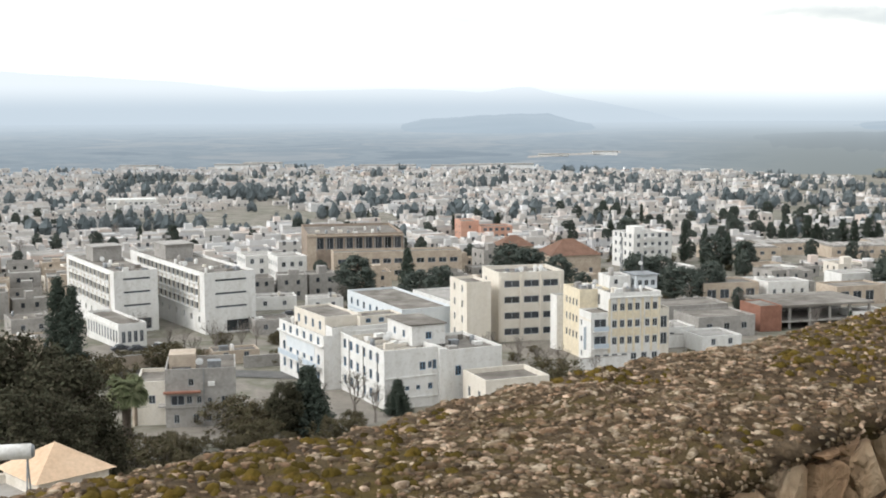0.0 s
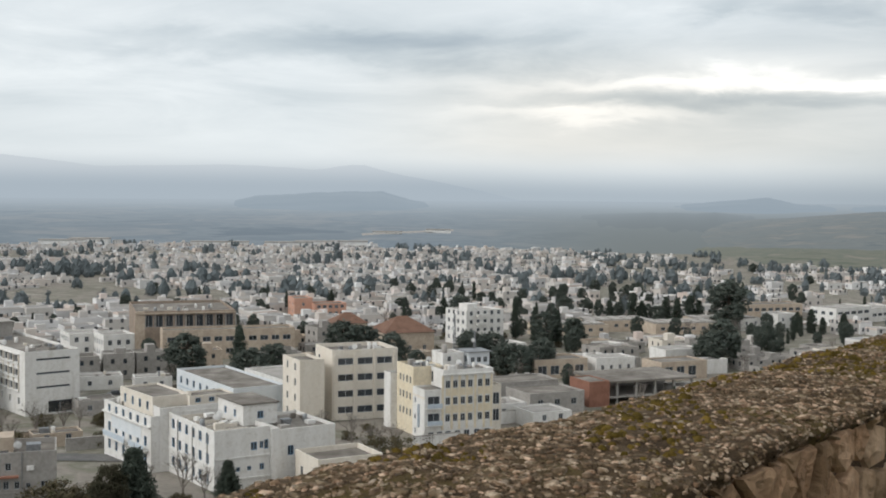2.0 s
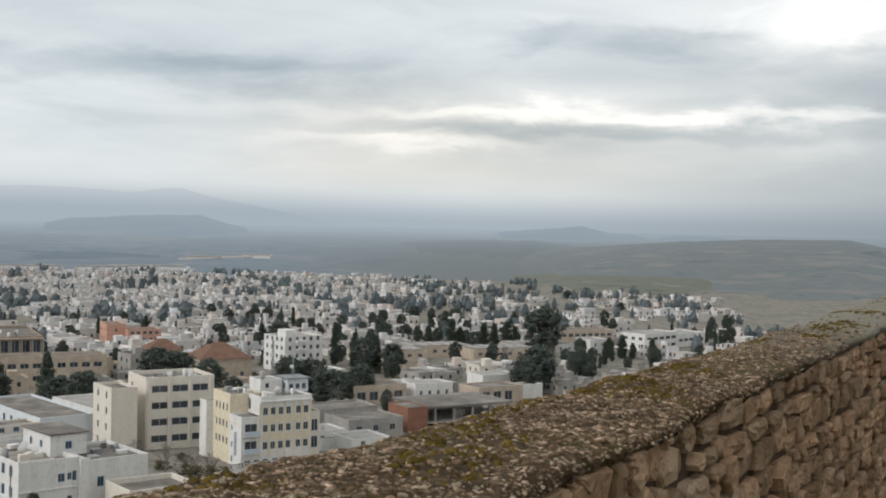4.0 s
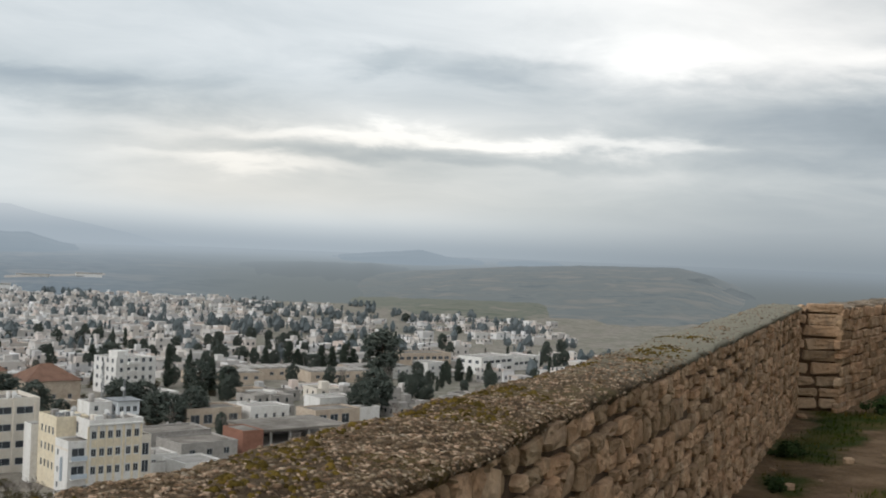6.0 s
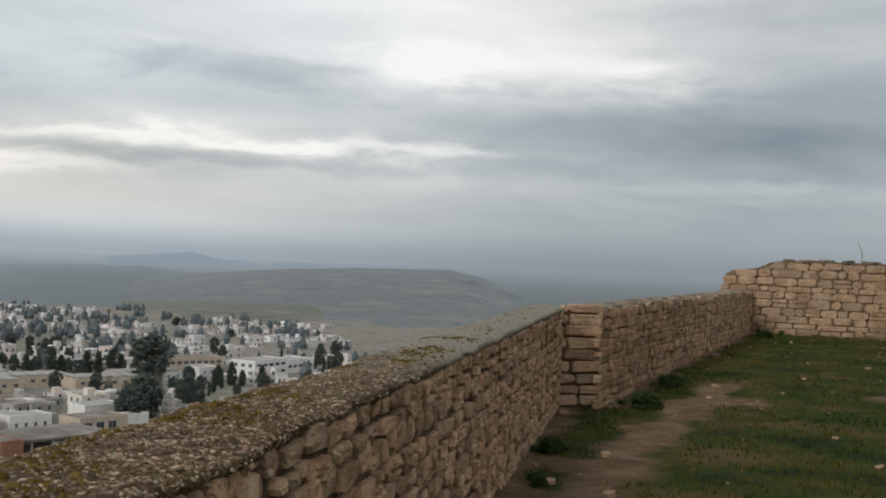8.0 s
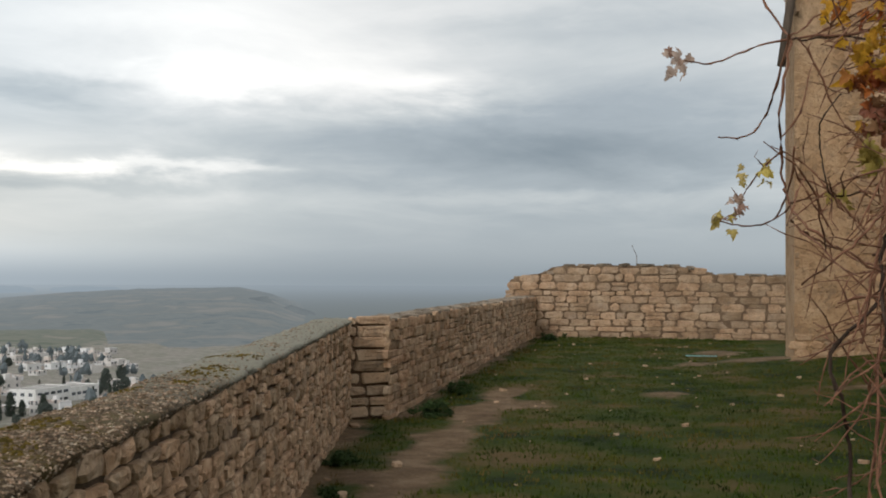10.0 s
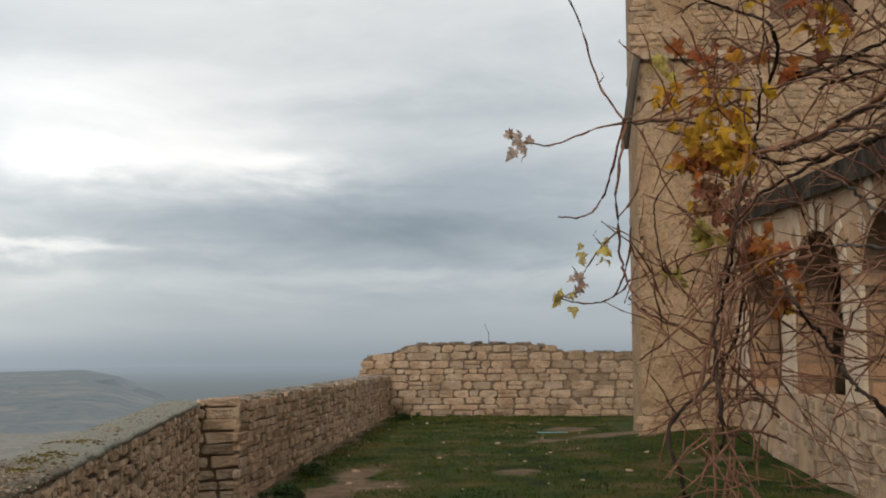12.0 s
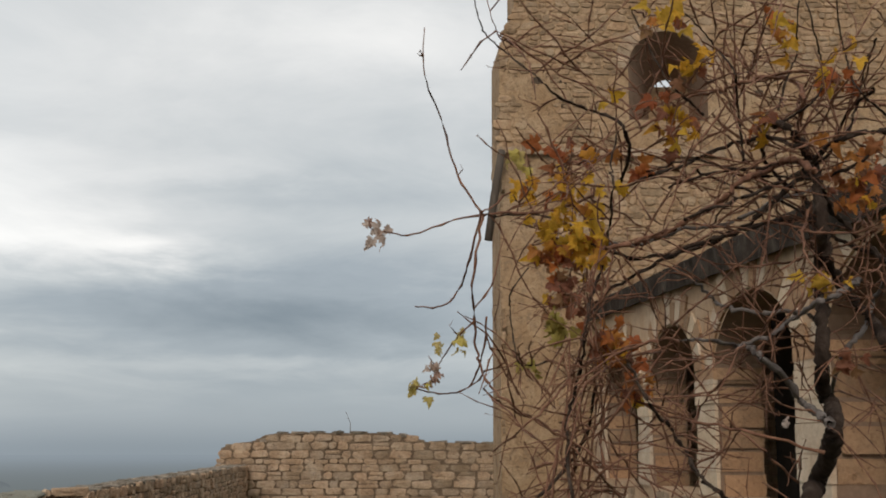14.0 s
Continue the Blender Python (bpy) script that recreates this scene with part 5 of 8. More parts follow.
building("", "", "", (9.4, -0.6, 0), 0, 14.0, 1.3, 0.0, 9.2, WHITE, ROOFTOP, None, None, SASH_BLUE, 0.5, into=ob)
building("", "", "", (10.7, 0.4, 0), 0, 14.0, 10.6, 0.0, 8.7, WHITE, ROOFTOP, None, None, SASH_BLUE, 0.5, into=ob, extra_r=((2.0, 3.1, 4.4, 6.0),))
building("", "", "", (7.2, 5.2, 0), 0, 10.0, 6.0, 8.95, 12.2, WHITE, ROOFTOP, (2, 1, 1.0, 1.2, 0.9, 3, 1.0, 1.5), (1, 1, 1.1, 1.2, 0.9, 3, 0.3, 0.3), SASH_BLUE, 0.25, into=ob, foot=0.1)
slab(ob, "roof_slab", (6.9, 4.9, 12.2), (13.5, 15.5, 12.4), ROOFTOP)
building("", "", "", (-1.5, 19.0, 0), 0, 9.0, 15.0, 0.0, 10.4, WHITE, ROOFTOP, (3, 2, 1.1, 1.4, 4.2, 3.1, 0.8, 0.8), None, SASH_BLUE, 0.5, into=ob)
building("", "", "", (4.5, 21.0, 0), 0, 5.0, 8.0, 10.0, 11.6, CREAM, ROOFTOP, None, (3, 1, 1.0, 0.8, 0.4, 3, 0.3, 0.3), SASH_BLUE, 0.3, into=ob, foot=0.1)
for y in (2.2, 6.0, 10.5, 14.0, 16.5):
    slab(ob, "roof_wall", (1.2, y, 8.8), (6.5, y + 0.18, 9.35), CREAM)
roof_clutter(ob, 1.0, 1.0, 6.0, 17.0, 8.8, 12, 5)
roof_clutter(ob, 11.5, 1.5, 20.0, 12.0, 8.2, 8, 6)
ob = building("clinic_wing", "white and pale blue clinic wing with balconies", "building", (-20.4, 203.6), 29, 20.5, 9.0, -45.8, -36.2, WHITE, ROOFTOP, (6, 3, 1.15, 1.7, 1.2, 3.1, 0.8, 0.8), None, SASH_BLUE, 0.6)
slab(ob, "blue_panel", (-0.05, 4.0, 5.2), (0.0, 17.0, 7.2), PALE_BLUE, "pale blue painted wall panel")
for y0, y1 in ((1.0, 7.0), (9.0, 18.5)):
    slab(ob, "balcony", (-1.1, y0, 3.55), (0, y1, 3.8), WHITE)
    slab(ob, "balcony_rail", (-1.1, y0, 3.8), (-1.0, y1, 4.7), BLUE, "pale blue balcony rail")
slab(ob, "eave_band", (-0.5, 0.0, 7.6), (0.0, 20.5, 7.85), WHITE)
building("", "", "", (1.6, 3.0, 0), 0, 14.0, 7.0, 9.1, 12.3, CREAM, ROOFTOP, (4, 1, 1.0, 1.5, 0.7, 3, 0.6, 0.6), None, SASH_BLUE, 0.35, into=ob, foot=0.1)
roof_clutter(ob, 0.5, 0.5, 7.0, 19.0, 9.0, 8, 8)
# lower house at its foot
ob = building("cracked_house", "small pinkish white house with a flat rubble roof", "house", (6.5, 184.0), 22, 9.0, 11.0, -45.2, -39.6, CREAM, ROOFTOP, (2, 1, 1.0, 1.6, 1.8, 3, 0.6, 0.6), (3, 1, 0.9, 1.3, 2.0, 3, 0.6, 0.6), SASH, 0.8)
# long pale blue building behind
ob = building("school_wing", "long low white and blue building with flat roofs", "building", (-8.8, 255.5), 25, 33.0, 12.0, -47.2, -40.2, PALE_BLUE, ROOFTOP, (8, 2, 1.3, 1.6, 0.9, 3.1, 0.8, 0.8), None, SASH_BLUE, 0.5)
slab(ob, "blue_band", (-0.06, 1, 3.1), (0, 32, 3.5), BLUE, "pale blue painted band")
ob = building("school_hall", "white flat-roofed hall beside a tall conifer", "building", (2.0, 268.0), 25, 22.0, 10.0, -47.4, -40.6, WHITE, PALE_ROOF, (4, 1, 1.3, 1.6, 3.0, 3.1, 0.8, 0.8), None, SASH, 0.5)

# beige office block
ob = building("office_block", "cream four-storey office block with wide dark windows", "building", (11.7, 253.0), 15, 12.0, 14.6, -47.0, -32.0, CREAM, ROOFTOP, (1, 4, 1.2, 1.3, 1.6, 3.4, 0.5, 7.0), (3, 4, 3.4, 1.45, 1.6, 3.4, 0.8, 0.8), SASH, 0.8)
for k in range(4):
    slab(ob, "pilaster", (0.3 + 4.45 * k, -0.28, 0), (0.75 + 4.45 * k, 0, 14.3), CREAM)
roof_clutter(ob, 1.0, 1.0, 12.0, 9.0, 14.2, 12, 41)
ob = building("office_wing", "yellowish wing of the office block", "building", (4.9, 248.5), 20, 10.0, 5.4, -47.0, -33.4, CREAM, ROOFTOP, (2, 4, 1.0, 1.5, 1.6, 3.2, 0.5, 0.5), None, SASH, 0.6)

# white and yellow block: a corner terrace cut out of the top floor, a yellow wing behind
ob = building("yellow_block", "white and yellow four-storey block with paired windows", "building", (28.3, 229.4), 16, 6.0, 14.6, -46.4, -36.7, WHITE, ROOFTOP, None, None, SASH, 0.3,
              extra_l=((0.9, 1.7, 6.6, 7.7), (0.9, 1.7, 3.4, 4.5), (0.9, 1.7, 0.6, 1.7)),
              extra_r=[(x, x + 1.0, z, z + 1.45) for x in (4.4, 6.0, 7.6, 9.2, 11.3, 12.9) for z in (3.3, 6.6)] + [(0.7, 3.2, z, z + 2.2) for z in (2.9, 6.2)] + [(x, x + 1.2, 0.2, 1.5) for x in (0.8, 2.6, 4.4, 6.4, 8.4, 10.6, 12.8)])
building("", "", "", (3.9, 0.0, 0), 0, 9.0, 10.7, 9.7, 13.4, WHITE, ROOFTOP, (1, 1, 2.2, 2.2, 0.6, 3, 1.0, 4.0), None, SASH, 0.4, into=ob, foot=0.0, extra_r=[(x, x + 1.0, 0.15, 1.6) for x in (0.5, 2.1, 3.7, 5.3, 7.4, 9.0)])
building("", "", "", (0.1, 6.0, 0), 0, 8.6, 6.2, 0.0, 13.4, YELLOW, ROOFTOP, (4, 3, 0.85, 1.4, 3.4, 3.25, 0.9, 0.7), None, SASH, 0.5, into=ob)
building("", "", "", (-1.3, 14.6, 0), 0, 3.6, 6.0, 0.0, 11.0, WHITE, ROOFTOP, None, None, SASH, 0.4, into=ob)
building("", "", "", (14.6, 0.8, 0), 0, 7.0, 2.2, 0.0, 9.9, CREAM, ROOFTOP, None, (1, 2, 1.4, 2.3, 2.7, 3.3, 0.3, 0.3), SASH, 0.3, into=ob)
for x in (3.55, 5.5, 7.1, 8.7, 10.5, 12.4, 14.0):
    slab(ob, "pilaster", (x, -0.16, 1.8), (x + 0.42, 0, 12.2), YELLOW, "yellow painted pilaster")
for x in (4.4, 6.0, 7.6, 9.2, 11.3, 12.9):
    for z in (4.95, 8.3):
        slab(ob, "spandrel", (x, -0.05, z), (x + 1.0, 0, z + 1.5), YELLOW, "yellow painted panel below a window")
for k in range(2):
    slab(ob, "balcony", (0.4, -0.7, 2.7 + 3.3 * k), (3.5, 0, 2.88 + 3.3 * k), WHITE)
    slab(ob, "balcony_rail", (0.4, -0.7, 2.88 + 3.3 * k), (3.5, -0.62, 3.75 + 3.3 * k), BLUE, "pale blue balcony rail")
slab(ob, "sign_board", (-0.5, 2.3, 2.2), (-0.05, 2.45, 6.6), BLUE, "narrow blue-grey upright sign board")
slab(ob, "cornice", (3.7, -0.3, 12.35), (14.7, 0, 12.6), WHITE)
slab(ob, "white_band", (-0.02, 0.0, 7.9), (0.1, 6.0, 8.3), CREAM)
roof_clutter(ob, 1.0, 7.0, 5.0, 13.0, 12.9, 12, 31)
roof_clutter(ob, 5.0, 1.0, 13.0, 3.0, 13.0, 9, 32)
ob = building("roof_house", "white roof house with a water tank", "building", (33.0, 238.6), 16, 5.5, 4.6, -33.5, -30.8, WHITE, PALE_ROOF, None, (1, 1, 0.8, 1.0, 1.0, 3, 0.3, 2.0), SASH, 0.2, foot=0.0)
m = Mesh()
m.tube([(1.2, 2.0, 2.5), (1.2, 2.0, 2.6), (1.2, 2.0, 4.0), (1.2, 2.0, 4.2)], [0.5, 0.6, 0.6, 0.3], 12)
part("water_tank", m, PALE_ROOF, ob, smooth=True)
ob = building("roof_shed", "pale blue-grey roof shed", "building", (38.4, 239.4), 16, 5.0, 4.6, -33.5, -30.8, PALE_BLUE, METAL, (2, 1, 1.0, 1.2, 0.6, 3, 0.3, 0.3), (3, 1, 0.9, 1.1, 0.6, 3, 0.2, 0.2), SASH, 0.1, foot=0.0)
slab(ob, "roof_slab", (-0.4, -0.5, 2.7), (5.0, 5.3, 2.85), METAL)

# brick shell and open concrete frame
ob = building("brick_shell", "unfinished red brick wall under a concrete slab", "building", (70.7, 267.2), 16, 9.0, 5.4, -47.5, -41.6, BRICK, ROOFTOP, None, None, SASH, 0.2)
ob = thing("concrete_frame", "open concrete frame with a flat grey slab roof", "building", (78.0, 271.5, -47.5), radians(16))
slab(ob, "roof_slab", (-2, -1, 5.0), (22, 16, 5.5), ROOFTOP)
slab(ob, "floor_slab", (-2, -1, 1.6), (22, 16, 1.9), GREYR)
slab(ob, "back_wall", (-2, 12, 0), (22, 12.4, 5.0), GREYR)
for i in range(5):
    slab(ob, "column", (i * 5.2, -0.6, -1), (i * 5.2 + 0.5, -0.1, 5.0), GREYR)
ob = building("white_gable", "white lean-to shed beside the concrete frame", "house", (94.0, 275.0), 14, 6.0, 9.0, -47.6, -44.2, WHITE, PALE_ROOF, None, None, SASH, 0.2)

# white flats, brown block, and others further off
ob = building("white_flats", "white four-storey flats with small dark windows", "building", (61.9, 392.0), 25, 12.5, 15.0, -49.3, -37.8, WHITE, PALE_ROOF, (4, 4, 1.2, 1.4, 1.4, 2.8, 0.6, 0.6), (5, 4, 1.2, 1.4, 1.4, 2.8, 0.6, 0.6), SASH, 0.6)
for k in range(3):
    slab(ob, "balcony", (4, -1.0, 3.7 + 2.8 * k), (8.5, 0, 4.6 + 2.8 * k), WHITE)
slab(ob, "stair_house", (3, 4, 11.0), (7, 9, 13.2), WHITE)
ob = building("brown_block", "tall weathered tan and brown block with a flat roof", "building", (-42.1, 376.0), 10, 34.0, 30.0, -49.0, -36.0, WEATHERED, ROOFTOP, (2, 2, 1.2, 1.6, 5, 3.4, 3, 20), (9, 1, 2.6, 3.6, 8.1, 3.4, 2.2, 0.4), SASH, 0.8, reveal=0.5)
slab(ob, "corner_pier", (-0.3, -0.35, 0), (2.6, 0.0, 13.0), BEIGE, "tan rendered corner pier")
slab(ob, "cornice", (-0.3, -0.6, 12.1), (30.2, 0.0, 12.5), BEIGE)
for k in range(10):
    slab(ob, "mullion", (2.6 + k * 3.04, -0.25, 7.6), (2.95 + k * 3.04, 0.0, 12.1), GREYR)
roof_clutter(ob, 2.0, 2.0, 26.0, 20.0, 12.2, 12, 77)
ob = building("brown_block_wing", "long tan lower wing with a row of windows", "building", (-32.7, 360.0), 10, 9.0, 39.0, -48.8, -40.0, BEIGE, ROOFTOP, None, (11, 2, 2.4, 1.5, 1.6, 3.6, 0.8, 0.8), SASH, 0.6)
ob = building("salmon_block", "bright salmon rendered block", "building", (7.5, 500.0), 12, 12.0, 7.6, -50.8, -43.2, SALMON, ROOFTOP, (2, 2, 1.2, 1.4, 1.3, 3.1, 0.8, 0.8), (1, 2, 1.0, 1.3, 1.3, 3.1, 1, 1), SASH, 0.5)
ob = building("pink_row", "salmon and white row with small windows", "building", (15.6, 497.0), 12, 10.0, 13.5, -50.8, -45.2, SALMON, ROOFTOP, None, (5, 2, 1.5, 1.3, 0.9, 2.7, 0.6, 0.6), SASH, 0.5)
ob = building("pale_flats", "white flats with flat roofs", "building", (-49.2, 358.0), 22, 12.0, 9.0, -48.8, -41.0, WHITE, PALE_ROOF, (4, 2, 1.2, 1.5, 1.6, 3.1, 0.6, 0.6), (3, 2, 1.2, 1.5, 1.6, 3.1, 0.6, 0.6), SASH, 0.6)
ob = building("pale_flats", "white flats with flat roofs", "building", (-60.0, 366.0), 22, 12.0, 10.0, -48.8, -41.6, WHITE, PALE_ROOF, (4, 2, 1.2, 1.5, 1.6, 3.1, 0.6, 0.6), (3, 2, 1.2, 1.5, 1.6, 3.1, 0.6, 0.6), SASH, 0.6)
ob = building("warehouse", "long white warehouse with a low roof", "building", (-196.0, 705.0), 12, 14.0, 28.0, -53.6, -48.5, WHITE, WHITE, None, (9, 1, 1.8, 1.4, 2.0, 3, 0.6, 0.6), SASH, 0.2)

for front, ang, lf, rt_, z1, rise in (((33.0, 366.0), 15, 14.0, 16.0, -42.0, 4.5), ((20.0, 420.0), 12, 10.0, 12.0, -45.0, 3.5)):
    ob = building("hipped_house", "tan house with a brown hipped tile roof", "house", front, ang, lf, rt_, gz(front), z1, BEIGE, ROOFTOP, (3, 1, 1.2, 1.5, 1.5, 3, 0.8, 0.8), (3, 1, 1.2, 1.5, 1.5, 3, 0.8, 0.8), SASH, 0.3)
    h = z1 - gz(front)
    m = Mesh()
    e = [(-0.5, -0.5, h), (rt_ + 0.5, -0.5, h), (rt_ + 0.5, lf + 0.5, h), (-0.5, lf + 0.5, h)]
    a, b = (rt_ * 0.4, lf * 0.5, h + rise), (rt_ * 0.6, lf * 0.5, h + rise)
    for q in ((e[0], e[1], b, a), (e[1], e[2], b), (e[2], e[3], a, b), (e[3], e[0], a)):
        m.poly(q)
    part("tile_roof", m, TILE, ob, "brown tile roof")

# grey unfinished house, close below
ob = building("grey_house", "bare grey three-storey house with a parapet roof", "house", (-41.4, 177.0), 10, 10.0, 10.4, -45.0, -36.2, GREYR, ROOFTOP, (2, 2, 1.0, 1.3, 2.0, 3.0, 0.8, 0.8), None, SASH, 0.9,
              extra_r=((0.8, 2.8, 3.3, 4.8), (3.4, 4.2, 6.2, 7.3), (8.2, 9.2, 3.5, 4.5), (9.2, 10.1, 0.2, 2.0), (6.2, 6.8, 3.6, 4.3), (1.2, 2.0, 0.6, 1.9), (4.0, 4.9, 0.5, 1.9), (5.9, 6.7, 0.7, 1.8), (7.4, 8.1, 0.9, 1.7), (3.1, 3.9, 3.5, 4.7), (4.6, 5.3, 3.5, 4.6)))
slab(ob, "roof_tank", (6.2, 3, 7.9), (8.2, 5, 9.2), METAL)
slab(ob, "canopy", (-0.3, -0.9, 5.25), (5.2, 0.0, 5.5), BRICK, "rust-red sheet canopy")
slab(ob, "stair_house", (0.4, 4.5, 7.9), (4.4, 9.2, 10.1), BEIGE)
slab(ob, "solar_panel", (1.0, 1.2, 8.5), (3.8, 2.6, 8.62), GLASS, "dark solar panel")
slab(ob, "air_unit", (6.3, -0.5, 6.2), (7.3, 0.0, 6.8), WHITE, "white air-conditioning unit")
slab(ob, "ledge", (-0.1, -0.15, 2.9), (10.5, 0.0, 3.05), GREYR)
slab(ob, "drain_pipe", (5.6, -0.12, 0), (5.72, 0.0, 8.8), METAL)
slab(ob, "balcony", (-1.1, 0.3, 3.0), (0.0, 6.0, 3.2), GREYR)
ob = building("annex_house", "weathered plastered annex of the grey house", "house", (-46.0, 178.5), 10, 10.0, 4.4, -45.2, -38.4, CREAM, ROOFTOP, (2, 2, 0.9, 1.2, 1.2, 3.0, 0.8, 0.8), (1, 1, 1.0, 1.3, 3.4, 3, 0.8, 0.8), SASH, 0.6)

# near roof with a solar water tank
ROOF_PEACH = surface("peach_roof", [(0.60, 0.42, 0.28), (0.70, 0.52, 0.37)], 0.5, 6.0, 0.85, 0.01)
ob = thing("peach_house", "house with a peach-coloured low hipped roof below the parapet", "house", (-13.0, 39.6, -16.5), radians(45))
m = Mesh()
m.box((-1.25, -1.25, -3), (1.25, 1.25, 6.4))
part("wall", m, CREAM, ob)
m = Mesh()
e = [(-1.45, -1.45, 6.42), (1.45, -1.45, 6.42), (1.45, 1.45, 6.42), (-1.45, 1.45, 6.42)]
for q in range(4):
    m.poly([e[q], e[(q + 1) % 4], (0, 0, 7.3)])
m.poly(e[::-1])
part("roof", m, ROOF_PEACH, ob)
ob = building("terrace_house", "pale house with a flat roof terrace under the hill", "house", (-17.2, 35.2), 10, 4.0, 4.6, -19.0, -10.3, CREAM, PALE_ROOF, None, None, SASH, 0.3)
ob = thing("solar_heater", "white cylindrical solar water tank on a metal stand", "water heater", (-13.25, 36.6, -10.6), radians(10))
m = Mesh()
m.tube([(-1.2, 0, 1.9), (-1.16, 0, 1.9), (0.46, 0, 1.9), (0.5, 0, 1.9)], [0.2, 0.24, 0.24, 0.2], 20)
part("tank", m, WHITE, ob, "white enamelled tank", True)
m = Mesh()
m.tube([(0.5, 0, 1.9), (0.56, 0, 1.9)], [0.21, 0.18], 14)
part("end_cap", m, METAL, ob, "dark end cap", True)
for x in (-1.0, 0.35):
    for y in (-0.5, 0.5):
        m = Mesh()
        m.tube([(x, y, 0.0), (x, 0, 1.72)], [0.03, 0.03], 6)
        part("leg", m, METAL, ob)

# right-hand side of the town
for nm, label, front, turn, left, right, top, wall, wl, wr in (
        ("white_offices", "white modern block with long windows", (219.2, 452.0), 30, 12.0, 24.0, -43.6, WHITE, (3, 2, 1.8, 1.4, 1.2, 3.1, 0.6, 0.6), (5, 2, 3.4, 1.3, 1.2, 3.1, 0.8, 0.8)),
        ("white_offices", "white modern block with long windows", (243.0, 470.0), 30, 12.0, 22.0, -45.4, WHITE, None, (5, 1, 3.2, 1.3, 2.2, 3.1, 0.8, 0.8)),
        ("ochre_row", "long ochre two-storey row with a strip of windows", (190.0, 480.0), 8, 12.0, 30.0, -44.6, BEIGE, None, (9, 1, 2.2, 1.4, 3.4, 3.0, 0.6, 0.6)),
        ("white_house", "small white house with a flat roof", (173.8, 436.8), 20, 9.0, 10.5, -45.8, WHITE, (2, 1, 1.0, 1.3, 2.0, 3, 0.8, 0.8), (2, 1, 1.0, 1.3, 2.0, 3, 0.8, 0.8)),
        ("white_house", "small white house with a flat roof", (186.0, 431.0), 20, 9.0, 9.0, -43.4, WHITE, None, (2, 1, 1.0, 1.3, 4.0, 3, 0.8, 0.8)),
        ("porch_house", "tan house with an open pillared porch", (101.3, 309.0), 18, 9.0, 15.0, -43.4, BEIGE, None, (3, 1, 2.6, 2.6, 1.0, 3, 0.6, 3.0)),
        ("white_shed", "low white shed with a flat roof", (117.1, 321.0), 18, 5.0, 8.5, -44.6, WHITE, None, None),
        ("porch_house", "tan house with an open pillared porch", (68.0, 314.0), 14, 9.0, 16.0, -43.2, BEIGE, None, (4, 1, 2.6, 2.4, 1.0, 3, 0.6, 0.6)),
        ("white_house", "small white house with a flat roof", (86.0, 318.0), 14, 8.0, 12.0, -43.4, WHITE, None, (4, 1, 0.9, 1.2, 1.8, 3, 0.6, 0.6)),
        ("white_house", "small white house with a flat roof", (112.0, 338.0), 14, 9.0, 13.0, -44.0, WHITE, None, (3, 1, 0.9, 1.2, 1.8, 3, 0.6, 0.6)),
        ("white_house", "small white house with a flat roof", (62.0, 345.0), 22, 9.0, 12.0, -43.0, WHITE, (2, 2, 0.9, 1.2, 1.2, 2.8, 0.6, 0.6), (3, 2, 0.9, 1.2, 1.2, 2.8, 0.6, 0.6)),
        ("low_house", "low grey-white house with a slab roof", (55.0, 258.0), 18, 11.0, 14.0, -42.6, GREYR, None, (3, 1, 1.4, 1.4, 1.6, 3, 0.6, 0.6)),
        ("low_house", "low grey-white house with a slab roof", (52.0, 240.0), 18, 9.0, 9.0, -43.4, WHITE, None, (2, 1, 1.0, 1.3, 1.4, 3, 0.6, 0.6)),
        ("low_house", "low grey-white house with a slab roof", (48.0, 276.0), 18, 10.0, 20.0, -43.2, GREYR, None, (4, 1, 1.4, 1.4, 1.6, 3, 0.6, 0.6))):
    building(nm, label, "house" if "house" in nm else "building", front, turn, left, right, gz(front), top, wall, PALE_ROOF if wall is WHITE else ROOFTOP, wl, wr, SASH, 0.4)
# low sheds and yards between the larger blocks
for front, turn, lf, rt_, h, wall in (((-48.0, 303.0), 14, 7.0, 11.0, 3.4, WHITE), ((-34.0, 301.0), 12, 6.0, 9.0, 3.4, WHITE), ((-41.5, 264.0), 20, 8.0, 8.5, 3.2, GREYR), ((-96.0, 266.0), 28, 10.0, 9.0, 3.6, GREYR), ((-86.5, 239.0), 28, 8.0, 9.5, 3.3, BEIGE), ((-104.0, 252.0), 25, 9.0, 8.0, 3.6, CREAM), ((-30.0, 238.0), 24, 6.0, 7.0, 2.8, GREYR), ((-44.0, 228.0), 20, 5.0, 9.0, 2.6, BEIGE), ((-21.0, 246.0), 22, 6.0, 6.0, 3.0, WHITE), ((-12.0, 292.0), 18, 8.0, 12.0, 3.4, PALE_ROOF), ((3.0, 296.0), 15, 7.0, 9.0, 3.6, WHITE), ((46.0, 251.0), 16, 8.0, 7.5, 3.4, WHITE), ((51.0, 286.0), 14, 7.0, 15.0, 2.6, PALE_ROOF), ((74.5, 327.0), 12, 8.0, 9.5, 4.0, BEIGE), ((85.0, 329.0), 12, 8.0, 9.0, 4.0, WHITE), ((60.0, 296.0), 14, 6.0, 9.0, 3.0, GREYR)):
    z = gz(front)
    ob = building("low_shed", "low flat-roofed shed beside a lane", "shed", front, turn, lf, rt_, z, z + h, wall, ROOFTOP if wall in (GREYR, BEIGE) else PALE_ROOF, (1, 1, 1.0, 1.1, 1.2, 3, 0.8, 0.8), (2, 1, 1.0, 1.2, 1.1, 3, 0.6, 0.6), SASH, 0.35, "low sheds")
    roof_clutter(ob, 0.6, 0.6, rt_ - 2.2, lf - 2.0, h - 0.35, 3, int(front[0]) + 300)
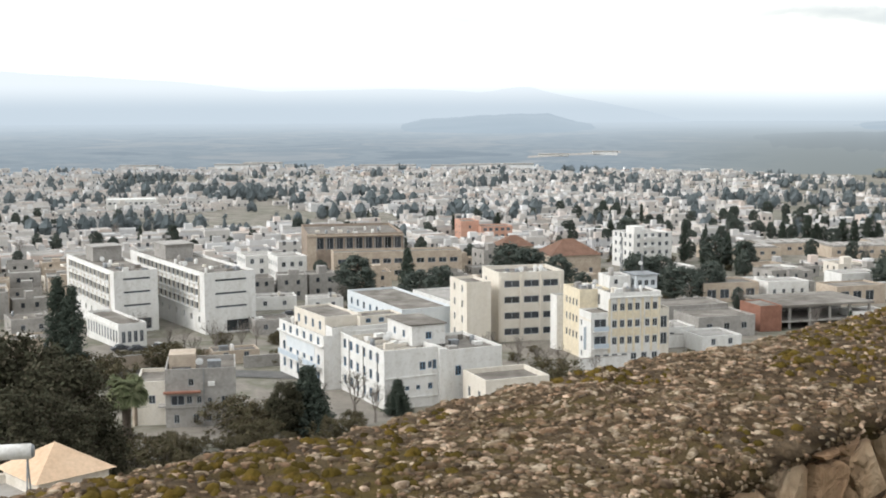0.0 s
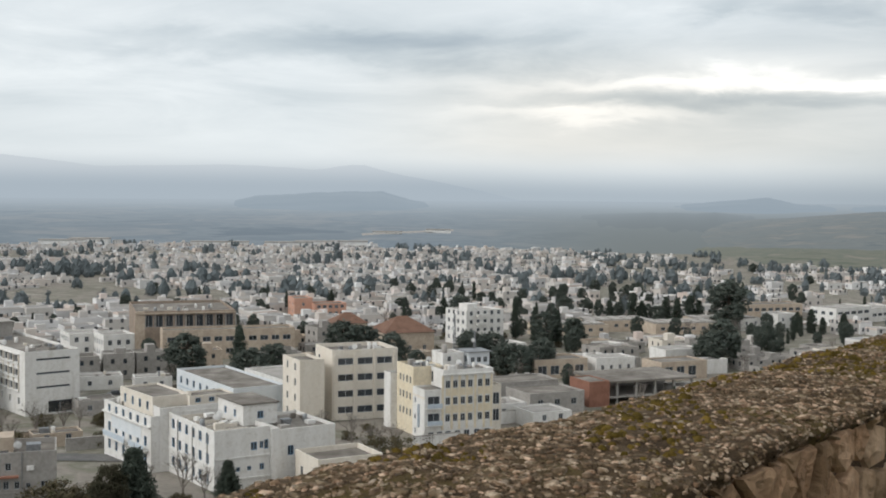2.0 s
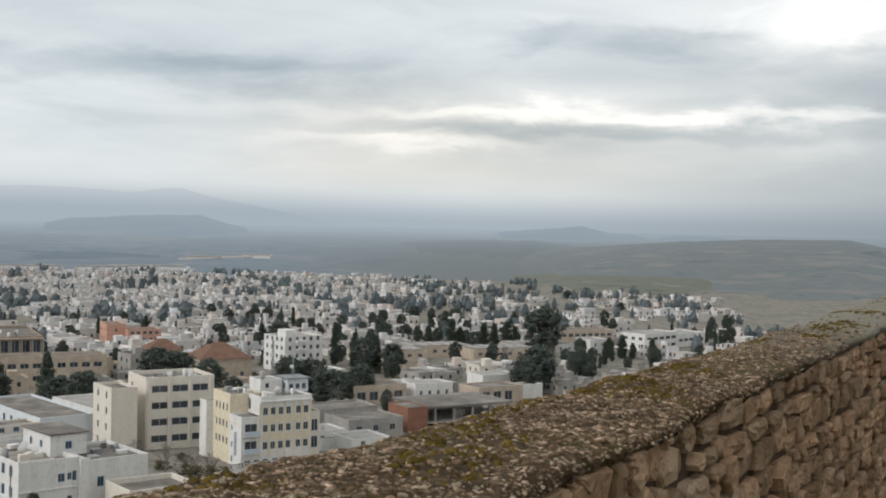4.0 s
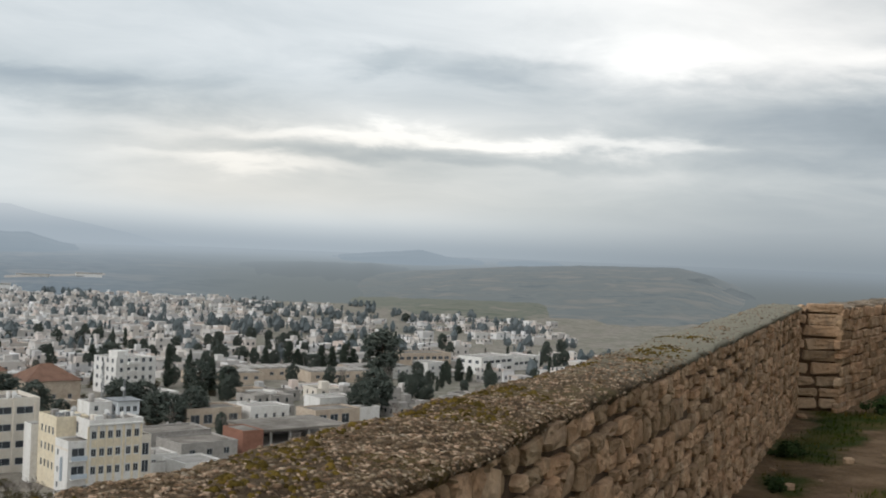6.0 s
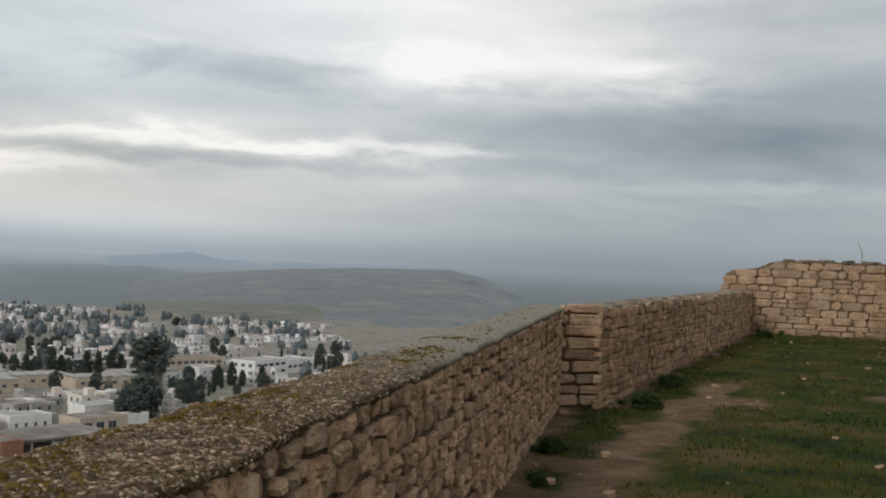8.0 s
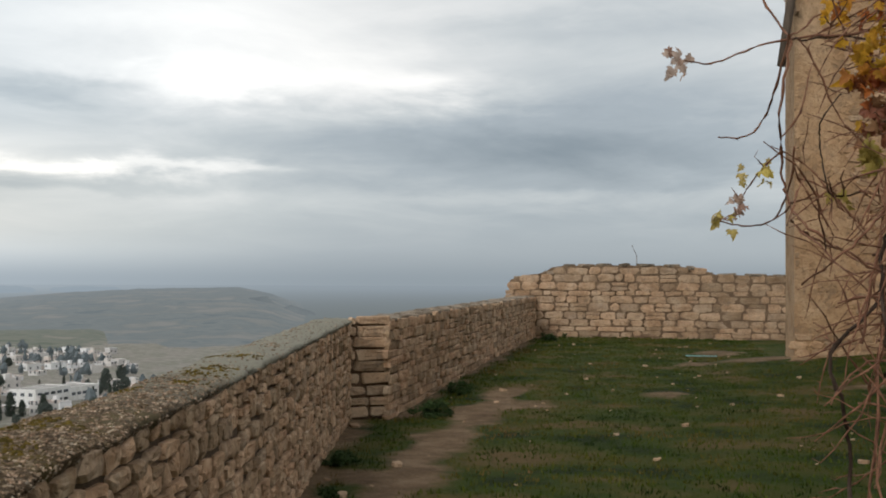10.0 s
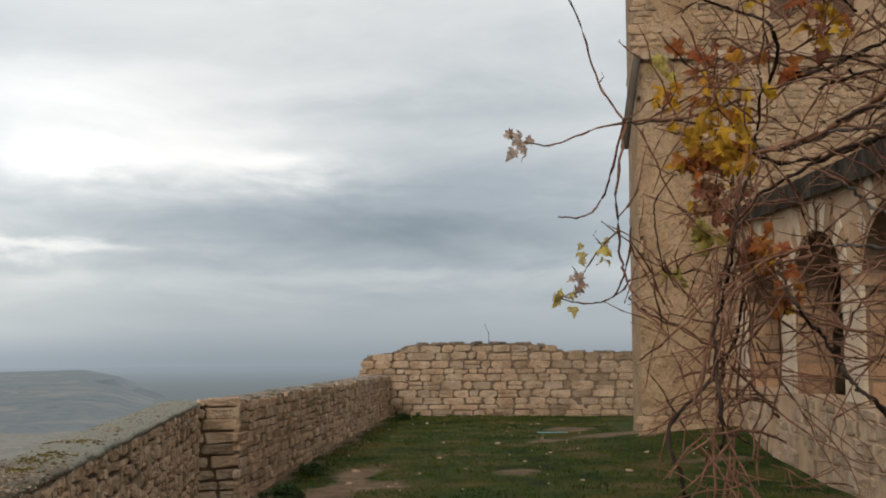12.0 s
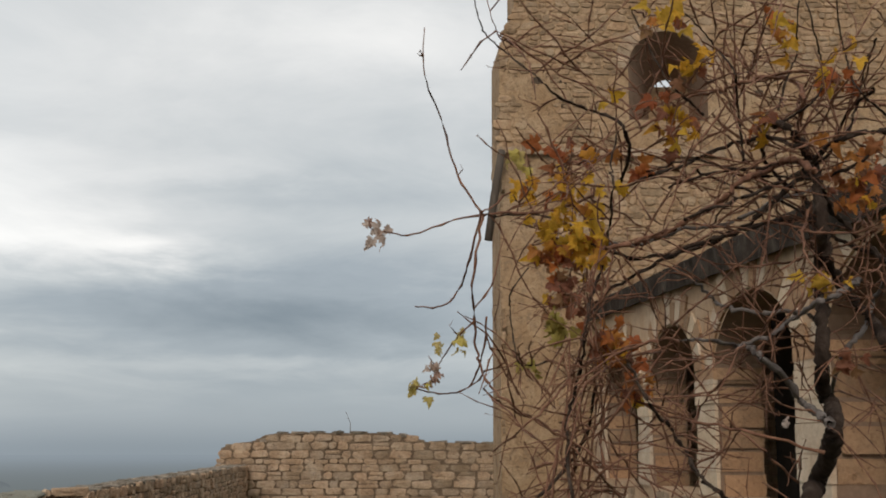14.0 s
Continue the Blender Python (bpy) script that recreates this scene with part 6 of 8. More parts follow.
# long low sheds
for i in range(4):
    f = (92.0 + i * 22, 416.0 + i * 3 + (i % 2) * 14)
    ob = building("long_shed", "long low shed with a pale ridged roof", "shed", f, 8, 13.0, 26.0, gz(f), gz(f) + 4.0, BEIGE, PALE_ROOF, None, (6, 1, 1.6, 1.2, 1.6, 3, 0.8, 0.8), SASH, 0.3, group="long sheds")
    for k in range(5):
        slab(ob, "roof_rib", (1 + k * 5, 0.5, 4.0), (4.6 + k * 5, 12.5, 4.5), PALE_ROOF)

# trees that stand out: kind, bearing, distance, height
TREES_NEAR = [
    ("pine", -19.6, 128, 19.2),
    ("pine", -17.7, 120, 16.5),
    ("pine", -16.6, 118, 12.2),
    ("pine", -20.1, 105, 14.0),
    ("pine", -18.4, 108, 13.2),
    ("pine", -21.7, 125, 19.0),
    ("cypress", -17.8, 228, 18.4),
    ("cypress", -17.2, 226, 16.9),
    ("palm", -14.95, 152, 13.4),
    ("conifer", -6.5, 172, 10.4),
    ("pine", -7.6, 170, 8.2),
    ("conifer", -2.2, 185, 5.9),
    ("leafless", -4.3, 181, 9.3),
    ("leafless", -3.3, 180, 6.6),
    ("leafless", -10.8, 240, 8.4),
    ("leafless", 4.7, 210, 7.9),
    ("leafless", -12.9, 245, 6.9),
    ("leafless", -9.6, 243, 7.4),
    ("leafless", -8.9, 250, 6.2),
    ("leafless", -12.2, 250, 5.6),
    ("leafless", -5.4, 262, 6.4),
    ("leafless", -3.0, 290, 7.5),
    ("leafless", 7.2, 214, 5.2),
    ("leafless", -11.8, 235, 6.0),
    ("leafless", -4.9, 305, 7.6),
    ("leafless", -3.9, 310, 7.0),
    ("leafless", 2.2, 229, 7.0),
    ("leafless", -14.2, 262, 7.5),
    ("leafless", 5.6, 216, 6.4),
    ("leafless", 3.6, 222, 7.4),
    ("leafless", -5.9, 186, 6.0),
    ("shrub", -9.3, 166, 3.4),
    ("shrub", -11.9, 160, 2.0),
    ("shrub", -8.5, 176, 5.2),
    ("shrub", -14.3, 150, 4.5),
    ("shrub", -10.4, 160, 2.2),
    ("shrub", -15.5, 215, 4.7),
    ("shrub", -16.5, 225, 5.3),
    ("shrub", -12.9, 230, 5.8),
    ("shrub", 5.4, 205, 5.8),
    ("shrub", -9.8, 178, 5.9),
]
TREES_MID = [
    ("cypress", -1.7, 300, 16.2),
    ("pine", -4.2, 312, 12.7),
    ("pine", -1.2, 296, 10.7),
    ("pine", -0.1, 320, 9.4),
    ("pine", 3.2, 345, 12.7),
    ("pine", 4.2, 350, 10.9),
    ("pine", 5.5, 330, 10.7),
    ("pine", 6.6, 380, 8.1),
    ("pine", 9.2, 335, 11.2),
    ("pine", 10.1, 338, 10.6),
    ("pine", 10.9, 325, 9.3),
    ("pine", 11.7, 322, 9.0),
    ("pine", 12.5, 330, 9.7),
    ("cypress", 11.3, 420, 14.7),
    ("cypress", 2.6, 560, 6.9),
    ("pine", 8.7, 470, 11.4),
    ("pine", 5.9, 520, 6.3),
    ("cypress", 7.9, 480, 9.5),
    ("pine", 12.8, 400, 11.2),
    ("cypress", 13.3, 400, 11.9),
    ("pine", 14.0, 395, 10.1),
    ("cypress", 12.2, 410, 12.0),
]
TREES_RIGHT = [
    ("pine", 13.6, 520, 7.9),
    ("pine", 14.6, 520, 7.0),
    ("cypress", 15.7, 490, 8.9),
    ("cypress", 16.8, 490, 11.4),
    ("cypress", 17.2, 490, 8.9),
    ("cypress", 18.3, 490, 10.6),
    ("cypress", 18.8, 488, 10.4),
    ("cypress", 19.4, 486, 11.7),
    ("cypress", 19.8, 486, 10.0),
    ("pine", 21.1, 470, 18.9),
    ("pine", 20.8, 358, 13.4),
    ("pine", 20.3, 352, 10.3),
    ("cypress", 22.8, 440, 5.8),
    ("cypress", 23.8, 430, 5.5),
    ("pine", 23.2, 400, 4.4),
    ("cypress", 24.2, 470, 7.9),
    ("cypress", 24.8, 470, 9.0),
    ("cypress", 25.3, 468, 6.4),
    ("cypress", 26.2, 462, 8.7),
    ("pine", 29.4, 560, 6.3),
    ("pine", 28.6, 560, 4.6),
    ("pine", 22.2, 900, 7.0),
    ("pine", 24.7, 780, 5.5),
    ("pine", 14.7, 700, 4.5),
    ("pine", 16.5, 680, 3.4),
]
TAKEN = []
for o in scene.objects:
    if o.parent is None and o.type == "EMPTY" and o.get("category") in ("building", "house", "shed"):
        w = [c for c in o.children if c.name.startswith(("wall", "roof_slab"))]
        if w:
            r = max(math.hypot(v.co.x, v.co.y) for v in w[0].data.vertices)
            mid = sum((Vector(v.co) for v in w[0].data.vertices), Vector()) / len(w[0].data.vertices)
            c = o.matrix_basis @ mid
            TAKEN.append((c.x, c.y, max((v.co - Vector((mid.x, mid.y, v.co.z))).length for v in w[0].data.vertices) * 0.85))


def is_free(x, y, pad=5.0):
    return all((x - a) ** 2 + (y - b) ** 2 > (r + pad) ** 2 for a, b, r in TAKEN)


def town_edge(b):
    """How far the houses reach at a bearing."""
    return lerp(b, [-40, -10, 0, 8, 14, 20, 26, 29, 31, 34, 38], [1330, 1350, 1290, 1230, 1200, 1150, 1020, 900, 700, 600, 540])


# belts of tall trees in the town: bearing, distance, number
BELTS = [(-12.5, 840, 18), (-10.0, 815, 20), (-6.8, 800, 22), (-4.6, 700, 12), (-1.4, 610, 18), (3.6, 980, 14), (-15.0, 540, 14), (-13.6, 560, 10), (1.0, 900, 8), (9.0, 830, 12), (14.5, 760, 14), (16.5, 730, 12), (-18.0, 760, 14)]

# ordinary houses: the nearer ones are things of their own, the rest one town
HOUSE_WALLS = [WHITE, BEIGE, CREAM, BEIGE, GREYR, GREYR, BEIGE, PALE_ROOF, GREYR, PALE_ROOF]
rh = random.Random(3)
spots = []
ca, sa = math.cos(radians(20)), math.sin(radians(20))
for iu in range(-125, 150):
    for iv in range(14, 182):
        if iv % 5 == 0 or (iu % 11 == 0 and iv % 3):
            continue
        u, v = iu * 8.4 + rh.uniform(-1.6, 1.6), iv * 7.9 + rh.uniform(-1.6, 1.6)
        x, y = u * ca - v * sa + 60, u * sa + v * ca
        d, b = math.hypot(x, y), math.degrees(math.atan2(x, y))
        if y < 0 or b < -27 or b > 40 or d < 235 or d > town_edge(b) + rh.uniform(-60, 40) or rh.random() < 0.26 + 0.40 * max(0.0, (d - 800) / 500):
            continue
        if d < 330 and (b > -7 and b < 24):
            continue
        if b > 8 and d > 540 and rh.random() < 0.74 * min(1.0, (b - 8) / 8):
            continue
        if any(abs(d - d0) < 9 and abs(b - b0) * 0.0175 * d < n0 * 1.6 for b0, d0, n0 in BELTS):
            continue
        if noise.noise((x * 0.006, y * 0.006, 2.0)) > 0.30 or not is_free(x, y, 6.0):
            continue
        if 7 < b < 31 and d < 560 and rh.random() < 0.15:
            continue
        if any(-9 < dt - d < 30 and abs(bt - b) * 0.0175 * d < 8 for _, bt, dt, _ in TREES_NEAR + TREES_MID + TREES_RIGHT):
            continue
        spots.append((d, x, y))
spots.sort()
for d, x, y in spots[:230]:
    TAKEN.append((x, y, 5.0))
    a, b = rh.uniform(5.5, 9), rh.uniform(6, 10)
    h = rh.choice((3.4, 3.6, 6.2, 6.6, 7.0))
    if 7 < math.degrees(math.atan2(x, y)) and d < 560:
        h = rh.uniform(2.9, 3.7)
    wall = rh.choice(HOUSE_WALLS)
    rows = 2 if h > 5 else 1
    lab = {"white_render": "white flat-roofed town house", "cream_render": "cream flat-roofed town house", "beige_render": "tan flat-roofed town house", "grey_render": "bare grey flat-roofed town house", "pale_flat_roof": "weathered concrete flat-roofed town house"}[wall.name]
    z = ground_z(x, y)
    ob = building("town_house", lab, "house", (x - b / 2, y - a / 2), 20 + rh.uniform(-8, 8), a, b, z, z + h, wall, rh.choice((ROOFTOP, PALE_ROOF)), (2, rows, 1.0, 1.3, 1.3, 3.0, 0.8, 0.8), (2, rows, 1.0, 1.3, 1.3, 3.0, 0.8, 0.8), SASH, rh.uniform(0.3, 0.9), "town houses", plain=True)
    if rh.random() < 0.5:
        slab(ob, "roof_room", (b * 0.4, a * 0.3, h - 0.9), (b * 0.4 + rh.uniform(2, 3), a * 0.3 + rh.uniform(2, 3), h + rh.uniform(0.8, 1.8)), wall)

# Far wall and roof tones are lifted and muted to stand in for haze.
k = Nodes("far_render")
rnd = k.n.new("ShaderNodeNewGeometry").outputs["Random Per Island"]
tone = k.ramp(rnd, [(0.0, (0.78, 0.78, 0.78)), (0.05, (0.46, 0.455, 0.45)), (0.24, (0.60, 0.555, 0.51)), (0.40, (0.48, 0.46, 0.445)), (0.5, (0.78, 0.78, 0.78)), (0.54, (0.60, 0.50, 0.44)), (0.72, (0.55, 0.525, 0.495)), (0.86, (0.66, 0.65, 0.635)), (1.0, (0.48, 0.475, 0.48))])
tone = k.mix(0.5, tone, k.ramp(k.noise(0.5, 4.0), [(0.3, 0.70), (0.7, 1.0)]), "MULTIPLY")
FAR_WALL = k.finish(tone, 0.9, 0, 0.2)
k = Nodes("far_roof")
rnd = k.n.new("ShaderNodeNewGeometry").outputs["Random Per Island"]
tone = k.ramp(rnd, [(0.0, (0.34, 0.34, 0.345)), (0.3, (0.46, 0.455, 0.445)), (0.55, (0.60, 0.595, 0.585)), (0.75, (0.40, 0.385, 0.37)), (0.9, (0.45, 0.33, 0.27)), (1.0, (0.74, 0.74, 0.735))])
FAR_ROOF = k.finish(tone, 0.95, 0, 0.2)
FAR_GLASS = surface("far_glass", [(0.06, 0.065, 0.075), (0.12, 0.125, 0.13)], 0.2, 1.0, 0.4, 0.0)
walls, roofs, panes = Mesh(), Mesh(), Mesh()
for d, x, y in spots[230:]:
    a, b = rh.uniform(2.4, 4.4), rh.uniform(2.6, 5.0)
    h = rh.choice((3.0, 3.2, 3.4, 3.6, 5.8, 6.4)) * rh.uniform(0.9, 1.1)
    small = lerp(d, [420, 850], [1.0, 0.82])
    a, b, h = a * small, b * small * 1.15, max(2.4, h * (0.35 + 0.5 * small) - 0.4)
    t = radians(20 + rh.uniform(-9, 9))
    z = ground_z(x, y)
    e = rh.uniform(0.3, 0.9)
    walls.box((-b, -a, -2), (b, a, h - e), 0, t, (x, y, z))
    for lo, hi in (((-b, -a), (b, -a + 0.3)), ((-b, a - 0.3), (b, a)), ((-b, -a + 0.3), (-b + 0.3, a - 0.3)), ((b - 0.3, -a + 0.3), (b, a - 0.3))):
        walls.box((*lo, h - e), (*hi, h), 0, t, (x, y, z))
    roofs.box((-b + 0.3, -a + 0.3, h - e), (b - 0.3, a - 0.3, h - e + 0.05), 0, t, (x, y, z))
    if rh.random() < 0.35:
        walls.box((-b * 0.5, 0, h - e), (b * 0.1, a * 0.7, h + 1.9), 0, t, (x, y, z))
    for st in range(2 if h > 5 else 1):
        for q in range(2):
            if rh.random() < 0.8:
                wx = -b + 2 * b * (q + 0.5) / 2
                panes.box((wx - 0.55, -a - 0.03, 1.1 + 3 * st), (wx + 0.55, -a + 0.02, 2.5 + 3 * st), 0, t, (x, y, z))
        for q in range(2):
            if rh.random() < 0.7:
                wy = -a + 2 * a * (q + 0.5) / 2
                panes.box((-b - 0.03, wy - 0.55, 1.1 + 3 * st), (-b + 0.02, wy + 0.55, 2.5 + 3 * st), 0, t, (x, y, z))
town = thing("far_town", "far flat-roofed houses in white, cream and tan across the valley", "town", kind="stuff")
tagged(part("walls", walls, FAR_WALL, town), kind="stuff")
tagged(part("roofs", roofs, FAR_ROOF, town), kind="stuff")
tagged(part("windows", panes, FAR_GLASS, town), kind="stuff")

# sheds and a pale works yard out on the plain
for b, d, ln, wd, h in ((-9.6, 1330, 46, 14, 5), (-8.4, 1345, 40, 16, 6), (-2.6, 1300, 60, 12, 4), (0.6, 1290, 50, 12, 4), (2.4, 1320, 70, 12, 4), (3.4, 1300, 40, 14, 5), (7.6, 1700, 34, 14, 4), (5.2, 1640, 40, 12, 3), (-14.0, 1360, 40, 12, 4)):
    x, y, _ = bearing(b, d)
    ob = thing("far_shed", "long white shed far out on the plain", "shed", (x, y, ground_z(x, y)), radians(-4), "far sheds")
    slab(ob, "wall", (-ln / 2, -wd / 2, -3), (ln / 2, wd / 2, h), WHITE)
    slab(ob, "roof", (-ln / 2 - 0.5, -wd / 2 - 0.5, h), (ln / 2 + 0.5, wd / 2 + 0.5, h + 1.2), PALE_ROOF)
m = Mesh()
for i in range(12):
    a, b = 4.0 + 0.36 * i, 4.0 + 0.36 * (i + 1)
    da, db = 1560 + 14 * i, 1560 + 14 * (i + 1)
    m.poly([bearing(a, da, ground_z(*bearing(a, da)[:2]) + 1.5), bearing(b, db, ground_z(*bearing(b, db)[:2]) + 1.5), bearing(b, db + 40, ground_z(*bearing(b, db + 40)[:2]) + 2.5), bearing(a, da + 40, ground_z(*bearing(a, da + 40)[:2]) + 2.5)])
tagged(part("road", m, PALE_ROOF), "pale earth road across the far plain", "road", kind="structure")

# ---- trees ----
def foliage(name, tones, spread=0.5):
    k = Nodes(name)
    rnd = k.n.new("ShaderNodeNewGeometry").outputs["Random Per Island"]
    col = k.ramp(rnd, [(i / (len(tones) - 1), c) for i, c in enumerate(tones)])
    col = k.mix(0.5, col, k.ramp(k.noise(0.35, 3.0), [(0.3, 0.55), (0.7, 1.0)]), "MULTIPLY")
    return k.finish(col, 0.9, 0, 0.15)


# Needle and cypress greens are lightened: haze is put into their colour.
NEEDLE = foliage("dark_needles", [(0.062, 0.080, 0.070), (0.095, 0.112, 0.096), (0.078, 0.096, 0.082), (0.12, 0.128, 0.106)])
NEAR_LEAF = foliage("olive_needles", [(0.050, 0.053, 0.033), (0.070, 0.068, 0.043), (0.060, 0.058, 0.037), (0.088, 0.076, 0.052)])
CYPRESS = foliage("cypress_green", [(0.048, 0.064, 0.052), (0.078, 0.094, 0.074), (0.062, 0.078, 0.062)])
DRY = foliage("dry_shrub", [(0.085, 0.070, 0.040), (0.13, 0.105, 0.065), (0.065, 0.070, 0.035), (0.16, 0.13, 0.09)])
FROND = foliage("palm_frond", [(0.07, 0.085, 0.04), (0.12, 0.135, 0.07), (0.17, 0.175, 0.10)])
BARK = surface("bark", [(0.07, 0.055, 0.042), (0.13, 0.105, 0.085)], 3.0, 20.0, 0.95, 0.02)
TWIG_GREY = surface("grey_twigs", [(0.15, 0.13, 0.115), (0.24, 0.215, 0.19)], 3.0, 20.0, 0.95, 0.0)
rt = random.Random(17)


def tuft(m, c, size, r, n, fine=1.0):
    """A ragged clump of leaf blades round c."""
    for _ in range(n):
        d = Vector((r.gauss(0, 1), r.gauss(0, 1), r.gauss(0, 0.8))).normalized()
        p = Vector(c) + d * size * r.uniform(0.2, 1.0)
        a = Vector((r.gauss(0, 1), r.gauss(0, 1), r.gauss(0, 0.7))).normalized() * size * fine * r.uniform(0.22, 0.45)
        b = a.cross(d)
        if b.length < 1e-6:
            continue
        b = b.normalized() * size * fine * r.uniform(0.10, 0.22)
        i = len(m.v)
        m.v += [tuple(p - a * 0.6), tuple(p + b + d * size * 0.06), tuple(p + a), tuple(p - b)]
        m.f += [(i, i + 1, i + 2, i + 3)]
        m.m.append(0)


def pine_parts(seed, blades=48, fine=1.0):
    """Unit pine, height 1: bent trunk, limbs, and a wide uneven crown."""
    r = random.Random(seed)
    t, c = Mesh(), Mesh()
    bend = (r.uniform(-0.06, 0.06), r.uniform(-0.06, 0.06))
    spine = [(bend[0] * s * s, bend[1] * s * s, s) for s in (0, 0.2, 0.4, 0.6, 0.8, 0.93)]
    t.tube(spine, [0.032, 0.027, 0.023, 0.018, 0.012, 0.005], 7)
    for _ in range(16):
        s = r.uniform(0.28, 0.8)
        w = r.uniform(0, 2 * math.pi)
        ln = r.uniform(0.14, 0.28)
        b0 = Vector((bend[0] * s * s, bend[1] * s * s, s))
        b1 = b0 + Vector((math.cos(w) * ln, math.sin(w) * ln, ln * r.uniform(0.1, 0.5)))
        t.tube([b0, (b0 + b1) / 2 + Vector((0, 0, -0.02)), b1], [0.010, 0.007, 0.003], 5)
    lump = [(r.uniform(0, 6.28), r.uniform(-0.8, 0.9), r.uniform(0.6, 1.25)) for _ in range(9)]
    for _ in range(150):
        w, v = r.uniform(0, 2 * math.pi), r.uniform(-1, 1)
        swell = 1.0
        for lw, lv, amp in lump:
            d = math.hypot(math.sin((w - lw) / 2) * 2, v - lv)
            swell += (amp - 0.95) * math.exp(-(d / 0.6) ** 2)
        q = math.sqrt(max(0.0, 1 - v * v)) * swell * r.uniform(0.55, 1.0)
        zc = 0.54 + 0.42 * v * min(1.1, swell)
        tuft(c, (math.cos(w) * q * 0.29 + bend[0] * 0.5, math.sin(w) * q * 0.29 + bend[1] * 0.5, zc), r.uniform(0.055, 0.11), r, blades, fine)
    return t, c


def fine_pine_parts(seed):
    """The same pine with small leaf blades, for the trees close below."""
    return pine_parts(seed + 20, 150, 0.5)


def cypress_parts(seed, wide=0.12):
    r = random.Random(seed)
    t, c = Mesh(), Mesh()
    t.tube([(0, 0, 0), (0, 0, 0.5), (0, 0, 0.97)], [0.022, 0.014, 0.003], 6)
    for i in range(46):
        s = 0.06 + 0.93 * i / 46
        prof = wide * (math.sin(min(1.0, (1.02 - s) * 1.6) * math.pi / 2)) * (0.55 + 0.45 * min(1, s * 6))
        for _ in range(8):
            w = r.uniform(0, 2 * math.pi)
            q = prof * r.uniform(0.25, 1.0)
            tuft(c, (math.cos(w) * q, math.sin(w) * q, s + r.uniform(-0.02, 0.02)), r.uniform(0.03, 0.055), r, 26)
    return t, c


def conifer_parts(seed):
    r = random.Random(seed)
    t, c = Mesh(), Mesh()
    t.tube([(0, 0, 0), (0, 0, 0.5), (0.01, 0, 1.0)], [0.03, 0.018, 0.003], 6)
    for i in range(15):
        s = 0.10 + 0.84 * i / 15
        ln = 0.36 * (1.02 - s) * r.uniform(0.8, 1.15) + 0.02
        for j in range(7):
            w = 2 * math.pi * (j + r.uniform(-0.3, 0.3)) / 7
            b1 = (math.cos(w) * ln, math.sin(w) * ln, s + 0.03 - ln * 0.15)
            t.tube([(0, 0, s), b1], [0.006, 0.002], 4)
            for q in (0.25, 0.5, 0.75, 1.0):
                tuft(c, (b1[0] * q, b1[1] * q, s + (b1[2] - s) * q), 0.06 + 0.04 * (1 - s), r, 34)
    return t, c


def branching(m, p, d, ln, rad, depth, r):
    q = p + d * ln
    mid = (p + q) / 2 + Vector((r.uniform(-1, 1), r.uniform(-1, 1), r.uniform(-1, 1))) * ln * 0.06
    m.tube([p, mid, q], [rad, rad * 0.8, rad * 0.6], 5 if depth > 1 else 3)
    if depth == 0:
        return
    for _ in range(3 if depth > 1 else 4):
        e = (d + Vector((r.gauss(0, 0.45), r.gauss(0, 0.45), r.gauss(0.12, 0.3)))).normalized()
        branching(m, p.lerp(q, r.uniform(0.55, 1.0)), e, ln * r.uniform(0.55, 0.8), rad * 0.55, depth - 1, r)


def leafless_parts(seed):
    r = random.Random(seed)
    t, c = Mesh(), Mesh()
    t.tube([(0, 0, 0), (0.01, 0, 0.2), (0, 0.01, 0.36)], [0.03, 0.024, 0.018], 7)
    for _ in range(5):
        d = Vector((r.gauss(0, 0.35), r.gauss(0, 0.35), 1)).normalized()
        branching(c, Vector((0, 0, r.uniform(0.2, 0.36))), d, 0.26, 0.011, 4, r)
    return t, c


def palm_parts(seed):
    r = random.Random(seed)
    t, c = Mesh(), Mesh()
    t.tube([(0, 0, z) for z in (0, 0.1, 0.3, 0.5, 0.66, 0.74, 0.80)], [0.05, 0.042, 0.038, 0.040, 0.055, 0.085, 0.05], 10)
    for i in range(120):
        w = r.uniform(0, 2 * math.pi)
        lift = r.uniform(-0.55, 1.3)
        ln = r.uniform(0.15, 0.21)
        base = Vector((0, 0, 0.80))
        out = Vector((math.cos(w), math.sin(w), 0))
        pts = [base + out * (ln * q * math.cos(lift * 0.7)) + Vector((0, 0, ln * (math.sin(lift) * q - 0.55 * q * q))) for q in (0, 0.35, 0.7, 1.0)]
        side = out.cross(Vector((0, 0, 1)))
        c.tube(pts[:3], [0.004, 0.003, 0.002], 3)
        hub = pts[2]
        for j in range(9):
            f = (j - 4) / 4
            tip = hub + (pts[3] - pts[2]) * (1.5 - 0.5 * abs(f)) + side * f * 0.09 + Vector((0, 0, -0.03 * abs(f)))
            n = (tip - hub).cross(Vector((0, 0, 1)))
            n = n.normalized() * 0.010 if n.length > 1e-6 else Vector((0.006, 0, 0))
            c.poly([hub, hub.lerp(tip, 0.5) + n, tip, hub.lerp(tip, 0.5) - n])
    return t, c


def shrub_parts(seed):
    r = random.Random(seed)
    t, c = Mesh(), Mesh()
    for _ in range(9):
        d = Vector((r.gauss(0, 0.6), r.gauss(0, 0.6), 1)).normalized()
        branching(t, Vector((r.uniform(-0.3, 0.3), r.uniform(-0.3, 0.3), 0)), d, 0.34, 0.012, 2, r)
    for _ in range(46):
        tuft(c, (r.gauss(0, 0.36), r.gauss(0, 0.36), r.uniform(0.08, 0.8)), r.uniform(0.12, 0.22), r, 90, 0.62)
    return t, c


